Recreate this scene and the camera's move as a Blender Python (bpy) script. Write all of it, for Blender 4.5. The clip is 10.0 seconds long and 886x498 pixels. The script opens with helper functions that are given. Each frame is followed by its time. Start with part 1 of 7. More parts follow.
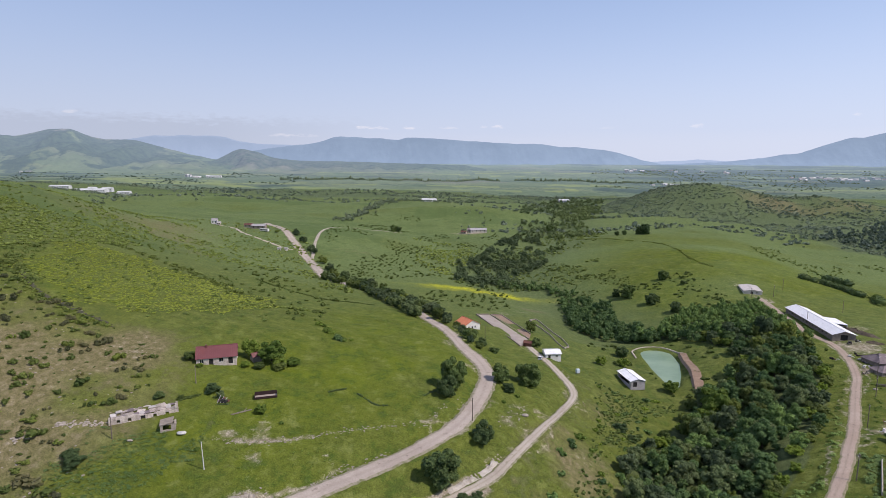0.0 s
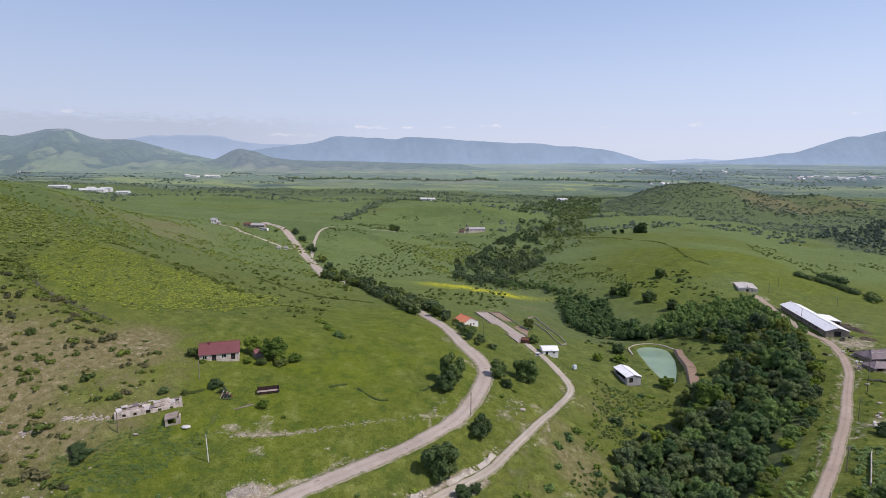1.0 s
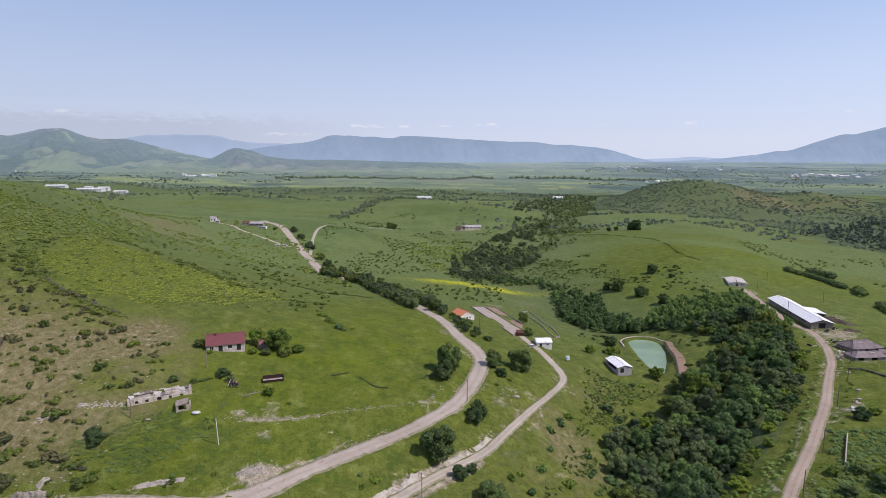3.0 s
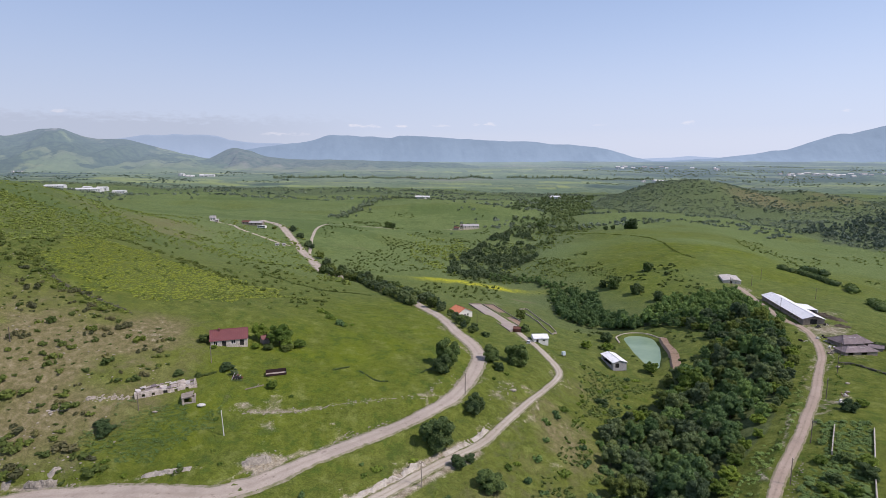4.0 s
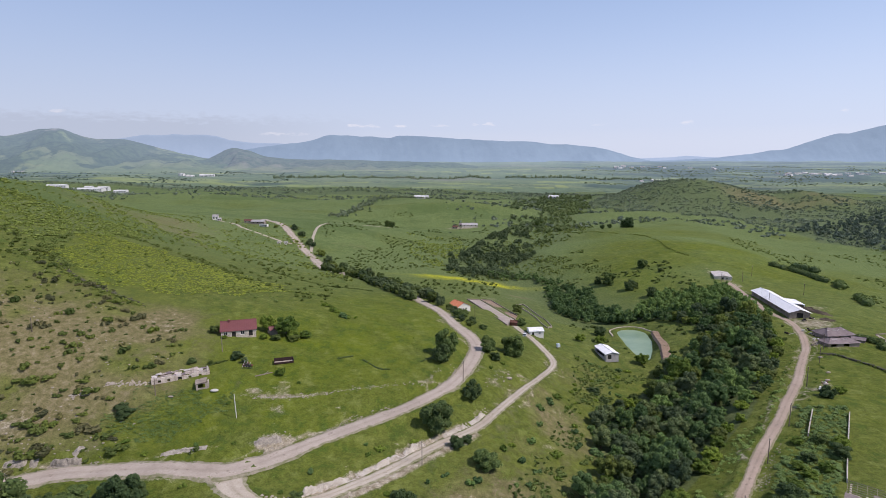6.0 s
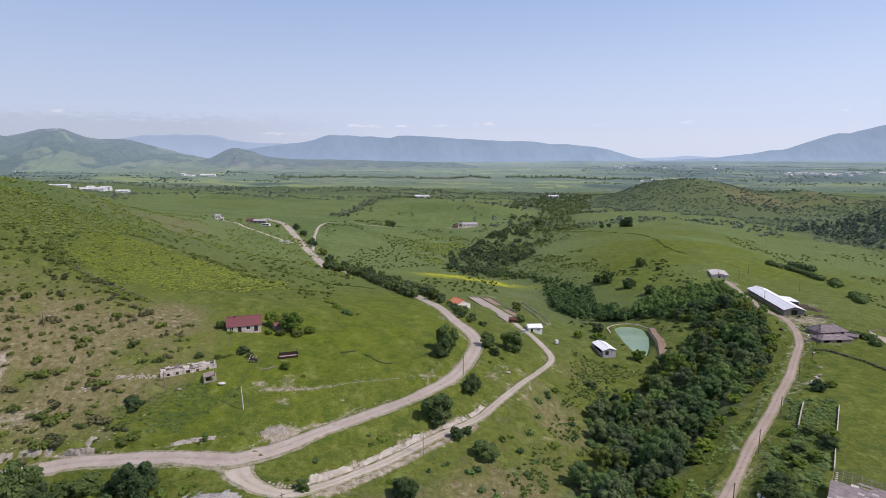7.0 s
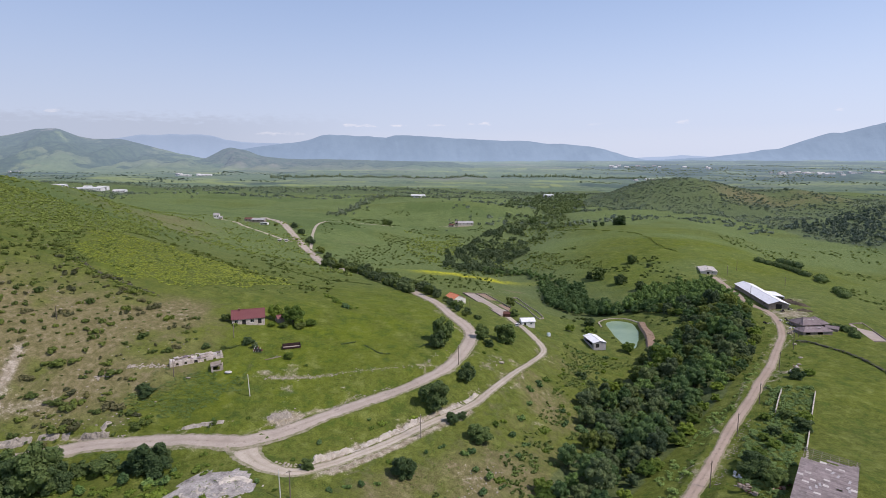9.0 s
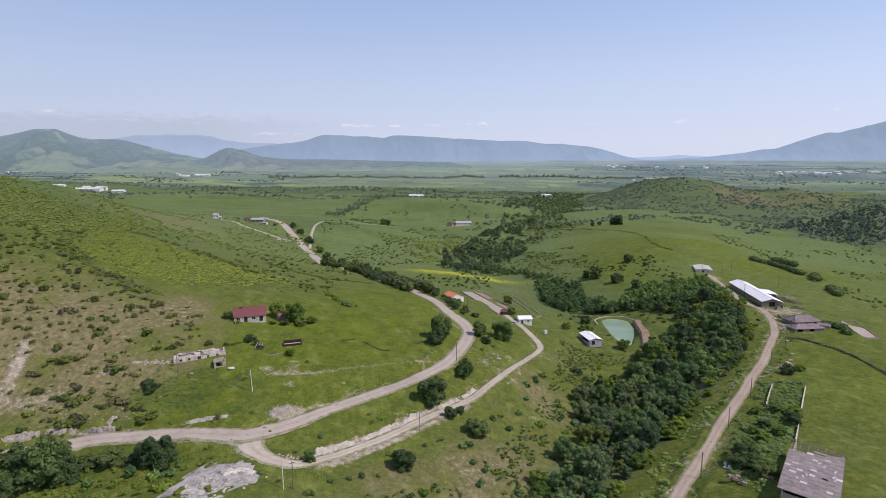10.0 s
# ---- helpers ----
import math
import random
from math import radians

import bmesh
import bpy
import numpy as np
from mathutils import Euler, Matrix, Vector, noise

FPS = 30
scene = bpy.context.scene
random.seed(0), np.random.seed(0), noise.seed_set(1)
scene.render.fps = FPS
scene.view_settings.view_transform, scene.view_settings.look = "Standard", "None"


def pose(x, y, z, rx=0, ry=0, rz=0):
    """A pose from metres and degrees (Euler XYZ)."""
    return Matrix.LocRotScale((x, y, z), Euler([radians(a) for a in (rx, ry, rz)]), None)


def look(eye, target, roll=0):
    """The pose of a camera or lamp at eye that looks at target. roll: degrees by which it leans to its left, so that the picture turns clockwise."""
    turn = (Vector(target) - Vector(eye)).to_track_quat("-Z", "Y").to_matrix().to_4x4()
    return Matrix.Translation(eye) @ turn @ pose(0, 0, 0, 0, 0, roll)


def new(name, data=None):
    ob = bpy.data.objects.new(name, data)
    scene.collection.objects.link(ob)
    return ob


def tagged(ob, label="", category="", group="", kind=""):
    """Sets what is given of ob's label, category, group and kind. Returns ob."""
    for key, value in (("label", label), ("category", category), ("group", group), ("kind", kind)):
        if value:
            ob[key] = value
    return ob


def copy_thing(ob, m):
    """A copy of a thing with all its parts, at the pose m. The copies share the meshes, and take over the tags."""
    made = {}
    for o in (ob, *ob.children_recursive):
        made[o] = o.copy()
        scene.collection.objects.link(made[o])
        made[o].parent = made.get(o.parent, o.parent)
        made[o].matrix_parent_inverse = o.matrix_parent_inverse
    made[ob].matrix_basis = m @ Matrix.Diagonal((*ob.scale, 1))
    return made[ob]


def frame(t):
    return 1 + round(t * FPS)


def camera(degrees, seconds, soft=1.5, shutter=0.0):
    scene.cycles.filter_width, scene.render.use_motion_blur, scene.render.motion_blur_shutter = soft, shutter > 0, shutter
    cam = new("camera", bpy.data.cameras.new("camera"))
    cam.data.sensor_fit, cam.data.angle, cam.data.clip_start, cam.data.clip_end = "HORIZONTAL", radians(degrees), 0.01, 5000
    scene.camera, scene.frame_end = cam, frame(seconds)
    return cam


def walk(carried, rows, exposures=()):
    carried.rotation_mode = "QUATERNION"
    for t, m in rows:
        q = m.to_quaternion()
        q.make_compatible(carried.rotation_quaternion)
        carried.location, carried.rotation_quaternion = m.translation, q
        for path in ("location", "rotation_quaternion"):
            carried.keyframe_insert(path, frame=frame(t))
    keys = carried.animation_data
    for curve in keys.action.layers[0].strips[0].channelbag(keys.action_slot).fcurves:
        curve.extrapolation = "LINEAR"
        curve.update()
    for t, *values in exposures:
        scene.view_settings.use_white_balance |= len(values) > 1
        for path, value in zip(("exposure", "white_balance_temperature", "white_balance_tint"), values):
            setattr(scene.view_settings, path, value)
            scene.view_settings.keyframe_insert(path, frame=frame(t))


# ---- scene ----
cam = camera(73.7, 10.0, 0.85)
# seconds, eye in metres, tilt, lean, turn in degrees
ROWS = [
    (0, 0.02, -0.01, 90.00, 81.698, 0.033, 0.026),
    (0.5, -0.01, -1.91, 89.95, 81.671, 0.074, -0.056),
    (1, -0.05, -3.88, 89.91, 81.642, 0.115, -0.131),
    (1.5, -0.08, -5.98, 89.83, 81.602, 0.154, -0.208),
    (2, -0.13, -8.25, 89.75, 81.569, 0.192, -0.299),
    (2.5, -0.17, -10.73, 89.67, 81.544, 0.229, -0.389),
    (4, -0.38, -18.83, 89.35, 81.497, 0.328, -0.684),
    (4.5, -0.41, -21.72, 89.23, 81.489, 0.345, -0.753),
    (5, -0.44, -24.69, 89.15, 81.487, 0.352, -0.796),
    (5.5, -0.48, -27.70, 89.12, 81.490, 0.355, -0.800),
    (7, -0.70, -36.87, 88.99, 81.481, 0.362, -0.750),
    (7.5, -0.72, -39.87, 88.93, 81.466, 0.366, -0.818),
    (8, -0.75, -42.73, 88.87, 81.456, 0.377, -0.928),
    (8.5, -0.78, -45.40, 88.85, 81.453, 0.392, -1.036),
    (9, -0.82, -47.95, 88.81, 81.444, 0.414, -1.146),
    (9.5, -0.87, -50.42, 88.83, 81.447, 0.438, -1.237),
    (10, -0.91, -52.89, 88.86, 81.449, 0.464, -1.334),
]
walk(cam, [(t, pose(x, y, z, rx, ry, rz)) for t, x, y, z, rx, ry, rz in ROWS], [(0.0, 0.285, 6500, 21), (10.0, 0.285, 6500, 21)])

# ---- world and sun ----
SUN_TO = Vector((0.57, -0.27, 0.78)).normalized()
world = bpy.data.worlds.new("sky")
scene.world = world
world.use_nodes = True
wn, wl = world.node_tree.nodes, world.node_tree.links
bg = wn["Background"]
sky = wn.new("ShaderNodeTexSky")
sky.sky_type = "NISHITA"
sky.sun_disc = False
sky.sun_elevation = math.asin(SUN_TO.z)
sky.sun_rotation = -math.atan2(SUN_TO.x, SUN_TO.y)
sky.altitude = 600
sky.air_density = 1.0
sky.dust_density = 0.9
sky.ozone_density = 2.0
SKY_LOW, SKY_HIGH = (0.735, 0.845, 0.99, 1), (0.47, 0.68, 1.0, 1)
# pale air near the horizon, a lilac bank of cloud in the west and small white puffs over the far range
def wnode(op, a, b=0.0, clamp=False):
    m = wn.new("ShaderNodeMath")
    m.operation, m.use_clamp = op, clamp
    for k, v in enumerate((a, b)):
        if isinstance(v, (int, float)):
            m.inputs[k].default_value = v
        else:
            wl.new(v, m.inputs[k])
    return m.outputs[0]


def wmix(fac, a, b):
    m = wn.new("ShaderNodeMixRGB")
    for k, v in enumerate((fac, a, b)):
        if isinstance(v, tuple):
            m.inputs[k].default_value = (*v, 1)
        else:
            wl.new(v, m.inputs[k])
    return m.outputs[0]


tc = wn.new("ShaderNodeTexCoord")
sep = wn.new("ShaderNodeSeparateXYZ")
wl.new(tc.outputs["Generated"], sep.inputs[0])
rise_ = sep.outputs["Z"]
bearing = wnode("ARCTAN2", sep.outputs["X"], sep.outputs["Y"])
stretch = wn.new("ShaderNodeMapping")
stretch.inputs["Scale"].default_value = (24, 24, 90)
wl.new(tc.outputs["Generated"], stretch.inputs[0])
puffs = wn.new("ShaderNodeTexNoise")
puffs.inputs["Scale"].default_value = 2.2
puffs.inputs["Detail"].default_value = 6
puffs.inputs["Roughness"].default_value = 0.6
wl.new(stretch.outputs[0], puffs.inputs["Vector"])
band = wn.new("ShaderNodeValToRGB")
band.color_ramp.interpolation = "B_SPLINE"
els = band.color_ramp.elements
els[0].position, els[0].color = 0.0, (0.95, 0.95, 0.95, 1)
els[1].position, els[1].color = 0.62, (0.0, 0.0, 0.0, 1)
e = els.new(0.07)
e.color = (0.93, 0.93, 0.93, 1)
e = els.new(0.20)
e.color = (0.62, 0.62, 0.62, 1)
e = els.new(0.32)
e.color = (0.5, 0.5, 0.5, 1)
wl.new(rise_, band.inputs[0])
air = wn.new("ShaderNodeValToRGB")
air.color_ramp.interpolation = "B_SPLINE"
air.color_ramp.elements[0].position, air.color_ramp.elements[0].color = 0.05, SKY_LOW
air.color_ramp.elements[1].position, air.color_ramp.elements[1].color = 0.27, SKY_HIGH
wl.new(rise_, air.inputs[0])
bright = wn.new("ShaderNodeVectorMath")
bright.operation = "SCALE"
wl.new(air.outputs["Color"], bright.inputs[0])
wl.new(wnode("MULTIPLY", 6.0, wnode("ADD", 1.0, wnode("MULTIPLY", bearing, 0.12))), bright.inputs["Scale"])
colour = wmix(band.outputs["Color"], sky.outputs[0], bright.outputs[0])
# the grey-lilac bank, thickest low in the west
ragged_ = wnode("MULTIPLY", wnode("SUBTRACT", puffs.outputs["Fac"], 0.5), 0.045)
low_in = wnode("MULTIPLY", wnode("SUBTRACT", wnode("ADD", 0.074, ragged_), rise_), 70.0, True)
west_in = wnode("MULTIPLY", wnode("SUBTRACT", -0.10, bearing), 3.5, True)
bank_ = wnode("MULTIPLY", wnode("MULTIPLY", low_in, west_in), 0.8)
colour = wmix(bank_, colour, (3.35, 3.95, 4.7))
# puffs: bearing, height, half length, half thickness, strength
for at, up, long_, thick, most in ((-0.118, 0.057, 0.034, 0.0042, 0.75), (-0.052, 0.058, 0.028, 0.0036, 0.7), (0.005, 0.057, 0.02, 0.003, 0.5), (0.064, 0.058, 0.011, 0.0034, 0.5), (0.092, 0.059, 0.014, 0.004, 0.75), (0.40, 0.056, 0.014, 0.004, 0.55), (0.60, 0.065, 0.012, 0.004, 0.55), (-0.555, 0.072, 0.014, 0.004, 0.55), (-0.25, 0.044, 0.05, 0.004, 0.45), (0.27, 0.056, 0.02, 0.0035, 0.2)):
    da = wnode("DIVIDE", wnode("SUBTRACT", bearing, at), long_)
    dz = wnode("DIVIDE", wnode("SUBTRACT", rise_, up), thick)
    far_ = wnode("ADD", wnode("MULTIPLY", da, da), wnode("MULTIPLY", dz, dz))
    body = wnode("MULTIPLY", wnode("SUBTRACT", wnode("MULTIPLY", puffs.outputs["Fac"], 5.0), wnode("ADD", 2.0, far_)), 0.8, True)
    colour = wmix(wnode("MULTIPLY", body, most), colour, (6.5, 6.6, 6.7))
wl.new(colour, bg.inputs["Color"])
bg.inputs["Strength"].default_value = 0.112

sun = new("sun", bpy.data.lights.new("sun", "SUN"))
sun.data.energy, sun.data.angle, sun.data.color = 3.2, radians(0.6), (1.0, 0.95, 0.86)
sun.matrix_world = look(SUN_TO * 400, (0, 0, 0))

# ---- materials ----


def material(name):
    m = bpy.data.materials.new(name)
    m.use_nodes = True
    return m, m.node_tree.nodes, m.node_tree.links, m.node_tree.nodes["Principled BSDF"]


def noise_node(n, l, scale, detail=4, rough=0.55, vector=None):
    """Noise in metres of the world."""
    where = vector or n.new("ShaderNodeNewGeometry").outputs["Position"]
    t = n.new("ShaderNodeTexNoise")
    t.inputs["Scale"].default_value, t.inputs["Detail"].default_value, t.inputs["Roughness"].default_value = scale, detail, rough
    l.new(where, t.inputs["Vector"])
    return t.outputs["Fac"]


def ramp(n, l, value, *stops):
    r = n.new("ShaderNodeValToRGB")
    el = r.color_ramp.elements
    while len(el) < len(stops):
        el.new(0.5)
    for k, (at, colour) in enumerate(stops):
        el[k].position = at
        el[k].color = (*colour, 1) if len(colour) == 3 else colour
    l.new(value, r.inputs[0])
    return r.outputs["Color"]


def mixed(n, l, fac, a, b, blend="MIX"):
    m = n.new("ShaderNodeMixRGB")
    m.blend_type = blend
    for k, v in enumerate((fac, a, b)):
        if isinstance(v, (int, float)):
            m.inputs[k].default_value = v
        elif isinstance(v, tuple):
            m.inputs[k].default_value = (*v, 1)
        else:
            l.new(v, m.inputs[k])
    return m.outputs[0]


def maths(n, l, op, a, b=0.0):
    m = n.new("ShaderNodeMath")
    m.operation = op
    m.use_clamp = True
    for k, v in enumerate((a, b)):
        if isinstance(v, (int, float)):
            m.inputs[k].default_value = v
        else:
            l.new(v, m.inputs[k])
    return m.outputs[0]


def bumped(n, l, shader, height, strength=0.4, distance=0.1):
    b = n.new("ShaderNodeBump")
    b.inputs["Strength"].default_value, b.inputs["Distance"].default_value = strength, distance
    l.new(height, b.inputs["Height"])
    l.new(b.outputs[0], shader.inputs["Normal"])


def worn(name, low, high, scale=0.6, rough=0.85, metal=0.0, stain=None, fine=9.0, bump=0.3):
    """A surface between two colours, with stains and grain."""
    m, n, l, p = material(name)
    big = noise_node(n, l, scale, 5, 0.6)
    small = noise_node(n, l, fine, 3, 0.6)
    c = ramp(n, l, big, (0.32, low), (0.68, high))
    c = mixed(n, l, 0.35, c, ramp(n, l, small, (0.3, tuple(0.6 * v for v in low)), (0.7, tuple(min(1, 1.2 * v) for v in high))))
    if stain:
        c = mixed(n, l, ramp(n, l, noise_node(n, l, scale * 0.6, 6, 0.7), (0.55, (0, 0, 0)), (0.68, (0.8, 0.8, 0.8))), c, stain)
    info = n.new("ShaderNodeObjectInfo")
    c = mixed(n, l, 0.22, c, ramp(n, l, info.outputs["Random"], (0.0, tuple(0.55 * v for v in low)), (1.0, tuple(min(1, 1.25 * v) for v in high))))
    l.new(c, p.inputs["Base Color"])
    p.inputs["Roughness"].default_value, p.inputs["Metallic"].default_value = rough, metal
    bumped(n, l, p, small, bump, 0.05)
    return m


def leaf(name, dark, light, warm, through_=0.3):
    """Leaves: varied leaf by leaf, bush by bush, and over the land."""
    m, n, l, p = material(name)
    isle = n.new("ShaderNodeNewGeometry").outputs["Random Per Island"]
    info = n.new("ShaderNodeObjectInfo")
    c = ramp(n, l, isle, (0.0, dark), (0.6, light), (1.0, warm))
    patch = noise_node(n, l, 0.09, 3, 0.6)
    c = mixed(n, l, ramp(n, l, patch, (0.35, (0, 0, 0)), (0.7, (0.55, 0.55, 0.55))), c, warm)
    tone = ramp(n, l, info.outputs["Random"], (0.0, (0.58, 0.68, 0.74)), (0.5, (0.95, 0.97, 1)), (1.0, (1.38, 1.36, 1.08)))
    c = mixed(n, l, 1.0, c, tone, "MULTIPLY")
    l.new(c, p.inputs["Base Color"])
    p.inputs["Roughness"].default_value = 0.65
    p.inputs["Specular IOR Level"].default_value = 0.15
    tr = n.new("ShaderNodeBsdfTranslucent")
    l.new(mixed(n, l, 0.5, c, (0.16, 0.22, 0.03)), tr.inputs["Color"])
    mix = n.new("ShaderNodeMixShader")
    mix.inputs[0].default_value = through_
    l.new(p.outputs[0], mix.inputs[1])
    l.new(tr.outputs[0], mix.inputs[2])
    l.new(mix.outputs[0], n["Material Output"].inputs["Surface"])
    return m


def attribute(n, name):
    a = n.new("ShaderNodeAttribute")
    a.attribute_name = name
    return a.outputs["Fac"]


def ground_material():
    m, n, l, p = material("pasture")
    wide = noise_node(n, l, 0.012, 5, 0.6)
    mid = noise_node(n, l, 0.07, 5, 0.62)
    near = noise_node(n, l, 0.5, 5, 0.65)
    fine = noise_node(n, l, 2.6, 3, 0.6)
    grass = ramp(n, l, mid, (0.28, (0.073, 0.096, 0.016)), (0.5, (0.112, 0.132, 0.024)), (0.72, (0.160, 0.168, 0.039)))
    grass = mixed(n, l, ramp(n, l, wide, (0.38, (0, 0, 0)), (0.66, (0.7, 0.7, 0.7))), grass, (0.132, 0.146, 0.052))
    tufts = ramp(n, l, near, (0.36, (0.042, 0.062, 0.011)), (0.6, (0.108, 0.135, 0.025)), (0.8, (0.168, 0.168, 0.050)))
    grass = mixed(n, l, 0.6, grass, tufts)
    lush = mixed(n, l, ramp(n, l, near, (0.3, (0, 0, 0)), (0.75, (0.5, 0.5, 0.5))), (0.100, 0.136, 0.009), (0.154, 0.177, 0.018))
    c = mixed(n, l, maths(n, l, "MULTIPLY", attribute(n, "lush"), ramp(n, l, mid, (0.3, (0.15, 0.15, 0.15)), (0.62, (0.85, 0.85, 0.85)))), grass, lush)
    tall = noise_node(n, l, 0.16, 5, 0.7)
    c = mixed(n, l, ramp(n, l, tall, (0.52, (0, 0, 0)), (0.64, (0.7, 0.7, 0.7))), c, (0.046, 0.088, 0.014))
    c = mixed(n, l, ramp(n, l, tall, (0.32, (0.7, 0.7, 0.7)), (0.46, (0, 0, 0))), c, (0.178, 0.205, 0.058))
    # lighter grass colours for distant pasture, painted to look hazed
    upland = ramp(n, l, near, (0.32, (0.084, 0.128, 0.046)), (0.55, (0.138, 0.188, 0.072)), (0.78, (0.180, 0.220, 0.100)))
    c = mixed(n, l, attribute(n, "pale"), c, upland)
    # thin dry turf over pale rock
    dry = ramp(n, l, near, (0.28, (0.098, 0.096, 0.038)), (0.5, (0.170, 0.147, 0.076)), (0.66, (0.238, 0.198, 0.126)), (0.8, (0.36, 0.31, 0.25)))
    edge = maths(n, l, "ADD", attribute(n, "dry"), maths(n, l, "MULTIPLY", maths(n, l, "SUBTRACT", tall, 0.5), 1.9))
    c = mixed(n, l, ramp(n, l, maths(n, l, "SUBTRACT", edge, maths(n, l, "MULTIPLY", near, 0.35)), (0.08, (0, 0, 0)), (0.62, (0.9, 0.9, 0.9))), c, dry)
    specks = ramp(n, l, maths(n, l, "ADD", noise_node(n, l, 0.10, 5, 0.72), maths(n, l, "MULTIPLY", maths(n, l, "SUBTRACT", attribute(n, "speckle"), 0.5), 0.5)), (0.55, (0, 0, 0)), (0.66, (0.6, 0.6, 0.6)))
    c = mixed(n, l, maths(n, l, "MULTIPLY", specks, ramp(n, l, attribute(n, "speckle"), (0.0, (0, 0, 0)), (0.15, (1, 1, 1)))), c, (0.070, 0.112, 0.036))
    scrub = ramp(n, l, near, (0.35, (0.060, 0.090, 0.044)), (0.7, (0.122, 0.152, 0.080)))
    c = mixed(n, l, maths(n, l, "MULTIPLY", attribute(n, "scrub"), 0.8), c, scrub)
    bare = ramp(n, l, near, (0.3, (0.15, 0.125, 0.085)), (0.45, (0.27, 0.23, 0.175)), (0.6, (0.39, 0.345, 0.285)), (0.75, (0.50, 0.46, 0.40)))
    rough_edge = maths(n, l, "ADD", attribute(n, "bare"), maths(n, l, "MULTIPLY", maths(n, l, "SUBTRACT", mixed(n, l, 0.4, near, fine), 0.5), 1.9))
    c = mixed(n, l, ramp(n, l, rough_edge, (0.36, (0, 0, 0)), (0.80, (0.95, 0.95, 0.95))), c, bare)
    crumbs = noise_node(n, l, 0.30, 6, 0.62)
    chalk = ramp(n, l, crumbs, (0.27, (0.07, 0.065, 0.06)), (0.36, (0.21, 0.195, 0.185)), (0.5, (0.32, 0.30, 0.29)), (0.7, (0.44, 0.415, 0.40)))
    c = mixed(n, l, ramp(n, l, maths(n, l, "ADD", attribute(n, "chalk"), maths(n, l, "MULTIPLY", maths(n, l, "SUBTRACT", near, 0.5), 1.2)), (0.35, (0, 0, 0)), (0.55, (1, 1, 1))), c, chalk)
    bloom = maths(n, l, "MULTIPLY", attribute(n, "bloom"), ramp(n, l, near, (0.3, (0, 0, 0)), (0.5, (1, 1, 1))))
    c = mixed(n, l, bloom, c, (0.47, 0.47, 0.012))
    c = mixed(n, l, 0.75, c, ramp(n, l, fine, (0.25, (0.45, 0.45, 0.42)), (0.75, (1.5, 1.5, 1.45))), "MULTIPLY")
    l.new(c, p.inputs["Base Color"])
    p.inputs["Roughness"].default_value = 0.95
    p.inputs["Specular IOR Level"].default_value = 0.1
    bumped(n, l, p, mixed(n, l, 0.45, near, fine), 0.9, 0.5)
    return m


def road_material(name, low, high, stain, crown, grown):
    """A worn road: paler wheel ruts, a darker or grassy crown, stains and broken edges."""
    m, n, l, p = material(name)
    big, mid, small = noise_node(n, l, 0.09, 5, 0.65), noise_node(n, l, 0.55, 5, 0.65), noise_node(n, l, 3.5, 3, 0.6)
    c = ramp(n, l, big, (0.3, low), (0.7, high))
    c = mixed(n, l, 0.45, c, ramp(n, l, mid, (0.3, low), (0.7, high)))
    c = mixed(n, l, maths(n, l, "MULTIPLY", attribute(n, "crown"), ramp(n, l, mid, (0.35, (0, 0, 0)), (0.6, (grown, grown, grown)))), c, crown)
    c = mixed(n, l, ramp(n, l, mid, (0.60, (0, 0, 0)), (0.68, (0.75, 0.75, 0.75))), c, stain)
    rim = maths(n, l, "SUBTRACT", maths(n, l, "MULTIPLY", attribute(n, "rim"), 1.5), maths(n, l, "MULTIPLY", mid, 1.0))
    c = mixed(n, l, ramp(n, l, rim, (0.28, (0, 0, 0)), (0.62, (0.9, 0.9, 0.9))), c, (0.130, 0.140, 0.050))
    c = mixed(n, l, 0.35, c, ramp(n, l, small, (0.25, (0.5, 0.5, 0.5)), (0.75, (1.4, 1.4, 1.4))), "MULTIPLY")
    l.new(c, p.inputs["Base Color"])
    p.inputs["Roughness"].default_value = 0.93
    bumped(n, l, p, mixed(n, l, 0.5, mid, small), 0.5, 0.12)
    return m


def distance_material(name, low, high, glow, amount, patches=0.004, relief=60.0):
    """Far country seen through miles of air: a plain backdrop, its haze put into bluish colours and a little glow."""
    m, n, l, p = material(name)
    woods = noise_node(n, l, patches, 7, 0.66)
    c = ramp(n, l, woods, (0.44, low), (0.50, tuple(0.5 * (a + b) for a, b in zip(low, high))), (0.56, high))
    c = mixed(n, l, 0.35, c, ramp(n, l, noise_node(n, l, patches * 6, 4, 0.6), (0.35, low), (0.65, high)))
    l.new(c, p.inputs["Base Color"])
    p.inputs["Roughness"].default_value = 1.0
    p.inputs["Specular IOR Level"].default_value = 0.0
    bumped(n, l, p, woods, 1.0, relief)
    # blue emission stands in for haze, slightly stronger low down
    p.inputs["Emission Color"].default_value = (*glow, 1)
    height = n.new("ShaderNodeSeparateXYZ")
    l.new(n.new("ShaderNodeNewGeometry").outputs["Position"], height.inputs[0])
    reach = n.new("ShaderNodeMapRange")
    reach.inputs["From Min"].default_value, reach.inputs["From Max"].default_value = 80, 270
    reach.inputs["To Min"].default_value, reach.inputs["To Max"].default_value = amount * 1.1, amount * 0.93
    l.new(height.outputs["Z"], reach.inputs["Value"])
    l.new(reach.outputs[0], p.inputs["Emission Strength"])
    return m


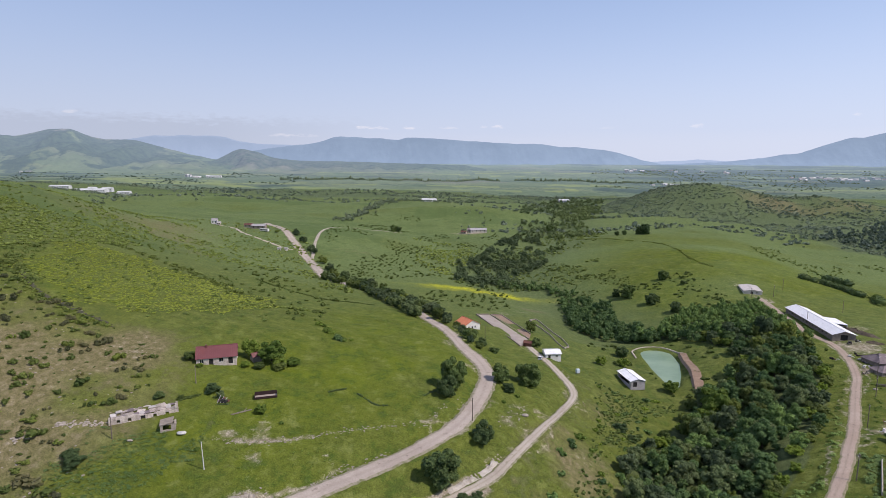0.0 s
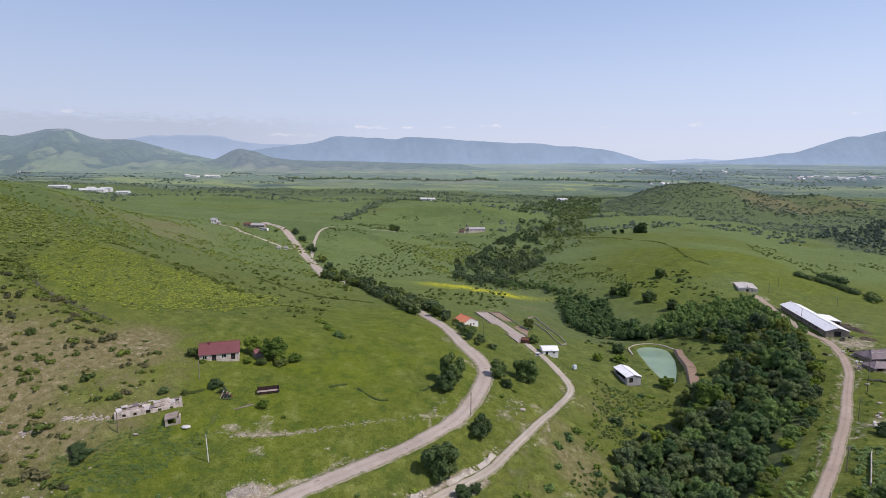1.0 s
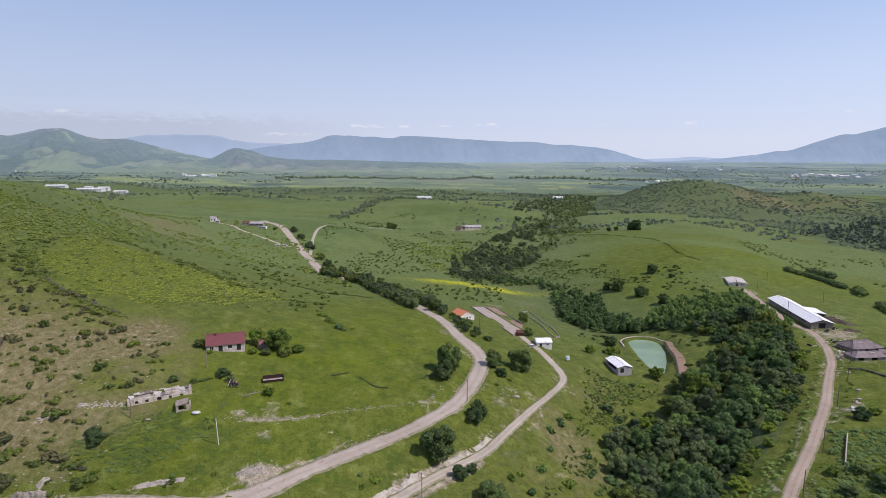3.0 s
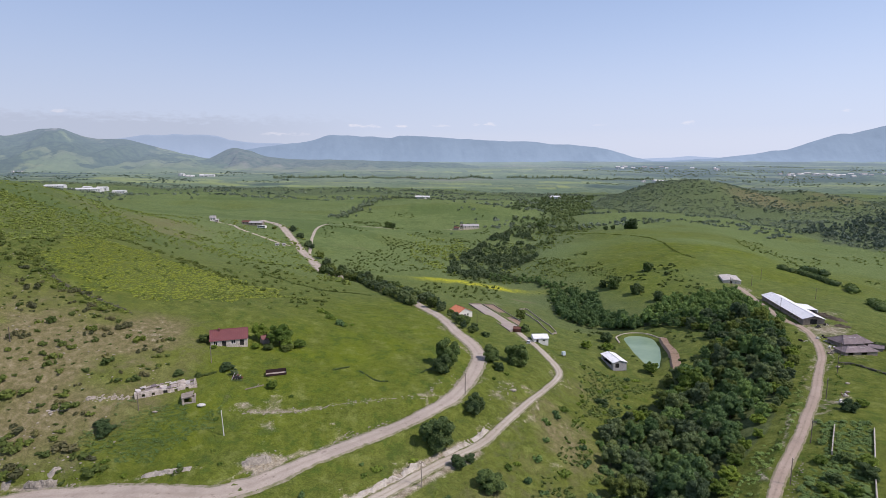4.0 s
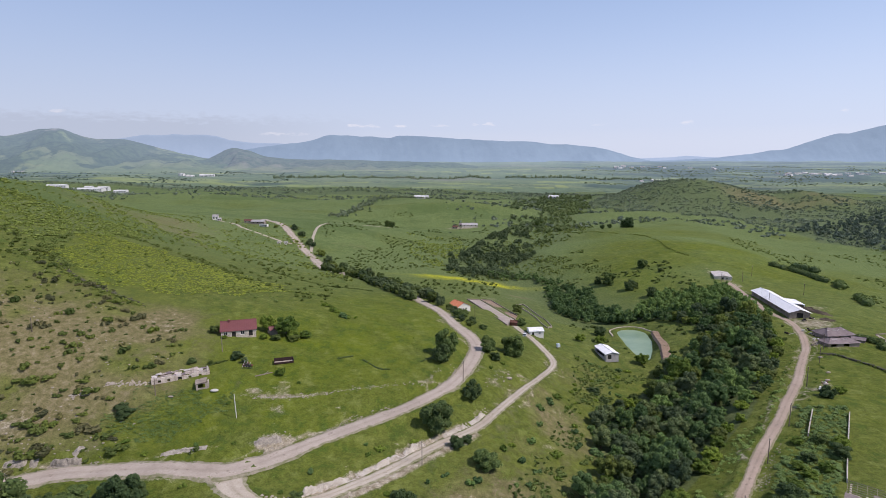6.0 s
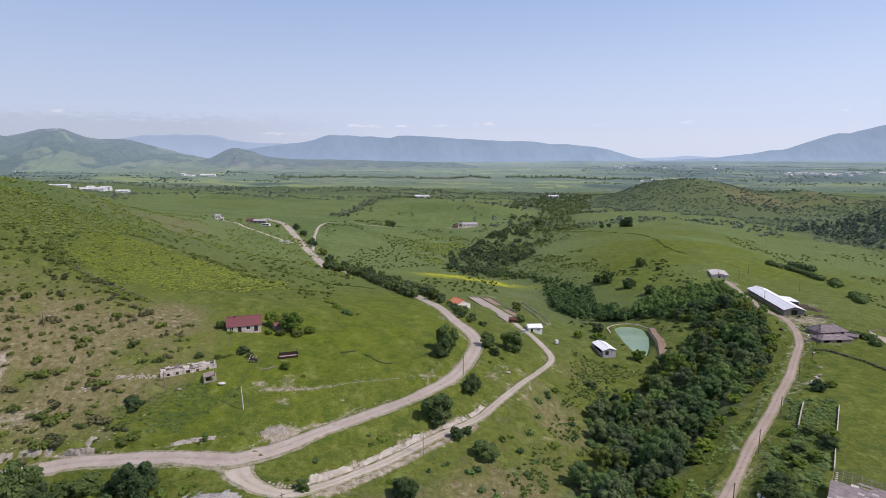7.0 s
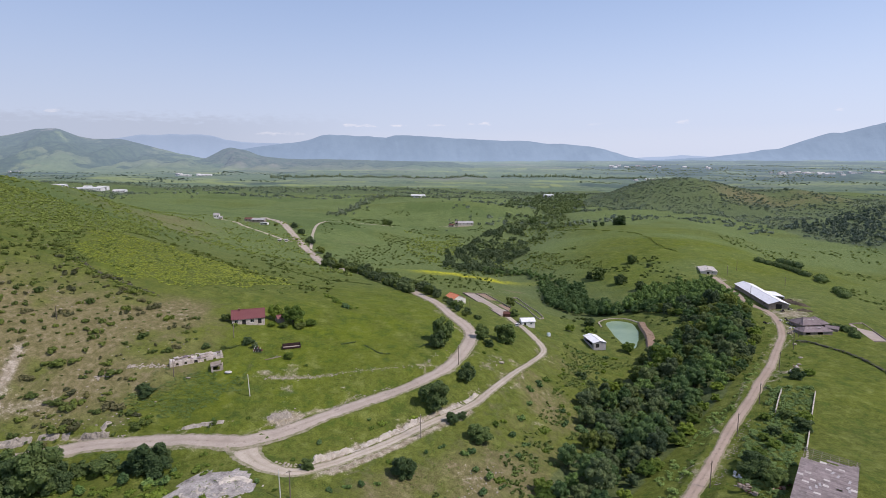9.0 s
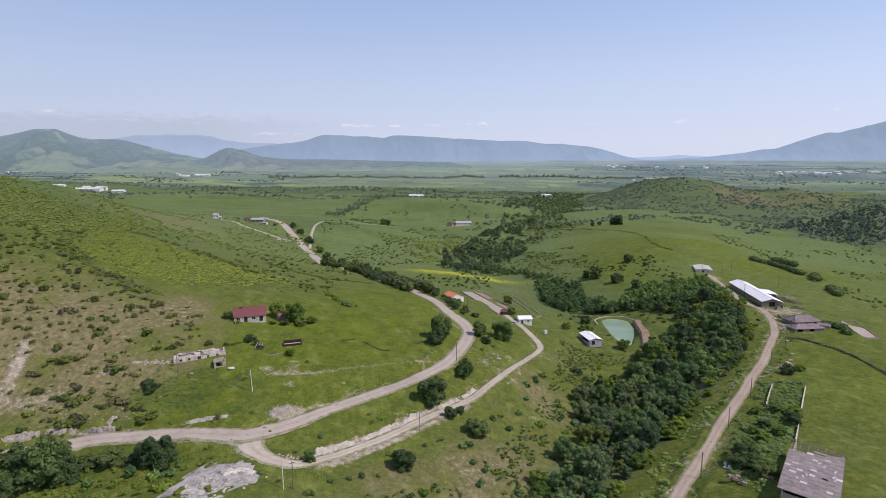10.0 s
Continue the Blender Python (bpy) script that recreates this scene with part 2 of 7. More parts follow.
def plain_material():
    """The far plain and its hills, a patchwork of fields, woods and stony pasture, a backdrop behind the last low
    scarp, with haze added as glow.
    """
    m, n, l, p = material("hazed_far_plain")
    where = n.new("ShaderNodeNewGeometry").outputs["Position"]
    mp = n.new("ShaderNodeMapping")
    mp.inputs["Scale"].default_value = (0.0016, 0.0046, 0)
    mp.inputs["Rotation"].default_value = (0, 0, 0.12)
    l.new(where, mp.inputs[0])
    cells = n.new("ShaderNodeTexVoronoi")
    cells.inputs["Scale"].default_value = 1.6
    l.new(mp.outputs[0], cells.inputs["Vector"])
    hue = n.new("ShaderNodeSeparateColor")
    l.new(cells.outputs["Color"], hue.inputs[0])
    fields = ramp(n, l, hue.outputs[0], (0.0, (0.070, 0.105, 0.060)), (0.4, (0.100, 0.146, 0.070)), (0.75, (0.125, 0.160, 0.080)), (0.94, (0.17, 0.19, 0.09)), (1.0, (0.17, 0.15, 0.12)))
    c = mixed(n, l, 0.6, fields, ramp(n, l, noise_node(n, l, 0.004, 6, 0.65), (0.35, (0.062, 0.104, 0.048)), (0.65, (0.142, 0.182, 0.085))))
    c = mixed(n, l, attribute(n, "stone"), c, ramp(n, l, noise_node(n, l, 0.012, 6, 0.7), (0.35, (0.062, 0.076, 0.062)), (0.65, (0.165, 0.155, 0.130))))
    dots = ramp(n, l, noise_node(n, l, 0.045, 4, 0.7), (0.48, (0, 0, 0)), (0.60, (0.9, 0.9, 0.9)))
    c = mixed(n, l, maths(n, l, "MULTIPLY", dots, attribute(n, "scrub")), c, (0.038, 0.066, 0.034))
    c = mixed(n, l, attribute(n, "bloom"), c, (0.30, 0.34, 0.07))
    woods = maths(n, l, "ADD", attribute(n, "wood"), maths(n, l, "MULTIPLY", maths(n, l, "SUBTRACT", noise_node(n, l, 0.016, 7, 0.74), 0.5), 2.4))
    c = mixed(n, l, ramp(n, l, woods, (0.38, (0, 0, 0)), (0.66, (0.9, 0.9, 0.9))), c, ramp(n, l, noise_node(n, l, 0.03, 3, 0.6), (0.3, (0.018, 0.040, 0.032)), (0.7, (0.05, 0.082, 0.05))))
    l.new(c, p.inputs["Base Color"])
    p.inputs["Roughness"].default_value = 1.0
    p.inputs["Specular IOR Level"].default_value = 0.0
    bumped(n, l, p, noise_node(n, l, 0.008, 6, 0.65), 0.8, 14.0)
    # haze imitated by bluish emission that grows with distance along y
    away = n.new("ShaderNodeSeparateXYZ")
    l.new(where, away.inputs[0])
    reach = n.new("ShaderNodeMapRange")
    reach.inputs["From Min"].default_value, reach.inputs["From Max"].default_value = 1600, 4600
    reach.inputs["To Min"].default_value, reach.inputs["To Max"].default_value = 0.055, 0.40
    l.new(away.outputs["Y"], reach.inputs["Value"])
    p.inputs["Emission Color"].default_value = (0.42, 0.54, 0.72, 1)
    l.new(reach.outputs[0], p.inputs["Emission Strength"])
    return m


M_GROUND = ground_material()
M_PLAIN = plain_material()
M_ROAD = road_material("worn_asphalt_and_gravel", (0.29, 0.240, 0.195), (0.50, 0.43, 0.360), (0.19, 0.148, 0.118), (0.25, 0.205, 0.16), 0.6)
M_TRACK = road_material("dirt_track", (0.33, 0.28, 0.22), (0.54, 0.48, 0.40), (0.22, 0.185, 0.125), (0.20, 0.175, 0.105), 0.6)
M_PINKROAD = road_material("gravel_road", (0.265, 0.200, 0.150), (0.43, 0.345, 0.28), (0.18, 0.13, 0.10), (0.20, 0.155, 0.105), 0.6)
M_DUNG = worn("dark_dung_and_straw", (0.045, 0.034, 0.024), (0.115, 0.088, 0.060), 0.5, 0.95, 0, (0.07, 0.085, 0.03), 2.0, 0.8)
M_EARTH = worn("bare_earth", (0.22, 0.145, 0.095), (0.33, 0.235, 0.165), 0.25, 0.95, 0, None, 2.0, 0.5)
M_YARD = worn("stained_concrete", (0.25, 0.205, 0.175), (0.39, 0.335, 0.29), 0.2, 0.9, 0, (0.20, 0.14, 0.10), 3.0, 0.3)
M_STONE = worn("pale_field_stone", (0.24, 0.205, 0.165), (0.45, 0.395, 0.335), 0.7, 0.9, 0, (0.15, 0.13, 0.10), 5.0, 0.6)
M_DARKSTONE = worn("dark_dry_stone", (0.026, 0.030, 0.017), (0.085, 0.080, 0.052), 0.5, 0.95, 0, None, 4.0, 0.7)
M_PLASTER = worn("weathered_lime_plaster", (0.38, 0.335, 0.285), (0.62, 0.575, 0.51), 0.6, 0.9, 0, (0.25, 0.20, 0.16), 6.0, 0.3)
M_WHITE = worn("white_plaster", (0.66, 0.63, 0.58), (0.80, 0.78, 0.74), 0.5, 0.85, 0, None, 6.0, 0.2)
M_CHALK = worn("pale_cut_rock", (0.36, 0.32, 0.265), (0.58, 0.535, 0.47), 0.5, 0.95, 0, (0.20, 0.165, 0.12), 3.0, 0.8)
M_RUIN = worn("crumbling_stone_and_plaster", (0.15, 0.11, 0.085), (0.66, 0.585, 0.515), 0.75, 0.9, 0, (0.10, 0.07, 0.05), 2.2, 0.8)
M_OLDWALL = worn("peeling_plaster_over_stone", (0.24, 0.185, 0.145), (0.72, 0.655, 0.58), 0.9, 0.9, 0, (0.16, 0.11, 0.08), 5.0, 0.5)
M_DARKRUST = worn("blackened_rusty_steel", (0.020, 0.010, 0.010), (0.055, 0.026, 0.022), 0.8, 0.8, 0.2, (0.012, 0.01, 0.01), 6.0, 0.4)
# white of the far buildings dulled in the colour to imitate haze
M_FARWHITE = worn("haze_dulled_far_wall", (0.46, 0.47, 0.47), (0.70, 0.70, 0.69), 0.05, 0.9, 0, (0.26, 0.26, 0.26), 0.4, 0.1)
M_REDROOF = worn("faded_red_metal_roof", (0.125, 0.036, 0.038), (0.185, 0.060, 0.060), 0.35, 0.55, 0, (0.17, 0.045, 0.035), 4.0, 0.15)
M_ORANGE = worn("orange_roof_tile", (0.50, 0.155, 0.070), (0.62, 0.235, 0.125), 0.6, 0.75, 0, None, 5.0, 0.3)
M_TIN = worn("white_painted_sheet_metal", (0.80, 0.80, 0.80), (0.90, 0.90, 0.90), 0.25, 0.4, 0.0, (0.48, 0.47, 0.46), 4.0, 0.1)
M_GREYTIN = worn("grey_slate_sheet", (0.26, 0.25, 0.25), (0.42, 0.40, 0.40), 0.4, 0.8, 0, (0.16, 0.14, 0.14), 4.0, 0.3)
M_SLATE = worn("weathered_slate_sheet", (0.135, 0.108, 0.104), (0.285, 0.240, 0.232), 0.45, 0.85, 0, (0.115, 0.095, 0.092), 2.0, 0.5)
M_PALEROOF = worn("pale_weathered_slate", (0.38, 0.35, 0.33), (0.58, 0.54, 0.50), 0.4, 0.85, 0, (0.24, 0.21, 0.19), 4.0, 0.3)
M_OLDROOF = worn("weathered_purplish_slate", (0.120, 0.092, 0.096), (0.25, 0.205, 0.205), 0.5, 0.85, 0, (0.075, 0.06, 0.06), 3.0, 0.5)
M_WOOD = worn("grey_weathered_wood", (0.15, 0.12, 0.095), (0.30, 0.255, 0.21), 0.8, 0.9, 0, (0.08, 0.06, 0.05), 8.0, 0.5)
M_POLE = worn("tarred_wood", (0.09, 0.07, 0.055), (0.18, 0.145, 0.115), 0.8, 0.9, 0, None, 8.0, 0.4)
M_CONCRETE = worn("pale_concrete", (0.42, 0.41, 0.38), (0.60, 0.585, 0.55), 0.7, 0.85, 0, None, 8.0, 0.3)
M_RUST = worn("rusted_steel", (0.085, 0.035, 0.026), (0.20, 0.085, 0.06), 0.8, 0.8, 0.2, (0.035, 0.02, 0.02), 6.0, 0.4)
# near-black stands in for shade inside openings; also colours dark machinery
M_DARK = worn("unlit_interior", (0.012, 0.011, 0.010), (0.03, 0.027, 0.024), 0.8, 0.9)
M_BARK = worn("bark", (0.07, 0.052, 0.038), (0.15, 0.115, 0.085), 1.5, 0.95, 0, None, 9.0, 0.6)
M_PLASTIC = worn("blue_white_plastic", (0.50, 0.60, 0.66), (0.72, 0.78, 0.80), 0.8, 0.5)
M_TYRE = worn("black_rubber", (0.015, 0.015, 0.015), (0.04, 0.04, 0.038), 0.8, 0.9)
M_CAR = worn("dusty_white_car_paint", (0.55, 0.55, 0.54), (0.72, 0.72, 0.70), 0.6, 0.4)
M_ROCK = worn("weathered_rock", (0.16, 0.138, 0.108), (0.32, 0.285, 0.235), 0.5, 0.95, 0, (0.10, 0.095, 0.07), 2.5, 0.8)
M_LEDGE = worn("lichened_rock_ledge", (0.10, 0.09, 0.072), (0.44, 0.395, 0.335), 1.1, 0.95, 0, (0.05, 0.055, 0.03), 3.0, 0.9)
M_LEAF = leaf("dark_tree_leaves", (0.064, 0.124, 0.044), (0.118, 0.200, 0.068), (0.162, 0.240, 0.084))
M_LEAF2 = leaf("grey_green_leaves", (0.062, 0.098, 0.046), (0.118, 0.165, 0.076), (0.160, 0.200, 0.094))
M_SHRUB = leaf("shrub_leaves", (0.074, 0.108, 0.026), (0.125, 0.166, 0.040), (0.168, 0.198, 0.056))
M_ROADLEAF = leaf("deep_green_roadside_leaves", (0.044, 0.078, 0.030), (0.084, 0.130, 0.048), (0.118, 0.160, 0.060))
M_BRIGHT = leaf("young_bright_leaves", (0.084, 0.142, 0.020), (0.138, 0.208, 0.032), (0.184, 0.238, 0.046))
M_BROWNSHRUB = leaf("brownish_thorn_leaves", (0.090, 0.092, 0.040), (0.140, 0.140, 0.060), (0.170, 0.155, 0.080))
# lighter than the near shrubs: haze of the middle hillsides put into the colour
M_MIDLEAF = leaf("scrub_leaves", (0.140, 0.190, 0.046), (0.205, 0.262, 0.066), (0.245, 0.292, 0.084))
M_NETTLE = leaf("pale_nettle_leaves", (0.130, 0.215, 0.060), (0.185, 0.275, 0.085), (0.220, 0.300, 0.098))
M_BROOM = leaf("yellow_green_broom", (0.250, 0.305, 0.042), (0.290, 0.342, 0.050), (0.330, 0.365, 0.058))
# leaf colours paled and blued to imitate haze over the far scrub
M_FARLEAF = leaf("hazed_far_foliage", (0.115, 0.155, 0.118), (0.165, 0.210, 0.158), (0.200, 0.240, 0.180))

wm, wmn, wml, wmp = material("pond_water")
wmp.inputs["Roughness"].default_value = 0.3
wmp.inputs["Specular IOR Level"].default_value = 0.25
wml.new(ramp(wmn, wml, noise_node(wmn, wml, 0.07, 4, 0.6), (0.35, (0.150, 0.235, 0.150)), (0.65, (0.235, 0.325, 0.215))), wmp.inputs["Base Color"])
bumped(wmn, wml, wmp, noise_node(wmn, wml, 1.2, 3, 0.5), 0.06, 0.05)
M_WATER = wm
gm, gmn, gml, gmp = material("dark_window_glass")
gmp.inputs["Base Color"].default_value = (0.02, 0.025, 0.03, 1)
gmp.inputs["Roughness"].default_value = 0.12
M_GLASS = gm

# ---- the lie of the land ----
# heights on a coarse fan of lanes (first the distance ahead), then the gorge and two scrubby hills
NEAR_LAND = (
    (-140, -13, -13, -12, -11, -10, -9, -8, -8, -9, -10, -6),
    (40, 4, -3, -8, -7, -6, -8, -4, -4, -7, -8, -6),
    (100, 24, 9, -3, -4, 0, -6, -1, -2, -6, -7, -6),
    (140, 45, 28, 11, 4, 5, -3, -1, -5, -7, -7, -8),
    (185, 66, 51, 38, 25, 14, 7, -5, -2, -7, -10, -11),
    (240, 85, 70, 54, 35, 21, 9, -7, -7, -9, -16, -18),
    (310, 99, 81, 60, 37, 16, 4, -12, -7, -8, -21, -25),
)
FAR_LAND = (
    (400, 103, 86, 65, 32, 8, -7, -15, -7, -11, -25, -30),
    (540, 96, 81, 65, 22, -6, -17, -13, 5, -17, -31, -30),
    (740, 84, 62, 41, 24, 7, -19, -10, -5, -22, -24, -25),
    (1050, 68, 46, 27, 12, -4, -15, -15, -14, -19, -19, -24),
    (1600, 53, 37, 23, 13, 4, -3, -14, -14, -18, -23, -24),
    (2500, 40, 36, 33, 25, 22, 15, 8, -3, -10, -16, -20),
    (4700, 84, 84, 84, 82, 81, 79, 77, 74, 70, 64, 60),
)
# the stream: x, y, depth of its gorge, half width
GORGE = ((18, -140, 9, 26), (22, 20, 11, 26), (35, 80, 14, 26), (58, 145, 15, 24), (85, 190, 16, 24), (106, 235, 14, 26), (112, 285, 5, 30), (108, 350, 7, 26), (100, 410, 8, 28), (82, 480, 8, 30), (62, 570, 7, 32), (80, 650, 7, 34), (140, 730, 7, 36), (190, 860, 6, 40), (225, 1010, 6, 45), (300, 1240, 5, 50), (330, 1450, 3, 60))
SCRUB_HILLS = ((520, 1290, 98, 120, 50), (640, 1270, 75, 110, 26), (800, 1240, 72, 115, 38), (60, 1090, 150, 100, 27), (-120, 1240, 160, 90, 12), (-570, 850, 160, 180, -18), (-338, 520, 70, 120, 5), (222, 385, 40, 75, 2.9))

LAND = np.array([row[1:] for row in NEAR_LAND + FAR_LAND], float)
LAND_Y = np.log(np.array([row[0] for row in NEAR_LAND + FAR_LAND], float) + 230)
_rng = np.random.RandomState(7)
LATTICE = _rng.rand(256, 256)


def value_noise(x, y):
    xi, yi = np.floor(x).astype(int), np.floor(y).astype(int)
    fx, fy = x - xi, y - yi
    fx, fy = fx * fx * (3 - 2 * fx), fy * fy * (3 - 2 * fy)
    g = lambda a, b: LATTICE[(xi + a) % 256, (yi + b) % 256]
    return (g(0, 0) * (1 - fx) + g(1, 0) * fx) * (1 - fy) + (g(0, 1) * (1 - fx) + g(1, 1) * fx) * fy - 0.5


def fbm(x, y, octaves=4):
    return sum(value_noise(x * 2**k + 17.3 * k, y * 2**k + 5.1 * k) / 2**k for k in range(octaves))


def spline(t):
    return (-0.5 * t + t * t - 0.5 * t**3, 1 - 2.5 * t * t + 1.5 * t**3, 0.5 * t + 2 * t * t - 1.5 * t**3, -0.5 * t * t + 0.5 * t**3)


def to_line(x, y, line):
    """The nearest distance to a line of points, and how far along it that is (in points)."""
    best, along = np.full(np.shape(x), 1e9), np.zeros(np.shape(x))
    for k, (a, b) in enumerate(zip(line, line[1:])):
        dx, dy = b[0] - a[0], b[1] - a[1]
        t = np.clip(((x - a[0]) * dx + (y - a[1]) * dy) / (dx * dx + dy * dy), 0, 1)
        q = np.hypot(x - a[0] - t * dx, y - a[1] - t * dy)
        along, best = np.where(q < best, k + t, along), np.minimum(q, best)
    return best, along


def land(x, y):
    x, y = np.asarray(x, float), np.maximum(np.asarray(y, float), -139)
    u = np.clip(x / (y + 230) / 0.16 + 5, 0, 9.999)
    v = np.clip(np.interp(np.log(y + 230), LAND_Y, np.arange(len(LAND_Y))), 0, len(LAND_Y) - 1.001)
    iu, iv = u.astype(int), v.astype(int)
    wu, wv = spline(u - iu), spline(v - iv)
    z = 0
    for a in range(4):
        for b in range(4):
            z = z + wv[a] * wu[b] * LAND[np.clip(iv + a - 1, 0, len(LAND_Y) - 1), np.clip(iu + b - 1, 0, 10)]
    best, dep = np.full(x.shape, 1e9), np.zeros(x.shape)
    for (ax, ay, ad, aw), (bx, by, bd, bw) in zip(GORGE, GORGE[1:]):
        t = np.clip(((x - ax) * (bx - ax) + (y - ay) * (by - ay)) / ((bx - ax) ** 2 + (by - ay) ** 2), 0, 1)
        q = np.hypot(x - ax - t * (bx - ax), y - ay - t * (by - ay)) / (aw + t * (bw - aw))
        dep, best = np.where(q < best, ad + t * (bd - ad), dep), np.minimum(q, best)
    z = z - dep * np.exp(-(best**2) / 2)
    for a, b, rx, ry, h in SCRUB_HILLS:
        z = z + h * np.exp(-(((x - a) / rx) ** 2) / 2 - ((y - b) / ry) ** 2 / 2)
    far = np.clip((y - 350) / 700, 0, 1)
    z = z + 0.55 * fbm(x / 11, y / 11) * (1 - far) + 1.2 * fbm(x / 40 + 9, y / 40) * (1 - far) + far * 9.0 * fbm(x / 190, y / 190) + np.clip((y - 420) / 500, 0, 1) * 4.6 * fbm(x / 62 + 31, y / 62)
    return z


def curve(points, step=1.5):
    """A smooth line through the points, in even steps."""
    p = np.array(points, float)
    p = np.vstack([2 * p[0] - p[1], p, 2 * p[-1] - p[-2]])
    out = []
    for k in range(1, len(p) - 2):
        n = max(2, int(np.hypot(*(p[k + 1] - p[k])) / step))
        t = np.linspace(0, 1, n, endpoint=False)[:, None]
        w = spline(t)
        out.append(sum(w[j] * p[k - 1 + j] for j in range(4)))
    return np.vstack(out + [p[-2:-1]])


MAIN = ((-240, 96), (-180, 110), (-140, 120), (-120, 126), (-110, 128.6), (-95.4, 129), (-79, 127.6), (-66.8, 126), (-59.5, 126.4), (-50.7, 131.5), (-41.7, 140), (-31.7, 148.5), (-21, 157.5), (-9, 167.5), (4, 181.5), (11.5, 198.5), (16, 216), (17.5, 231), (14.5, 246), (9, 262), (2, 290), (-8, 318), (-17, 347), (-33, 387), (-60, 440), (-95, 484), (-121, 550), (-150, 611), (-172, 660), (-188, 692), (-230, 760))
LOOP = ((-59.5, 124.5), (-57, 120), (-53.5, 116), (-47.3, 112.5), (-40.9, 112.2), (-34.2, 117), (-25.2, 125.2), (-15.4, 134.5), (-4.7, 146), (6.6, 156), (15.9, 165), (26.9, 182), (40.3, 205), (48, 220), (54.3, 235), (55, 246), (53.2, 257), (50.1, 277), (46.5, 290), (44, 304), (38, 335), (30, 372))
RIGHT = ((20, 30), (45, 72), (71.5, 107.6), (86, 125), (108, 153.5), (126.5, 174.5), (150.5, 205), (176, 241), (189.5, 260), (200, 281), (206, 302), (205, 320), (209, 342), (215, 370), (221, 405))
BRANCH = ((-155, 603), (-166, 607), (-194, 625), (-222, 646), (-238, 672), (-262, 684))
BEND = ((-128, 565), (-138, 625), (-144, 663), (-149, 715), (-146, 765), (-120, 830), (-60, 850))
ROADS = {"main_road": (MAIN, 3.0, M_ROAD), "farm_track": (LOOP, 1.7, M_TRACK), "gravel_road": (RIGHT, 2.0, M_PINKROAD), "side_track": (BRANCH, 1.8, M_TRACK), "bend_track": (BEND, 1.8, M_TRACK)}
lines = {}
for key, (pts, half, mat) in ROADS.items():
    c = curve(pts)
    z = land(c[:, 0], c[:, 1])
    pad = np.pad(z, 9, mode="edge")
    z = np.convolve(pad, np.hanning(21)[1:-1] / np.hanning(21).sum(), "valid")[: len(z)]
    lines[key] = np.column_stack([c, z])
k = int(np.argmin(np.hypot(lines["main_road"][:, 0] + 60, lines["main_road"][:, 1] - 126)))
first = lines["farm_track"]
first[:, 2] += (lines["main_road"][k, 2] - first[0, 2]) * np.exp(-np.arange(len(first)) / 6)

# half widths along each road; the track opens in a fan where it leaves the road
half_width = {key: np.full(len(lines[key]), half) for key, (pts, half, mat) in ROADS.items()}
steps_ = np.arange(len(lines["farm_track"]))
half_width["main_road"] *= 1.12 * np.interp(lines["main_road"][:, 0], (-100, -62, -52, -40), (1.35, 1.45, 1.4, 1.0))
half_width["farm_track"] *= np.interp(steps_, (0, 3, 7, 12, 60, 95), (3.6, 2.6, 1.7, 1.35, 1.2, 0.95))

POND_Z = -18.0


def pond_edge(x, y):
    """Below 1 inside the pond."""
    return to_line(x, y, POND_LINE)[0] / np.interp(to_line(x, y, POND_LINE)[1], (0, 1, 2, 3), (2.5, 6.5, 9.0, 9.3))


POND_LINE = ((112.0, 274), (115.6, 291), (119, 308), (120.6, 322))


def ground_height(x, y, sunk=False):
    """The land with the roads cut into it and the pond let in."""
    x, y = np.asarray(x, float), np.asarray(y, float)
    z = land(x, y)
    flat = np.atleast_1d(z).ravel().copy()
    X, Y = np.atleast_1d(x).ravel(), np.atleast_1d(y).ravel()
    for key, (pts, half, mat) in ROADS.items():
        ln = lines[key]
        lo, hi = ln[:, :2].min(0) - 12, ln[:, :2].max(0) + 12
        sel = np.where((X > lo[0]) & (X < hi[0]) & (Y > lo[1]) & (Y < hi[1]))[0]
        for part_ in np.array_split(sel, max(1, len(sel) // 4000)):
            d = np.hypot(X[part_, None] - ln[None, :, 0], Y[part_, None] - ln[None, :, 1])
            i = d.argmin(1)
            d = d[np.arange(len(part_)), i]
            half = half_width[key][i]
            w = np.clip((half + 4.5 - d) / 3.6, 0, 1)
            w = w * w * (3 - 2 * w)
            flat[part_] += (ln[i, 2] - (0.16 if sunk else 0) * (d < half + 0.9) - flat[part_]) * w
    sel = np.where((np.abs(X - 118) < 45) & (np.abs(Y - 303) < 60))[0]
    if len(sel):
        q = pond_edge(X[sel], Y[sel])
        rim = np.clip((2.0 - q) / 0.8, 0, 1)
        inside = np.clip((1.0 - q) / 0.16, 0, 1)
        flat[sel] += (POND_Z + 0.9 - flat[sel]) * rim * rim
        flat[sel] -= 2.2 * inside
    return flat.reshape(np.shape(z)) if np.ndim(z) else float(flat[0])


def soft(x, y, cx, cy, rx, ry, turn=0.0):
    c, s = math.cos(radians(turn)), math.sin(radians(turn))
    dx, dy = x - cx, y - cy
    return np.exp(-(((dx * c + dy * s) / rx) ** 2) - ((dy * c - dx * s) / ry) ** 2)


def inside(x, y, poly):
    """True inside a polygon."""
    x, y = np.asarray(x, float), np.asarray(y, float)
    hit = np.zeros(x.shape, bool)
    for (ax, ay), (bx, by) in zip(poly, poly[1:] + poly[:1]):
        hit ^= ((ay > y) != (by > y)) & (x < (bx - ax) * (y - ay) / (by - ay + 1e-9) + ax)
    return hit


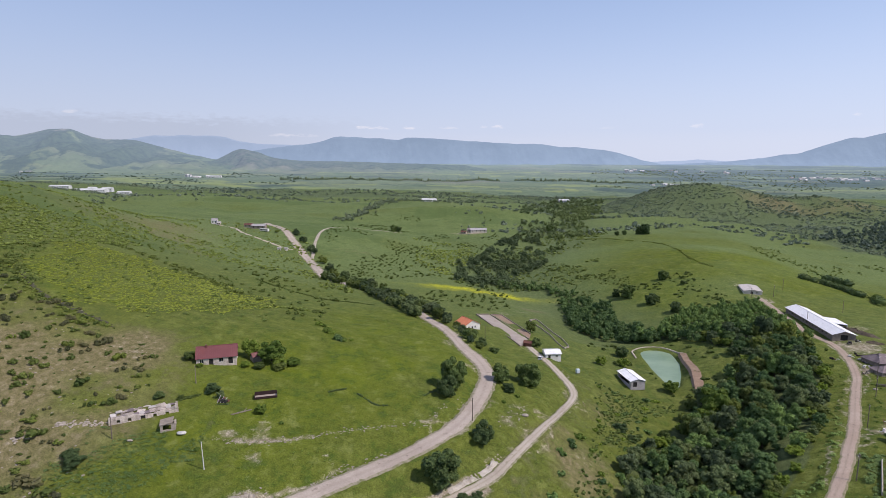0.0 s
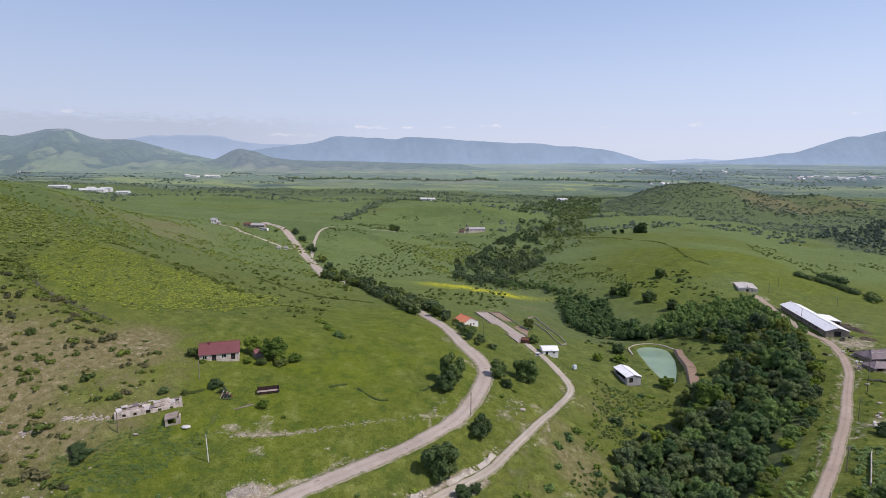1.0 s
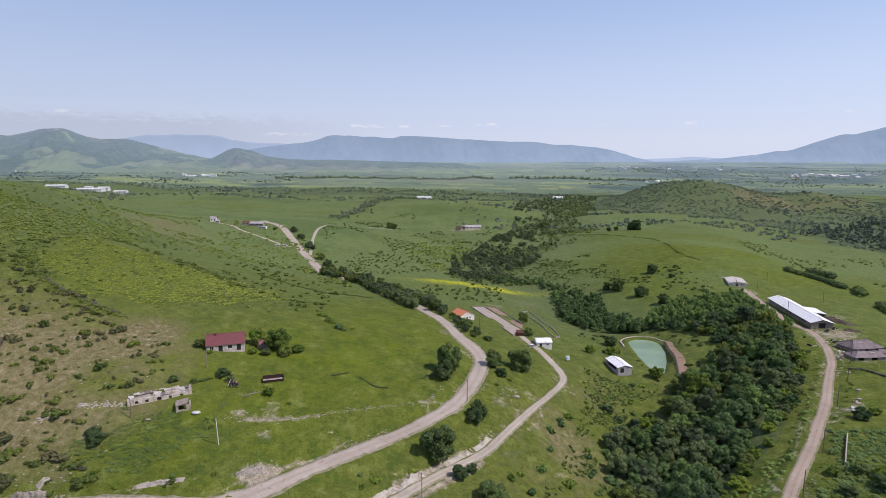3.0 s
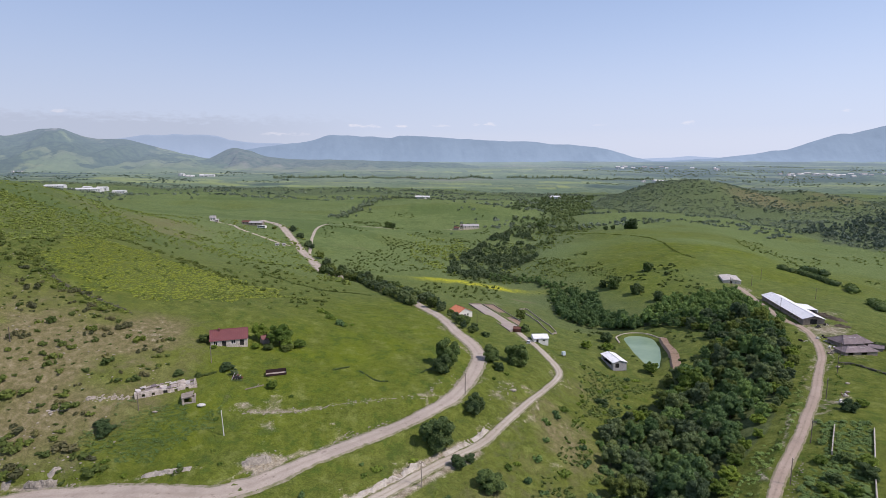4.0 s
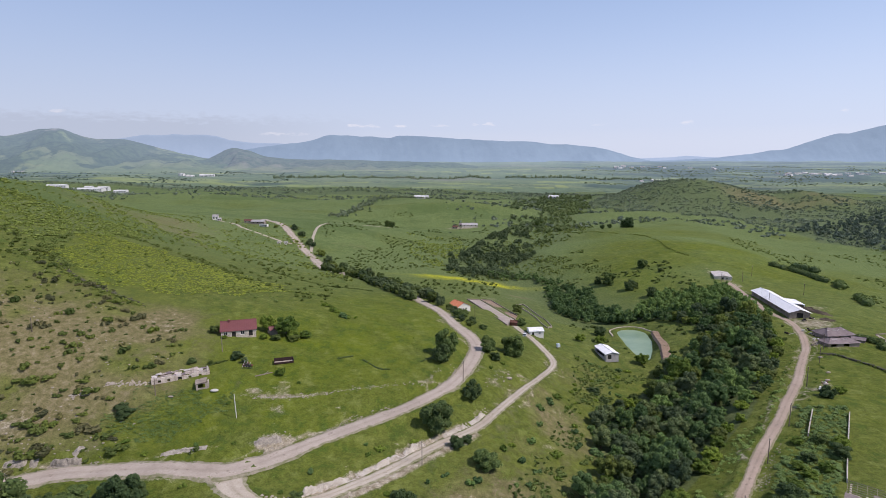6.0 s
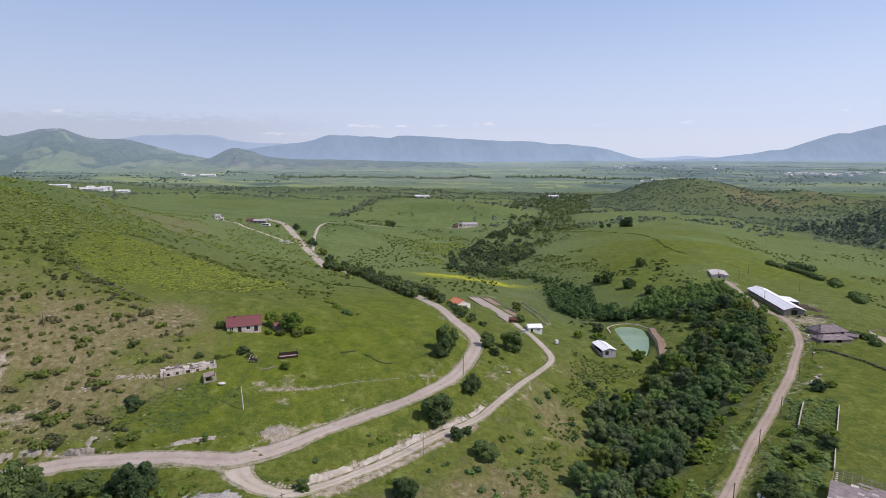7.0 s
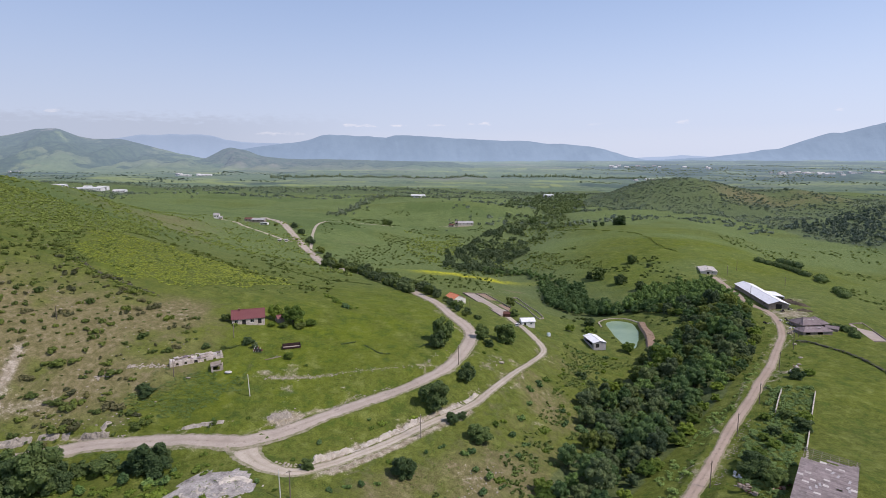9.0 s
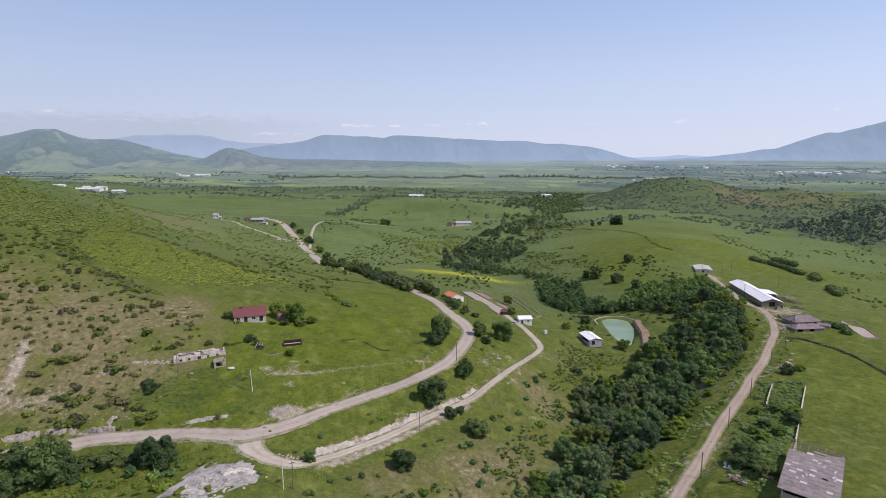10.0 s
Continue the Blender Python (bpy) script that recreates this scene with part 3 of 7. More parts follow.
QUARRY = ((-83.5, 84.8), (-75.5, 95.8), (-74.5, 100.8), (-71.5, 106.8), (-66.5, 111.3), (-61.5, 111.3), (-55.5, 110.3), (-49.5, 103.8), (-53.5, 98.8), (-59.5, 94.3), (-65.5, 86.8))
WOOD = ((16, 20), (22, 70), (27, 112), (33, 122), (37, 131), (43, 140), (52, 148), (57, 165), (59, 182), (65, 195), (77, 211), (98, 237), (112, 256), (126, 266), (146, 276), (154, 308), (142, 342), (120, 352), (150, 372), (205, 385), (207, 330), (178, 262), (160, 234), (121, 184), (100, 165), (86, 148), (68, 129), (56, 115), (42, 90), (30, 20))
BROOM = ((-208, 315), (-206, 346), (-182, 346), (-153, 333), (-118, 322), (-92, 296), (-100, 271), (-116, 246), (-136, 238), (-154, 233), (-178, 249), (-198, 276))
SCRUBLAND = ((330, 1330), (345, 1174), (377, 1075), (466, 1044), (494, 999), (515, 948), (528, 892), (539, 840), (530, 743), (560, 688), (800, 760), (1250, 1050), (1350, 1400), (1050, 1640), (700, 1800), (480, 1600), (390, 1400))
BAND = ((-330, 300), (-330, 410), (-235, 415), (-205, 402), (-207, 350), (-213, 318), (-212, 282), (-240, 280))


def masks(x, y):
    """How dry, lush, scrubby, bare and flowering the ground is, and how much painted haze pales it."""
    near_n = fbm(x / 9 + 3, y / 9, 3)
    dry = 0.75 * soft(x, y, -138, 163, 46, 34, 10) + 0.6 * soft(x, y, -170, 190, 40, 40) + 0.52 * soft(x, y, 32, 150, 24, 50, -25) + 0.45 * soft(x, y, 60, 225, 18, 36, -25) + 0.42 * soft(x, y, 2, 118, 28, 13, 25) + 0.3 * soft(x, y, -25, 100, 25, 12) + 0.3 * soft(x, y, -260, 560, 60, 90) + 0.15 * soft(x, y, 35, 185, 16, 22) + 0.4 * soft(x, y, 5, 104, 14, 9)
    dry += 0.5 * soft(x, y, -104, 190, 17, 20) + 0.75 * soft(x, y, -111, 204, 14, 15) + 0.8 * soft(x, y, 645, 1190, 50, 90) + 0.6 * soft(x, y, 870, 1220, 70, 90) + 0.35 * soft(x, y, -300, 480, 40, 40) + 0.3 * soft(x, y, -285, 590, 40, 50) + 0.3 * soft(x, y, -236, 516, 26, 30) + 0.4 * soft(x, y, -192, 456, 20, 26) + 0.3 * soft(x, y, -359, 702, 40, 50)
    dry = dry * np.where(y < 300, np.clip(1.0 + 1.2 * fbm(x / 16 + 2, y / 16, 4), 0.4, 1.25), 1.0)
    lush = 0.8 * inside(x, y, BROOM) + 1.0 * soft(x, y, -50, 205, 60, 40, 20) + 1.0 * soft(x, y, 270, 560, 130, 200, 10) + 0.9 * soft(x, y, -25, 280, 40, 60, 30) + 0.45 * soft(x, y, 190, 160, 60, 80) + 0.7 * soft(x, y, -70, 150, 35, 22) + 0.7 * soft(x, y, 160, 440, 40, 60)
    scrub = 0.75 * inside(x, y, WOOD) + 0.15 * inside(x, y, BAND) + 0.9 * inside(x + 40 * fbm(x / 60, y / 60), y + 40 * fbm(y / 60, x / 60), SCRUBLAND) + 0.12 * inside(x, y, BROOM)
    scrub += 0.55 * np.exp(-((to_line(x, y, [(g[0], g[1]) for g in GORGE[7:]])[0] / 45) ** 2)) * (y > 340)
    bare = 0.5 * soft(x, y, -55, 170, 3.5, 6, 20) + 0.4 * soft(x, y, -54, 157, 4, 3) + 0.55 * soft(x, y, -64, 166, 3, 2.5) + 0.45 * soft(x, y, 38, 163, 5, 3, 40) + 0.5 * soft(x, y, 14, 108, 8, 5) + 0.4 * soft(x, y, 48, 188, 5, 4) + 0.8 * soft(x, y, -50.5, 140.5, 4.5, 4.5) + 0.55 * soft(x, y, -138, 145, 14, 6, 15) + 0.85 * soft(x, y, -152.5, 158, 3.2, 15, 12) + 0.55 * soft(x, y, 22, 192, 5, 4) + 0.38 * soft(x, y, 12, 122, 9, 8) + 0.8 * soft(x, y, -58, 121, 5, 3) + 0.22 * soft(x, y, -60, 165, 10, 2.5) + 0.25 * soft(x, y, -52, 152, 4, 6)
    bare += 0.36 * soft(x, y, -111, 203, 12, 13) + 0.75 * soft(x, y, -765, 1362, 70, 14) + 0.5 * soft(x, y, -900, 1400, 60, 14) + 0.75 * soft(x, y, 217, 297, 16, 11, 20) + 0.5 * soft(x, y, 204, 262, 8, 14, 30) + 0.55 * soft(x, y, 163, 205, 7, 3.5, 40) + 0.45 * soft(x, y, 27, 205, 6, 4) + 0.35 * soft(x, y, 55, 415, 14, 8) + 0.35 * soft(x, y, 0, 410, 9, 5) + 0.5 * soft(x, y, 222, 420, 7, 40) + 0.5 * soft(x, y, 240, 330, 12, 8) + 0.9 * soft(x, y, 40, 882, 30, 7) + 0.45 * soft(x, y, 40, 395, 14, 8)
    d, a = to_line(x, y, [(p[0], p[1]) for p in LOOP[5:13]])
    up = soft(x, y, -12, 138, 30, 14, 42)
    bare += 0.9 * np.exp(-(((d - 3.6) / 1.3) ** 2)) * (up > 0.30)
    d, a = to_line(x, y, ((-67, 163), (-56, 163), (-46, 166), (-36, 170), (-25, 174), (-14, 178), (-5, 182), (1, 194)))
    bare += 0.6 * np.exp(-((d / 1.2) ** 2)) * (near_n > -0.14)
    d, a = to_line(x, y, ((-116, 134), (-80, 135), (-66, 136), (-51, 141), (-38, 149)))
    bare += 0.34 * np.exp(-((d / 1.6) ** 2)) * (near_n > -0.1)
    qx, qy = x + 2.2 * fbm(x / 3, y / 3, 3), y + 2.2 * fbm(y / 3 + 5, x / 3, 3)
    chalk = inside(qx, qy, QUARRY) * (1 - 1.2 * soft(qx, qy, -58.5, 98, 4.2, 1.8, 25)) * 1.0
    dry_patch = 0.8 * soft(x, y, 68, 432, 12, 8) + 0.4 * soft(x, y, 20, 640, 40, 14) + 0.35 * soft(x, y, -90, 640, 30, 14)
    dry = dry + dry_patch
    x, y = x + 9 * near_n, y + 9 * fbm(y / 9, x / 9, 3)
    for key in ("main_road", "farm_track", "gravel_road"):
        d, a = to_line(x, y, [tuple(p) for p in lines[key][::8, :2]])
        bare = bare + 0.55 * np.exp(-(((d - ROADS[key][1]) / 1.1) ** 2))
    bloom = 1.7 * soft(x, y, 26, 490, 40, 10, -10) * np.clip(0.8 + 1.5 * fbm(x / 25, y / 12), 0, 1)
    # pale rises with y, a stand-in for haze over the farther grass
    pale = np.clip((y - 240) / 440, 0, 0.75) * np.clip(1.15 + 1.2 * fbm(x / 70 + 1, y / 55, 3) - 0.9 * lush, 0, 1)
    patch = soft(x, y, 650, 1160, 55, 70) + soft(x, y, 815, 1165, 50, 80, 20) + 0.7 * soft(x, y, 740, 1130, 60, 40)
    scrub, dry = scrub * (1 - 0.75 * np.clip(patch, 0, 1)), dry + 0.7 * patch
    # far pasture dotted with thorn scrub, thickest in the hollows
    hollow = np.clip(0.55 + 1.1 * fbm(x / 150 + 8, y / 60 + 3, 4), 0, 1)
    speckle = np.clip((y - 430) / 260, 0, 1) * hollow * np.clip(1 - 1.6 * lush, 0, 1) * (1 - soft(x, y, 330, 720, 130, 300))
    speckle = np.maximum(speckle, np.clip((-x - 90 - 0.2 * (y - 350)) / 60, 0, 1) * np.clip((y - 290) / 60, 0, 1) * hollow) * (1 - inside(x, y, BROOM))
    return [np.clip(v, 0, 1) for v in (dry, lush, scrub, bare, bloom, pale, chalk, speckle)]


def mesh_from(name, verts, faces, mats, attributes=None, smooth=True, slots=None):
    """A mesh from arrays; the faces all have the same number of corners."""
    me = bpy.data.meshes.new(name)
    faces = np.asarray(faces, np.int32)
    n, k = faces.shape
    me.vertices.add(len(verts))
    me.vertices.foreach_set("co", np.asarray(verts, np.float32).ravel())
    me.loops.add(n * k)
    me.loops.foreach_set("vertex_index", faces.ravel())
    me.polygons.add(n)
    me.polygons.foreach_set("loop_start", np.arange(0, n * k, k, dtype=np.int32))
    me.polygons.foreach_set("loop_total", np.full(n, k, np.int32))
    if smooth:
        me.polygons.foreach_set("use_smooth", np.ones(n, bool))
    for m in mats:
        me.materials.append(m)
    if slots is not None:
        me.polygons.foreach_set("material_index", np.asarray(slots, np.int32))
    for key, value in (attributes or {}).items():
        me.attributes.new(key, "FLOAT", "POINT").data.foreach_set("value", np.asarray(value, np.float32).ravel())
    me.update(calc_edges=True)
    return me


def graded(lo, a, b, hi, step, grow):
    mid = list(np.arange(a, b + step, step))
    s, left = step, []
    while (left or mid)[-1 if left else 0] > lo:
        s *= grow
        left.append((left[-1] if left else mid[0]) - s)
    s, right = step, []
    while (right or mid)[-1] < hi:
        s *= grow
        right.append((right or mid)[-1] + s)
    return np.array(left[::-1] + mid + right)


gx = graded(-3900, -190, 270, 3900, 1.3, 1.035)
gy = graded(-150, 88, 330, 4800, 1.3, 1.024)
GX, GY = np.meshgrid(gx, gy)
GZ = ground_height(GX, GY, sunk=True)
nx, ny = len(gx), len(gy)
idx = np.arange(nx * ny).reshape(ny, nx)
quads = np.stack([idx[:-1, :-1], idx[:-1, 1:], idx[1:, 1:], idx[1:, :-1]], -1).reshape(-1, 4)
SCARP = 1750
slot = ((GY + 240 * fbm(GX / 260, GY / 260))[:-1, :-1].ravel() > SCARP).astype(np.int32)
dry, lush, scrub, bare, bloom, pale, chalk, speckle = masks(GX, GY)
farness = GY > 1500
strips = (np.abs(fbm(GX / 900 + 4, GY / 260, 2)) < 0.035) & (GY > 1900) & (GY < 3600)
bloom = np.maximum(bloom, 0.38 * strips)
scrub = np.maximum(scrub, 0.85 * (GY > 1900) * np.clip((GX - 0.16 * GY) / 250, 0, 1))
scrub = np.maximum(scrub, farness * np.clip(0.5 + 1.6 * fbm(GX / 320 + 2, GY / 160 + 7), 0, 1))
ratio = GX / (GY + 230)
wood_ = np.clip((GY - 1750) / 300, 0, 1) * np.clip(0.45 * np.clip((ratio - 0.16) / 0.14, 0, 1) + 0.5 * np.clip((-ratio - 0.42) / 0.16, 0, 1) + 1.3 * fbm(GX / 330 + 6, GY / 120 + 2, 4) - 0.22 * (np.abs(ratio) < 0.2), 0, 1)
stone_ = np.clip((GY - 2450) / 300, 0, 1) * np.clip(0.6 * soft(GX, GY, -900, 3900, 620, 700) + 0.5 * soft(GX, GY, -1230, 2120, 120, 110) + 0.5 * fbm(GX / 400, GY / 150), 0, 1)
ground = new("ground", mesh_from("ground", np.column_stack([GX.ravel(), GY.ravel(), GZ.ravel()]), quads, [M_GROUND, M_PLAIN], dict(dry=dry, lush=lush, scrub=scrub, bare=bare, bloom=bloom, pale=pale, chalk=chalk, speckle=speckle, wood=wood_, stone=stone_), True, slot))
tagged(ground, "rolling green pasture with dry rocky patches", "ground", kind="structure")


def strip(name, line, half, mat, label, lift=0.04, ruts=True, seed=1, grow=None, flare=None):
    """A road laid on its bed, a little hollow in the wheel tracks, with ragged edges."""
    r = np.random.RandomState(seed)
    p = line[:, :2]
    d = np.gradient(p, axis=0)
    d /= np.hypot(*d.T)[:, None] + 1e-9
    side = np.column_stack([d[:, 1], -d[:, 0]])
    cols = np.array((-1.14, -1.0, -0.8, -0.5, -0.25, 0.0, 0.25, 0.5, 0.8, 1.0, 1.14))
    dips = np.array((-0.28, -0.09, -0.01, -0.035, -0.005, 0.02, -0.005, -0.035, -0.01, -0.09, -0.28)) if ruts else np.array((-0.28, -0.09, 0, 0.01, 0.02, 0.03, 0.02, 0.01, 0, -0.09, -0.28))
    n = len(p)
    wob = 1 + 0.09 * np.column_stack([np.convolve(r.randn(n + 6), np.ones(7) / 3.5, "valid")[:n] for _ in range(2)])
    wob += 0.05 * r.randn(n, 2)
    wide = np.where(cols[None] < 0, wob[:, :1], wob[:, 1:]) * cols[None] * half
    v = np.empty((n, len(cols), 3))
    if grow is not None:
        wide = wide * np.interp(p[:, 1], *grow)[:, None]
    if flare is not None:
        wide = wide * (flare / half)[:, None]
    v[..., :2] = p[:, None] + side[:, None] * wide[..., None]
    v[..., 2] = line[:, 2:3] + lift + dips[None]
    i = np.arange(n * len(cols)).reshape(n, len(cols))
    q = np.stack([i[:-1, :-1], i[:-1, 1:], i[1:, 1:], i[1:, :-1]], -1).reshape(-1, 4)
    crown = np.tile(np.clip(1 - np.abs(cols) / 0.28, 0, 1) + 0.5 * (np.abs(cols) > 0.75), (n, 1))
    rim = np.tile(np.clip((np.abs(cols) - 0.45) / 0.55, 0, 1), (n, 1))
    return tagged(new(name, mesh_from(name, v.reshape(-1, 3), q, [mat], dict(crown=crown, rim=rim))), label, "road", kind="structure")


strip("road_main", lines["main_road"], 3.0, M_ROAD, "worn pale country road with patched asphalt", 0.05, False, 1, ((0, 121, 126, 132, 140, 150, 165, 195, 245, 275, 420, 480), (1.4, 1.5, 1.55, 1.45, 1.25, 1.2, 1.1, 1.15, 1.1, 0.9, 0.9, 1.4)))
strip("track_farm", lines["farm_track"], 1.7, M_TRACK, "pale rutted dirt track along the bank", 0.06, True, 2, None, half_width["farm_track"])
strip("road_gravel", lines["gravel_road"], 2.0, M_PINKROAD, "pinkish gravel farm road with wheel ruts", 0.05, True, 3)
strip("track_side", lines["side_track"], 1.8, M_TRACK, "dirt track to the far cottages", 0.05, True, 4)
strip("track_bend", lines["bend_track"], 1.8, M_TRACK, "pale dirt track curving over the meadow", 0.05, True, 5)

# pond water
ang = np.linspace(0, 2 * np.pi, 72, endpoint=False)
ring = []
for a in ang:
    r0 = np.linspace(1, 45, 400)
    X, Y = 118 + r0 * np.cos(a), 304 + r0 * np.sin(a)
    ring.append((X[np.argmax(pond_edge(X, Y) > 0.99)], Y[np.argmax(pond_edge(X, Y) > 0.99)], POND_Z + 0.15))
bm = bmesh.new()
bm.faces.new([bm.verts.new(v) for v in ring])
me = bpy.data.meshes.new("water")
bm.to_mesh(me)
me.materials.append(M_WATER)
tagged(new("water", me), "still milky green pond water", "pond", kind="structure")


# ---- far hills ----
def ridge(name, dist, depth, skyline, mat, label, foot, rough, seed, step=9):
    """A far range under a skyline, given as bearings and heights for one distance, cut by ravines."""
    pts = np.array([((px - 784) / 1046 * dist, 90 + (287 - py) / 1046 * dist) for px, py in skyline])
    xs = np.arange(pts[0, 0], pts[-1, 0], step)
    crest = np.interp(xs, pts[:, 0], pts[:, 1])
    pad = np.pad(crest, 2, mode="edge")
    crest = np.convolve(pad, np.ones(5) / 5, "valid") + rough * 0.05 * fbm(xs / (rough * 0.9) + seed, xs * 0 + seed, 4)
    rows = np.linspace(-1, 1, 44)
    X, R = np.meshgrid(xs, rows)
    fold = np.abs(fbm(X / (rough * 1.6) + seed + 0.5 * R, R * 0.8 + seed, 4)) * 2 - 0.35
    shape = np.clip(1 - np.abs(R), 0, 1) ** 1.15
    Z = foot - 40 + (crest[None] - foot + 40) * shape + rough * 0.28 * fold * shape * (1 - shape) * 2
    Z = np.minimum(Z, crest[None])
    Y = dist + R * depth
    i = np.arange(X.size).reshape(X.shape)
    q = np.stack([i[:-1, :-1], i[:-1, 1:], i[1:, 1:], i[1:, :-1]], -1).reshape(-1, 4)
    return tagged(new(name, mesh_from(name, np.column_stack([X.ravel(), Y.ravel(), Z.ravel()]), q, [mat])), label, "mountain", kind="structure")


def upland(name, dist, front, back, skyline, label, hollow, rough, seed, woods, stony):
    """A hill that grows out of the plain under a skyline, with spurs, woods and stony ground: centre bearing, height share, spread of each."""
    pts = np.array([((px - 784) / 1046 * dist, 90 + (287 - py) / 1046 * dist) for px, py in skyline])
    xs = np.arange(pts[0, 0], pts[-1, 0], 9.0)
    crest = np.interp(xs, pts[:, 0], pts[:, 1])
    crest = np.convolve(np.pad(crest, 2, mode="edge"), np.ones(5) / 5, "valid") + rough * 0.05 * fbm(xs / rough + seed, xs * 0 + seed, 4)
    rows = np.concatenate([np.linspace(-1, 0, 70, endpoint=False), np.linspace(0, 1, 20)])
    U, R = np.meshgrid(xs, rows)
    Y = dist + np.where(R < 0, R * front, R * back)
    X = U * Y / dist
    level = ground_height(X, Y)
    ends = np.clip(np.minimum(xs - xs[0], xs[-1] - xs) / 160, 0, 1)
    share = np.clip(1 - np.abs(R), 0, 1)
    spur = 0.85 * fbm(X / (rough * 1.5) + seed, Y / (rough * 4) + seed, 5) * share * (1 - share) * 4
    shape = np.clip(share + 0.5 * spur, 0, 1) ** hollow
    top = np.maximum(crest[None] - level, 0) * (ends * ends * (3 - 2 * ends))[None]
    Z = level - 3.0 + (top + 3.0) * shape + rough * 0.10 * fbm(X / 90 + seed, Y / 90, 4) * share * (1 - share) * 4
    px = 784 + 1046 * U / dist
    amount = lambda marks: np.clip(sum(k * np.exp(-(((px - a) / b) ** 2) - ((share - h) / d) ** 2) for a, h, b, d, k in marks), 0, 1)
    ragged = 0.9 * fbm(X / 70 + 3, Y / 130 + seed, 5)
    zero = np.zeros(X.shape)
    i = np.arange(X.size).reshape(X.shape)
    q = np.stack([i[:-1, :-1], i[:-1, 1:], i[1:, 1:], i[1:, :-1]], -1).reshape(-1, 4)
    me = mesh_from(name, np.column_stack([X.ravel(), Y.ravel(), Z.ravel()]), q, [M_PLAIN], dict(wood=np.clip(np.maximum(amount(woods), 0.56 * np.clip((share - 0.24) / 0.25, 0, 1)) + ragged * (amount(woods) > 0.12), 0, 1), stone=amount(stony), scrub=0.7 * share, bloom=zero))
    return tagged(new(name, me), label, "hill", kind="structure")


M_HAZE2 = distance_material("haze_blue_far_range", (0.060, 0.085, 0.100), (0.085, 0.115, 0.135), (0.36, 0.49, 0.67), 0.455, 0.003, 12.0)
M_HAZE3 = distance_material("haze_pale_farthest_range", (0.08, 0.10, 0.12), (0.10, 0.12, 0.14), (0.43, 0.56, 0.74), 0.55, 0.003, 5.0)
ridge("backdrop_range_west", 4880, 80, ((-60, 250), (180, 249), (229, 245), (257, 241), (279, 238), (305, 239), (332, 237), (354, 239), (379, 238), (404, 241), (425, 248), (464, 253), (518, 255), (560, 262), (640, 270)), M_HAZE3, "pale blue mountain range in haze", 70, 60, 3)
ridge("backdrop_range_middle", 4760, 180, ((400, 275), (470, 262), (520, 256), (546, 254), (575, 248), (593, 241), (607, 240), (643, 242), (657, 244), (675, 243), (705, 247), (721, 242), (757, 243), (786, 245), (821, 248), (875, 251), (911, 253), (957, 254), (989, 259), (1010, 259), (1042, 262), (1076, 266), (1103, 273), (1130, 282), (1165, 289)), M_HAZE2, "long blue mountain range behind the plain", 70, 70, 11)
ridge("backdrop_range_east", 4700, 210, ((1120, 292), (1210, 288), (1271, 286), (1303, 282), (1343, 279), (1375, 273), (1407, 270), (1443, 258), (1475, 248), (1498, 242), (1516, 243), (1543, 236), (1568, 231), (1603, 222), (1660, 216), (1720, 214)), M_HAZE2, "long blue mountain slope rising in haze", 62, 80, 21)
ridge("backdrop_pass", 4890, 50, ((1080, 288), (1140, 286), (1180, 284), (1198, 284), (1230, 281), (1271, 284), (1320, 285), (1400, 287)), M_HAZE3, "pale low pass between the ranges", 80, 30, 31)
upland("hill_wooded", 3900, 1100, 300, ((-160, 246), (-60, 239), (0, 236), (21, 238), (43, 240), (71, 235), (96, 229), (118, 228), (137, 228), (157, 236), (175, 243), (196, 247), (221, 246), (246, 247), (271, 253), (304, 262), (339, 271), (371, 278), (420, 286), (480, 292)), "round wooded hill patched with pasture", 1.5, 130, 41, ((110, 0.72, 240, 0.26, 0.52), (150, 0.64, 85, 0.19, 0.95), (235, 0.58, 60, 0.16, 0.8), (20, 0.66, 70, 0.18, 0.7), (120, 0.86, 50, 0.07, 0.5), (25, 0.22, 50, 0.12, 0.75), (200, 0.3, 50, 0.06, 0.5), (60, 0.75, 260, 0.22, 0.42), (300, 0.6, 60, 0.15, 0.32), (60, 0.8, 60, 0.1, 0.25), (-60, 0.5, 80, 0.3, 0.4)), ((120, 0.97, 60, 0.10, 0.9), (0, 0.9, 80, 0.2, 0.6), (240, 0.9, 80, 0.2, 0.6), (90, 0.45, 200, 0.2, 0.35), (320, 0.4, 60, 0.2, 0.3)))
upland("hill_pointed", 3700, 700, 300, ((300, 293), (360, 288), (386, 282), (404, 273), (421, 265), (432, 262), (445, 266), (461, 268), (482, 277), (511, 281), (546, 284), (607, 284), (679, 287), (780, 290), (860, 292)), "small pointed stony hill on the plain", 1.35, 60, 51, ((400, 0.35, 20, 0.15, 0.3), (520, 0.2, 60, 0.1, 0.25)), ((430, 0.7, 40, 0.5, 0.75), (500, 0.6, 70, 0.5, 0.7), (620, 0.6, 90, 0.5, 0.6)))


# ---- plants ----
def cube_ball(k=3):
    """A ball of quads."""
    out_v, out_f = [], []
    t = np.tan(np.linspace(-np.pi / 4, np.pi / 4, k + 1))
    for axis in range(3):
        for sign in (-1, 1):
            A, B = np.meshgrid(t, t)
            p = np.stack([np.full(A.shape, float(sign)), A * sign, B], -1).reshape(-1, 3)
            p = np.roll(p, axis, 1)
            i = np.arange((k + 1) ** 2).reshape(k + 1, k + 1) + sum(len(v) for v in out_v)
            out_f.append(np.stack([i[:-1, :-1], i[:-1, 1:], i[1:, 1:], i[1:, :-1]], -1).reshape(-1, 4))
            out_v.append(p / np.linalg.norm(p, axis=1)[:, None])
    return np.vstack(out_v), np.vstack(out_f)


BALL_V, BALL_F = cube_ball(3)


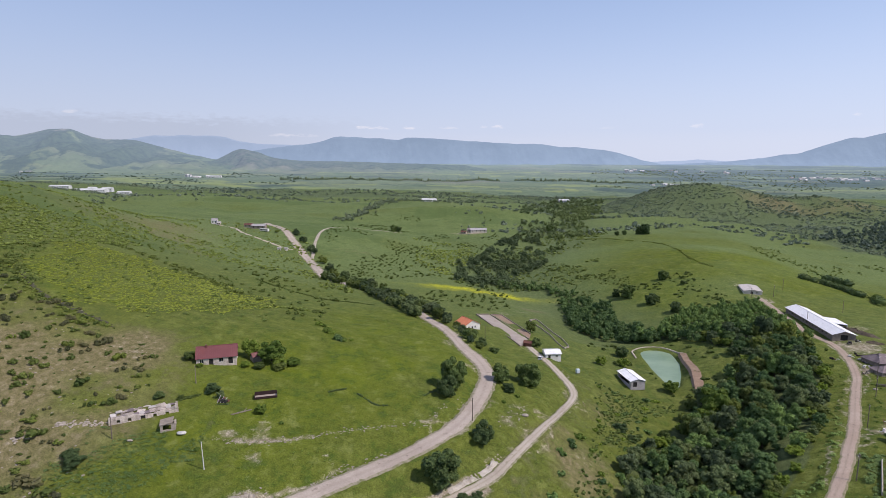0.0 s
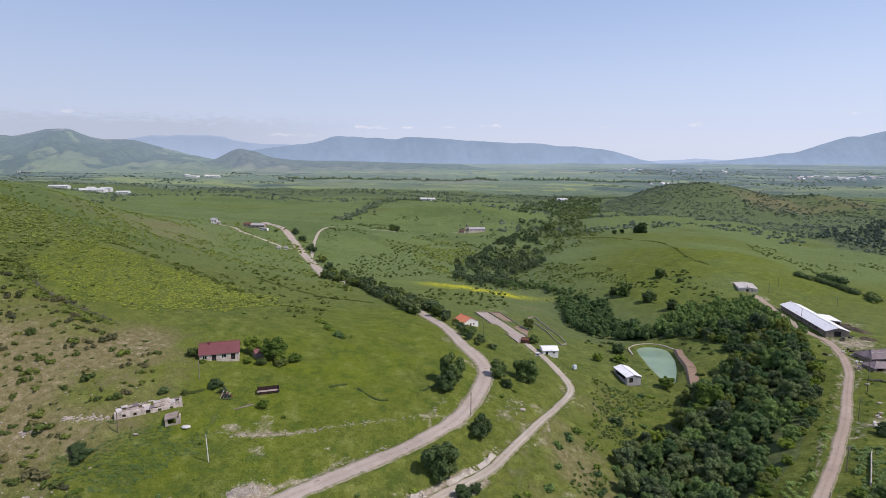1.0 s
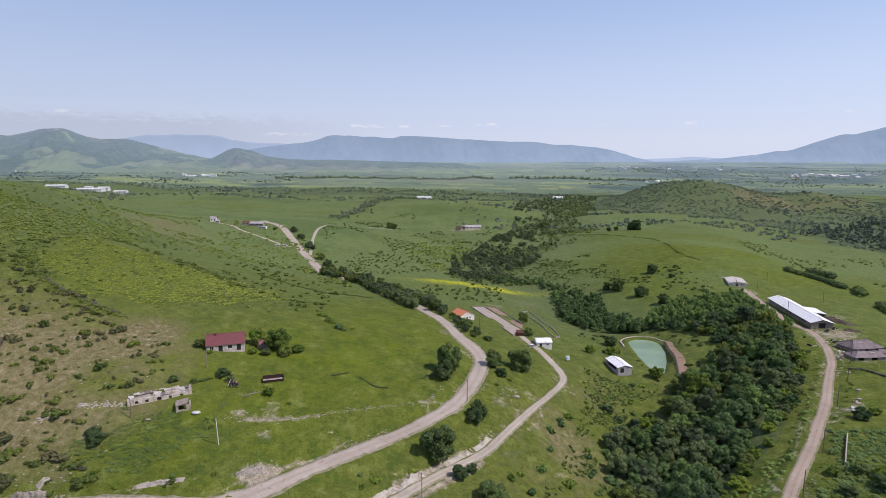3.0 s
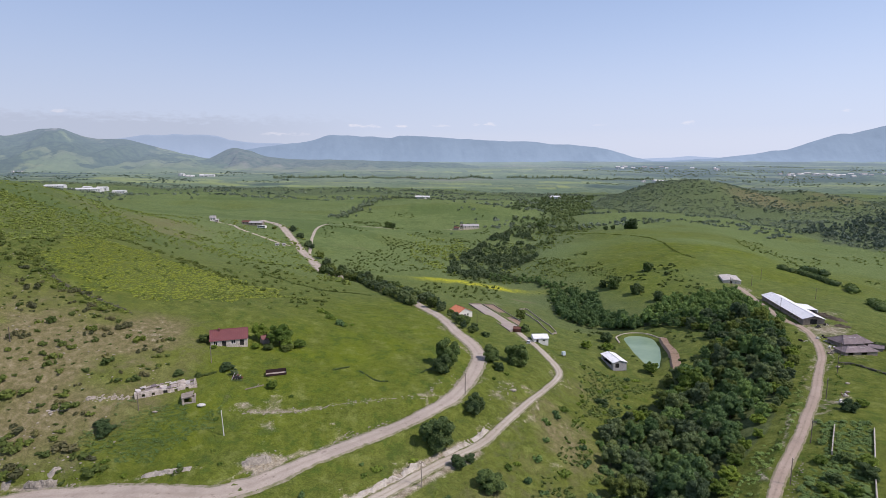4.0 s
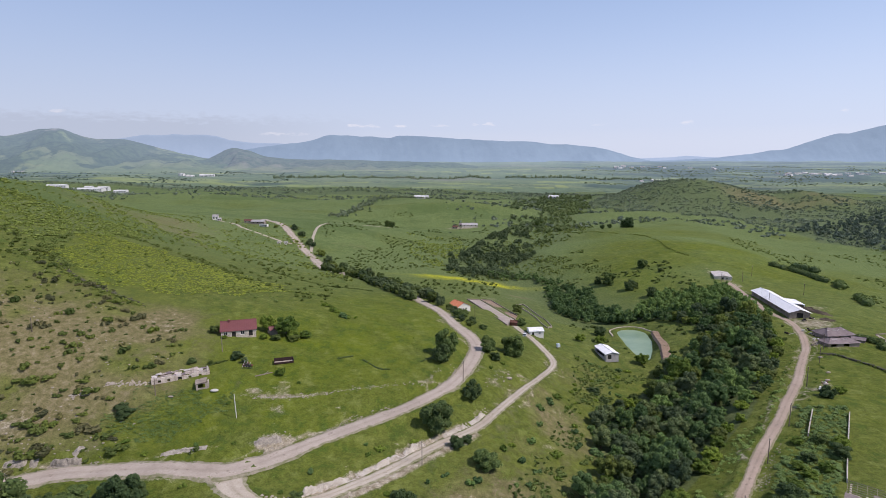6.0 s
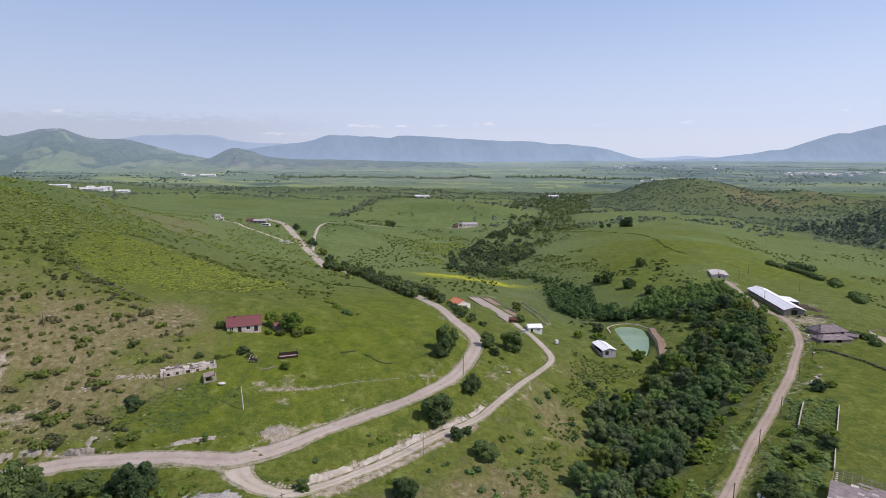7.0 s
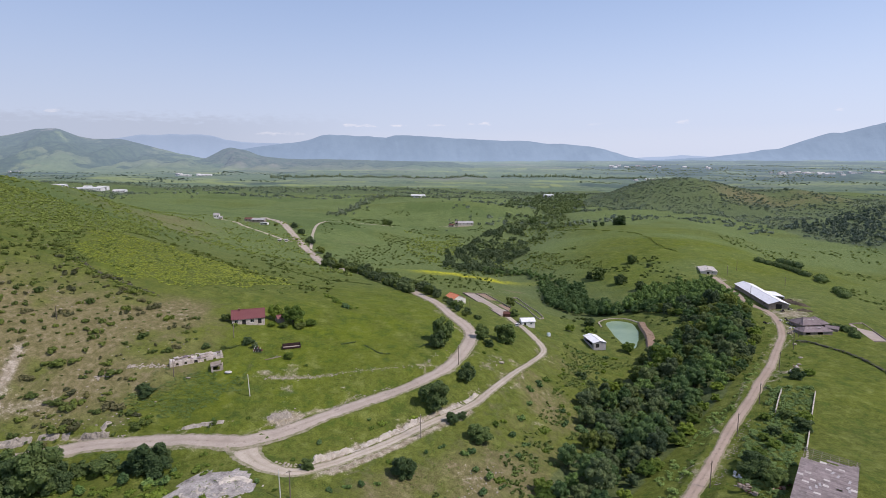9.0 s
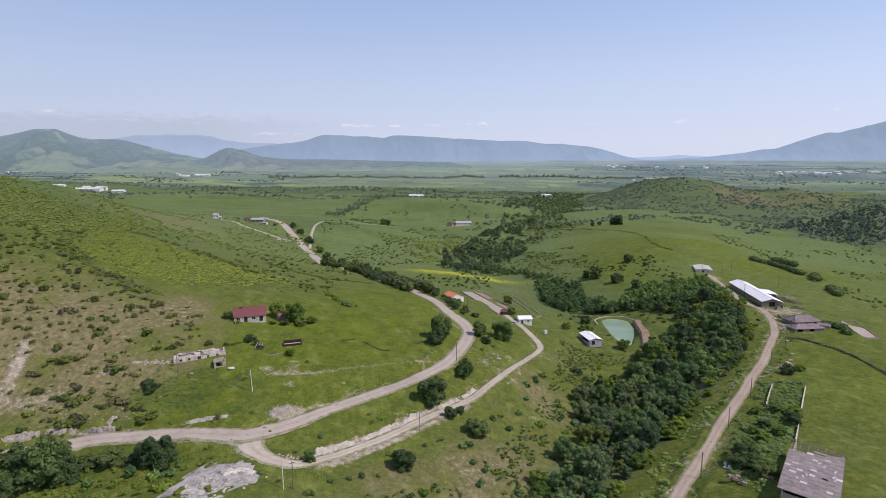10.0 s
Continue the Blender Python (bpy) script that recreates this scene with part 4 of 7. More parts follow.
def foliage(seed, blobs, count, size, core=0.80, up=0.35):
    """Leaf clumps over a handful of lobes, with a rough dense core: arrays of corners and quads."""
    r = np.random.RandomState(seed)
    blobs = np.array(blobs, float)
    area = (blobs[:, 3:] ** 2).sum(1)
    pick = r.choice(len(blobs), count * 2, p=area / area.sum())
    d = r.randn(count * 2, 3)
    d /= np.linalg.norm(d, axis=1)[:, None]
    d[:, 2] = np.where(d[:, 2] < -0.45, -d[:, 2], d[:, 2])
    c = blobs[pick, :3] + d * blobs[pick, 3:] * r.uniform(0.84, 1.10, (count * 2, 1))
    deep = np.zeros(len(c), bool)
    for b in blobs:
        deep |= ((((c - b[:3]) / b[3:]) ** 2).sum(1) < 0.62)
    keep = np.where(~deep & (c[:, 2] > 0.05))[0][:count]
    c, d = c[keep], d[keep]
    nrm = d + 0.60 * r.randn(len(c), 3) + (0, 0, up)
    nrm /= np.linalg.norm(nrm, axis=1)[:, None]
    a = np.cross(nrm, r.randn(len(c), 3))
    a /= np.linalg.norm(a, axis=1)[:, None] + 1e-9
    b = np.cross(nrm, a)
    s = size * r.uniform(0.55, 1.25, (len(c), 1))
    w = s * r.uniform(0.5, 0.95, (len(c), 1))
    corners = np.stack([c - a * s, c - b * w + nrm * s * 0.25, c + a * s, c + b * w - nrm * s * 0.1], 1)
    V, Q = [corners.reshape(-1, 3)], [np.arange(len(c) * 4).reshape(-1, 4)]
    if core:
        for bl in blobs:
            off = sum(len(v) for v in V)
            lump = BALL_V * (1 + 0.12 * r.randn(len(BALL_V), 1))
            v = bl[:3] + lump * bl[3:] * core
            v[:, 2] = np.maximum(v[:, 2], 0.02)
            V.append(v)
            Q.append(BALL_F + off)
    return np.vstack(V), np.vstack(Q)


def tree_lobes(seed, radius, height, base, n=15):
    """A middle mass with many smaller lobes that make an uneven outline."""
    r = np.random.RandomState(seed)
    mid, half = (height + base) / 2, (height - base) / 2
    out = [(0, 0, mid - 0.1 * half, radius * 0.60, radius * 0.60, half * 0.74)]
    for k in range(n):
        a = 2 * math.pi * (0.618 * k + 0.25 * r.rand())
        h = -0.6 + 1.45 * (k + r.rand()) / n
        reach = radius * r.uniform(0.52, 0.78) * math.sqrt(max(0.12, 1 - min(1, abs(h)) ** 2))
        s = radius * r.uniform(0.20, 0.38)
        out.append((reach * math.cos(a), reach * math.sin(a), mid + min(h, 0.8) * half, s, s, s * r.uniform(0.8, 1.15)))
    return out


def trunk_arrays(seed, height, thick, limbs=4):
    """A tapered trunk with limbs, in quads."""
    r = np.random.RandomState(seed)
    V, Q = [], []

    def tube(p, q, a, b):
        p, q = np.array(p, float), np.array(q, float)
        d = (q - p) / np.linalg.norm(q - p)
        e = np.cross(d, (0.3, 0.9, 0.1))
        e /= np.linalg.norm(e)
        f = np.cross(d, e)
        off = sum(len(v) for v in V)
        t = np.arange(6) * math.pi / 3
        around = np.cos(t)[:, None] * e + np.sin(t)[:, None] * f
        V.append(np.vstack([p + a * around, (p + q) / 2 + 0.5 * (a + b) * around + 0.08 * r.randn(3), q + b * around]))
        for s in range(2):
            for k in range(6):
                Q.append([off + 6 * s + k, off + 6 * s + (k + 1) % 6, off + 6 * s + 6 + (k + 1) % 6, off + 6 * s + 6 + k])

    tube((0, 0, -0.8), (0.15, 0.1, height * 0.62), thick, thick * 0.5)
    for k in range(limbs):
        a = 2 * math.pi * (k + 0.5 * r.rand()) / limbs
        z = height * r.uniform(0.22, 0.45)
        tube((0.05, 0.03, z), (height * 0.24 * math.cos(a), height * 0.24 * math.sin(a), z + height * 0.25), thick * 0.45, thick * 0.15)
    return np.vstack(V), np.array(Q)


def make_tree(name, seed, radius, height, base, count, size, mat, label, category, group=""):
    top = new(name, None)
    top.empty_display_size = 0.5
    v, q = trunk_arrays(seed, height, 0.055 * radius + 0.05)
    t = new("trunk", mesh_from("trunk", v, q, [M_BARK]))
    v, q = foliage(seed + 1, tree_lobes(seed + 2, radius, height, base), count, size)
    c = new("crown", mesh_from("crown", v, q, [mat], None, False))
    t.parent = c.parent = top
    return tagged(top, label, category, group)


def spot(x, y, down=0.0):
    return float(ground_height(np.array([x]), np.array([y]))[0]) - down


PARK = pose(0, -60, -200)
put = {}


def plant(kind, x, y, size=1.0, turn=0.0, tall=1.0, label=""):
    """One more of a kind of tree or bush, first as itself and then as copies."""
    proto, used = put[kind]
    m = Matrix.Translation((x, y, spot(x, y, 0.1))) @ Matrix.Rotation(turn, 4, "Z")
    ob = copy_thing(proto, m)
    ob.scale = (size, size, size * tall)
    if label:
        tagged(ob, label)
    put[kind][1] += 1
    return ob


def register(kind, proto):
    put[kind] = [proto, 0]


for k in range(6):
    register(f"wood{k}", make_tree("tree", 100 + 7 * k, 4.0, 8.6, 0.2, 2100, 0.30, (M_LEAF, M_LEAF, M_LEAF, M_LEAF2, M_LEAF2, M_SHRUB)[k], "leafy dark green tree in the wooded gorge", "tree", "trees of the gorge"))
for k in range(3):
    register(f"road{k}", make_tree("roadside_tree", 200 + 7 * k, 4.15, 7.6, -1.4, 2300, 0.30, M_ROADLEAF, "dense dark green tree beside the road", "tree", "roadside trees"))
for k in range(2):
    register(f"house{k}", make_tree("fruit_tree", 240 + 7 * k, 4.0, 6.8, 0.6, 1400, 0.33, M_BRIGHT if k else M_SHRUB, "bright green fruit tree by the house", "tree", "fruit trees"))


def make_shrub(name, seed, mat, label, group, count=110, size=0.30):
    r = np.random.RandomState(seed)
    lobes = [(r.uniform(-1.2, 1.2), r.uniform(-0.9, 0.9), r.uniform(0.25, 0.75), r.uniform(0.35, 0.85), r.uniform(0.35, 0.85), r.uniform(0.4, 0.8)) for _ in range(5)]
    v, q = foliage(seed + 1, lobes, count, size)
    return tagged(new(name, mesh_from(name, v, q, [mat], None, False)), label, "shrub", group)


for k in range(5):
    register(f"shrub{k}", make_shrub("shrub", 300 + 5 * k, M_BROWNSHRUB if k in (1, 3) else M_SHRUB, "thorny brownish shrub on the dry stony slope" if k in (1, 3) else "thorny green shrub on the dry stony slope", "slope shrubs"))
for k in range(4):
    register(f"bush{k}", make_shrub("bush", 340 + 5 * k, M_LEAF if k % 2 else M_BRIGHT, "green bush in the grass above the gorge", "gorge-side bushes", 130, 0.28))

rnd = random.Random(5)


class Many:
    """A test of places that takes many at once."""

    def __init__(self, f):
        self.f = f


def scatter(count, box, keep, gap, seed, taken=None):
    """Random places in a box that pass a test, none nearer than the gap."""
    r = np.random.RandomState(seed)
    got = list(taken or [])
    first = len(got)
    cells = {}
    for p in got:
        cells.setdefault((int(p[0] // gap), int(p[1] // gap)), []).append(p)
    tries = np.column_stack([r.uniform(box[0], box[1], count * 12), r.uniform(box[2], box[3], count * 12)])
    if isinstance(keep, Many):
        tries = tries[np.asarray(keep.f(tries[:, 0], tries[:, 1]), bool)]
    for x, y in tries.tolist():
        if not isinstance(keep, Many) and not keep(x, y):
            continue
        i, j = int(x // gap), int(y // gap)
        if any((x - p[0]) ** 2 + (y - p[1]) ** 2 < gap * gap for a in (-1, 0, 1) for b in (-1, 0, 1) for p in cells.get((i + a, j + b), ())):
            continue
        got.append((x, y))
        cells.setdefault((i, j), []).append((x, y))
        if len(got) - first >= count:
            break
    return got[first:]


ALL_ROADS = np.vstack([lines[k][::3, :2] for k in lines])


def off_road(x, y, gap=4.5):
    return np.min(np.hypot(ALL_ROADS[:, 0] - x, ALL_ROADS[:, 1] - y)) > gap


def stuff(name, places, protos, mat, label, category, seed, low=0.7, high=1.3, flat=1.0, sink=0.1):
    """Many plants or stones that nobody would count, as one mesh."""
    r = np.random.RandomState(seed)
    P = np.array(places, float)
    Z = ground_height(P[:, 0], P[:, 1]) - sink
    V, Q, off = [], [], 0
    for (x, y), z in zip(P[:, :2], Z):
        v, q = protos[r.randint(len(protos))]
        s, a = r.uniform(low, high), r.uniform(0, 6.283)
        c, t = math.cos(a), math.sin(a)
        w = v * (s, s, s * flat * r.uniform(0.8, 1.2))
        V.append(np.column_stack([w[:, 0] * c - w[:, 1] * t + x, w[:, 0] * t + w[:, 1] * c + y, w[:, 2] + z]))
        Q.append(q + off)
        off += len(v)
    return tagged(new(name, mesh_from(name, np.vstack(V), np.vstack(Q), [mat], None, False)), label, category, kind="stuff")


def shrub_protos(seed, count, size, n=4, core=0.8, spread=0.7, up=0.35):
    out = []
    for k in range(n):
        r = np.random.RandomState(seed + k)
        lobes = [(r.uniform(-spread, spread), r.uniform(-spread, spread), r.uniform(0.35, 0.8), r.uniform(0.5, 0.9), r.uniform(0.5, 0.9), r.uniform(0.45, 0.8)) for _ in range(3)]
        out.append(foliage(seed + 20 + k, lobes, count, size, core, up))
    return out


def tree_protos(seed, count, size, n=4, lobes=5):
    return [foliage(seed + k, tree_lobes(seed + 50 + k, 4.0, 8.2, 0.3, lobes), count, size) for k in range(n)]


# trees of the gorge
ghost = lambda x, y: bool(inside(np.array([x]), np.array([y]), WOOD)[0])
dry_pond = lambda x, y: float(pond_edge(np.array([x]), np.array([y]))[0]) > 1.75
wood = scatter(720, (20, 215, 60, 392), lambda x, y: ghost(x, y) and dry_pond(x, y) and off_road(x, y, 6.0), 4.4, 3)
wood.sort(key=lambda p: math.hypot(p[0], p[1] + 30))
wood_near, wood_far = wood[:300], wood[300:]
for x, y in wood_near:
    k = rnd.choice((0, 1, 2, 3, 4, 5, 0, 3))
    if not all(ghost(x + a, y + b) for a, b in ((6, 0), (-6, 0), (0, 6), (0, -6))) and rnd.random() < 0.6:
        plant(f"house{rnd.randrange(2)}", x, y, rnd.uniform(0.55, 0.95), rnd.uniform(0, 6.28), rnd.uniform(0.6, 0.85), "bright green young tree at the wood's edge")
        continue
    plant(f"wood{k}", x, y, rnd.choice((0.45, 0.6, 0.75, 0.9, 1.0, 1.2)) * rnd.uniform(0.9, 1.1), rnd.uniform(0, 6.28), rnd.uniform(0.75, 1.1))
far_trees = tree_protos(500, 210, 0.75)
tiny_trees = tree_protos(520, 60, 1.5, 4, 3)
if wood_far:
    stuff("woodland", wood_far, tree_protos(540, 700, 0.42), M_LEAF, "dense dark green trees filling the gorge", "woodland", 4, 0.6, 1.1)

# trees that stand alone, by roads and houses: x, y, size, tallness, kind
LONE = ((-0.5, 157.5, 1.32, 0.98, "road1"), (12.7, 176.6, 0.88, 1.0, "road2"), (3.6, 207, 1.15, 1.35, "road1"), (1.0, 200, 0.95, 1.05, "road2"), (34.3, 229.5, 1.3, 0.95, "road1"), (-10, 118.5, 0.98, 0.85, "road2"), (-38, 114.8, 0.55, 0.8, "road1"), (15.2, 144, 1.15, 0.6, "road2"), (6, 149.5, 0.62, 0.75, "road2"), (9.5, 152.5, 0.45, 0.7, "road1"), (22.8, 222.5, 0.95, 0.9, "road2"), (25, 216, 0.6, 0.8, "road1"), (13.0, 278, 0.95, 0.8, "road1"), (18.5, 274, 0.8, 0.6, "road0"), (24, 266, 0.7, 0.5, "road0"), (48.8, 300, 0.8, 0.75, "road0"), (51.5, 338, 0.95, 0.9, "house0"), (82, 296, 0.8, 0.8, "house1"), (95, 300, 0.9, 0.7, "house1"), (101, 322, 0.95, 0.8, "road1"), (108, 268, 1.0, 0.8, "house1"), (69.5, 220, 0.75, 0.5, "road0"), (73, 215, 0.6, 0.5, "road0"))
BY_ROAD = ((-112.5, 109.5, 1.75, 1.0, "road0"), (-117.5, 108.7, 1.5, 1.0, "road1"), (-108.5, 110.4, 1.15, 0.85, "road0"), (-113, 113.1, 1.2, 0.85, "road1"), (-122.5, 109.9, 1.5, 0.95, "road0"), (-128, 108.6, 1.4, 0.9, "road1"), (-120, 103.3, 1.0, 0.8, "road0"), (-104.8, 116.1, 0.75, 0.7, "road0"), (-97.3, 115.9, 1.0, 0.65, "road1"), (-82.5, 113.0, 1.35, 0.85, "road0"), (-86.5, 114.6, 0.95, 0.75, "road1"), (-79.5, 114.9, 0.75, 0.9, "road0"), (-89.5, 114.2, 0.7, 0.6, "road1"), (-101.5, 152.0, 0.85, 0.45, "road0"), (-104, 154.5, 0.6, 0.4, "road0"))
for x, y, s, tall, kind in LONE + BY_ROAD:
    plant(kind, x, y, s, x * 0.7, tall)
for x, y, s, tall, kind in ((-71.5, 211.5, 0.85, 1.15, "house1"), (-63, 209, 1.35, 0.85, "house1"), (-55.5, 209.5, 0.8, 0.5, "house1"), (-59, 204.5, 0.7, 0.55, "house0"), (-60, 207, 0.8, 0.7, "house1"), (-71, 203.8, 0.55, 0.5, "house1"), (-66, 203.5, 0.6, 0.5, "house0"), (-90.5, 202.8, 0.6, 0.7, "house0"), (-76, 186, 0.75, 0.45, "road0"), (-72.6, 183.2, 0.38, 0.7, "wood4"), (-85.5, 199.2, 0.35, 0.5, "house1"), (-57.6, 177, 0.5, 0.8, "house1"), (118, 244, 1.9, 0.95, "house1"), (112, 238, 1.2, 0.9, "house1"), (-90.4, 179.4, 0.5, 0.5, "road0"), (-84, 180.5, 0.3, 0.5, "house0")):
    plant(kind, x, y, s, y, tall)
for x, y, s in ((142, 446, 1.45), (136, 455, 0.9), (151, 420, 1.15), (157, 424, 0.6), (158, 392, 1.0), (178, 470, 1.05), (122, 440, 0.6), (185, 448, 0.5), (-72, 858, 1.4), (-66, 860, 1.2), (265, 772, 1.9), (259, 775, 1.4), (163, 900, 1.6), (244, 792, 0.8), (232, 785, 0.8)):
    ob = plant("road1", x, y, s, x, 0.95, "dark green tree alone on the meadow")

# trees above the pond, up the valley
above = scatter(230, (75, 160, 290, 475), Many(lambda x, y: inside(x, y, ((86, 374), (89, 410), (100, 458), (116, 452), (124, 430), (119, 395), (120, 372), (140, 352), (160, 338), (150, 322), (134, 342), (112, 350), (98, 360))) & (pond_edge(x, y) > 1.5)), 4.4, 14)
stuff("woodland", [p for p in above if off_road(*p, 6)], tree_protos(560, 520, 0.46), M_LEAF, "dense dark green trees above the pond", "woodland", 15, 0.5, 1.1, 0.95, 0.2)
valley_trees = scatter(240, (0, 130, 500, 800), Many(lambda x, y: inside(x, y, ((6, 560), (38, 680), (84, 795), (130, 795), (110, 621), (66, 555), (33, 508))) & (fbm(x / 20 + 3, y / 26, 4) > -0.08)), 5.2, 16)
stuff("woodland", valley_trees, tree_protos(580, 260, 0.7), M_LEAF2, "broad belt of trees along the stream valley", "woodland", 17, 0.4, 1.15, 0.85, 0.2)

link = curve(((52, 538), (72, 528), (92, 512), (106, 488), (100, 458), (96, 440), (104, 420)), 2.6)
link = [(p[0] + rnd.gauss(0, 4.5), p[1] + rnd.gauss(0, 6)) for p in link for _ in range(2)]
stuff("woodland", link, tree_protos(600, 420, 0.52), M_LEAF, "trees down the stream between the valley and the pond", "woodland", 79, 0.3, 0.8, 0.85, 0.2)
head = scatter(330, (60, 480, 780, 1720), Many(lambda x, y: inside(x, y, ((95, 795), (128, 970), (170, 1280), (270, 1570), (350, 1690), (440, 1600), (400, 1480), (330, 1420), (240, 1150), (185, 960), (150, 800))) & (fbm(x / 40 + 3, y / 50, 4) > -0.12)), 8.0, 81)
stuff("woodland", head, tree_protos(520, 60, 1.5, 4, 3), M_LEAF2, "dark green woods at the head of the valley", "woodland", 82, 0.6, 1.3, 0.85, 0.2)

# the row of trees along the far stretch of the main road
row = []
mr = lines["main_road"]
for k in range(0, len(mr), 3):
    x, y = mr[k, 0], mr[k, 1]
    if 262 < y < 700:
        d = mr[min(k + 2, len(mr) - 1), :2] - mr[k, :2]
        d /= np.hypot(*d) + 1e-9
        for side, chance in ((1, 0.95 if y < 455 else 0.3), (-1, 0.95 if 318 < y < 478 else (0.4 if 295 < y < 478 else 0.04))):
            if rnd.random() < chance:
                g = rnd.uniform(5.0, 10.0) + (3.0 if y > 455 else 0.0)
                row.append((x + side * d[1] * g, y - side * d[0] * g, y))
for x, y, along in row[:170]:
    plant(rnd.choice(("road0", "house0", "wood3", "wood4")), x, y, rnd.uniform(0.6, 1.2) * (0.5 if along < 310 else 1.0), rnd.uniform(0, 6.28), rnd.uniform(0.6, 0.95))

# shrubs of the stony slope
SLOPE = ((-235, 118), (-150, 122), (-108, 132), (-92, 146), (-108, 163), (-95, 180), (-98, 196), (-112, 212), (-138, 224), (-168, 240), (-190, 262), (-235, 290), (-280, 240))
on_slope = lambda x, y: bool(inside(np.array([x]), np.array([y]), SLOPE)[0]) and off_road(x, y, 5)
clumped = lambda x, y: float(fbm(np.array([x / 14.0]), np.array([y / 14.0]), 3)[0]) > -0.16
slope = scatter(420, (-280, -92, 118, 290), lambda x, y: on_slope(x, y) and clumped(x, y) and not (x > -147 and y < 165), 3.2, 8)
slope.sort(key=lambda p: math.hypot(p[0] + 60, p[1] - 100))
slope, slope_far = slope[:262], slope[262:]
for x, y in slope:
    ob = plant(f"shrub{rnd.randrange(5)}", x, y, rnd.choice((0.45, 0.6, 0.75, 0.9, 1.0, 1.2, 1.5)) * rnd.uniform(0.8, 1.2), rnd.uniform(0, 6.28), rnd.uniform(0.8, 1.25))
# shrubs above the bend of the road: x, y, width
BEND_SHRUBS = ((-144.4, 155.0, 4.5), (-139.1, 161.4, 6.3), (-139.4, 148.8, 4.9), (-128.2, 151.5, 5.3), (-128.6, 149.5, 3.3), (-130.6, 146.5, 5.2), (-125.1, 144.9, 6.1), (-123.0, 147.1, 5.2), (-121.7, 150.7, 3.3), (-138.8, 142.9, 2.4), (-137.0, 139.1, 4.2), (-133.4, 141.9, 2.8), (-130.0, 137.0, 3.2), (-128.9, 141.4, 3.3), (-128.4, 138.0, 3.2), (-123.3, 135.5, 6.4), (-119.9, 137.2, 6.8), (-118.7, 139.4, 3.6), (-117.7, 160.0, 6.3))
HIGHER_SHRUBS = ((-127.0, 157.9, 2.9), (-126.0, 160.1, 2.9), (-121.1, 161.8, 2.9), (-112.7, 158.0, 2.8), (-109.5, 158.2, 3.3), (-114.9, 151.6, 2.8), (-115.7, 149.1, 2.8), (-109.7, 145.6, 6.4), (-103.4, 143.2, 4.9), (-100.7, 142.4, 3.1), (-115.2, 143.6, 3.7), (-98.8, 137.3, 4.4), (-96.1, 138.6, 4.8), (-72.5, 135.4, 2.9), (-135.4, 132.6, 3.7), (-125.5, 131.1, 3.2), (-133.2, 163.2, 5.0), (-121.8, 164.3, 3.7))
for x, y, w in BEND_SHRUBS + HIGHER_SHRUBS:
    if not off_road(x, y, 3.8 + 0.4 * w):
        continue
    plant(f"shrub{rnd.randrange(5)}", x, y, w / 2.9, rnd.uniform(-0.5, 0.5), rnd.uniform(0.55, 0.8))
# bushes between the track and the gorge
BELOW = ((-30, 96), (10, 118), (30, 150), (50, 190), (62, 228), (70, 262), (100, 258), (84, 228), (66, 196), (48, 155), (40, 118), (20, 92))
slopes = scatter(95, (-30, 105, 92, 262), lambda x, y: bool(inside(np.array([x]), np.array([y]), BELOW)[0]) and off_road(x, y, 5.8) and (y > 176 or y < 118), 4.2, 12)
for x, y in slopes:
    plant(f"bush{rnd.randrange(4)}", x, y, rnd.choice((0.5, 0.7, 0.9, 1.2)) * rnd.uniform(0.8, 1.2), rnd.uniform(0, 6.28), rnd.uniform(0.7, 1.1))
GORGE_BUSHES = ((21.7, 154.2, 3.1), (11.5, 136.1, 4.2), (9.2, 134.3, 3.6), (12.2, 127.1, 3.5), (17.0, 125.0, 4.4), (19.5, 123.9, 3.4), (19.9, 121.1, 2.6), (36.8, 173.3, 3.8), (31.9, 161.7, 4.6), (27.0, 150.0, 3.9), (32.0, 146.8, 3.5), (27.6, 138.9, 3.3), (38.2, 146.4, 2.6), (50.1, 169.2, 4.3), (51.1, 178.5, 4.0), (59.7, 184.2, 5.6), (57.2, 169.3, 6.8), (69.4, 195.3, 9.1), (44.1, 191.6, 5.1), (39.1, 184.0, 4.0))
BANK_BUSHES = ((48.5, 199.0, 4.2), (73.0, 214.3, 3.4), (88.2, 216.3, 8.2), (40.5, 159.6, 4.6), (17.2, 164.9, 4.1), (18.6, 168.9, 2.8), (24.7, 156.5, 2.7), (23.9, 137.5, 2.5), (-20.2, 134.9, 3.6), (0.0, 152.6, 6.0), (8.1, 158.6, 3.1), (-18.5, 143.5, 3.4), (-8.5, 147.7, 3.8), (15.4, 165.2, 3.6), (-30.3, 106.9, 2.8), (-25.9, 109.4, 2.9), (-21.7, 111.5, 3.3), (-17.5, 112.8, 2.5), (-50.1, 106.5, 2.5), (-44.6, 103.5, 1.8))
ROAD_BUSHES = ((-35.2, 99.5, 3.1), (-14.7, 123.8, 2.7), (-3.2, 132.1, 2.4), (1.6, 136.2, 2.8), (-21.7, 140.1, 2.4), (-36.9, 129.1, 3.2), (-43.1, 118.2, 2.0), (-88.4, 109.8, 5.8), (-79.4, 107.3, 5.3), (-76.0, 108.5, 4.7), (-91.3, 106.3, 3.9), (-84.5, 105.0, 2.8), (-76.3, 102.1, 5.5), (-76.0, 112.2, 2.9), (-96.6, 119.5, 4.1), (-100, 108.1, 5.0), (-105.9, 118.8, 4.2))
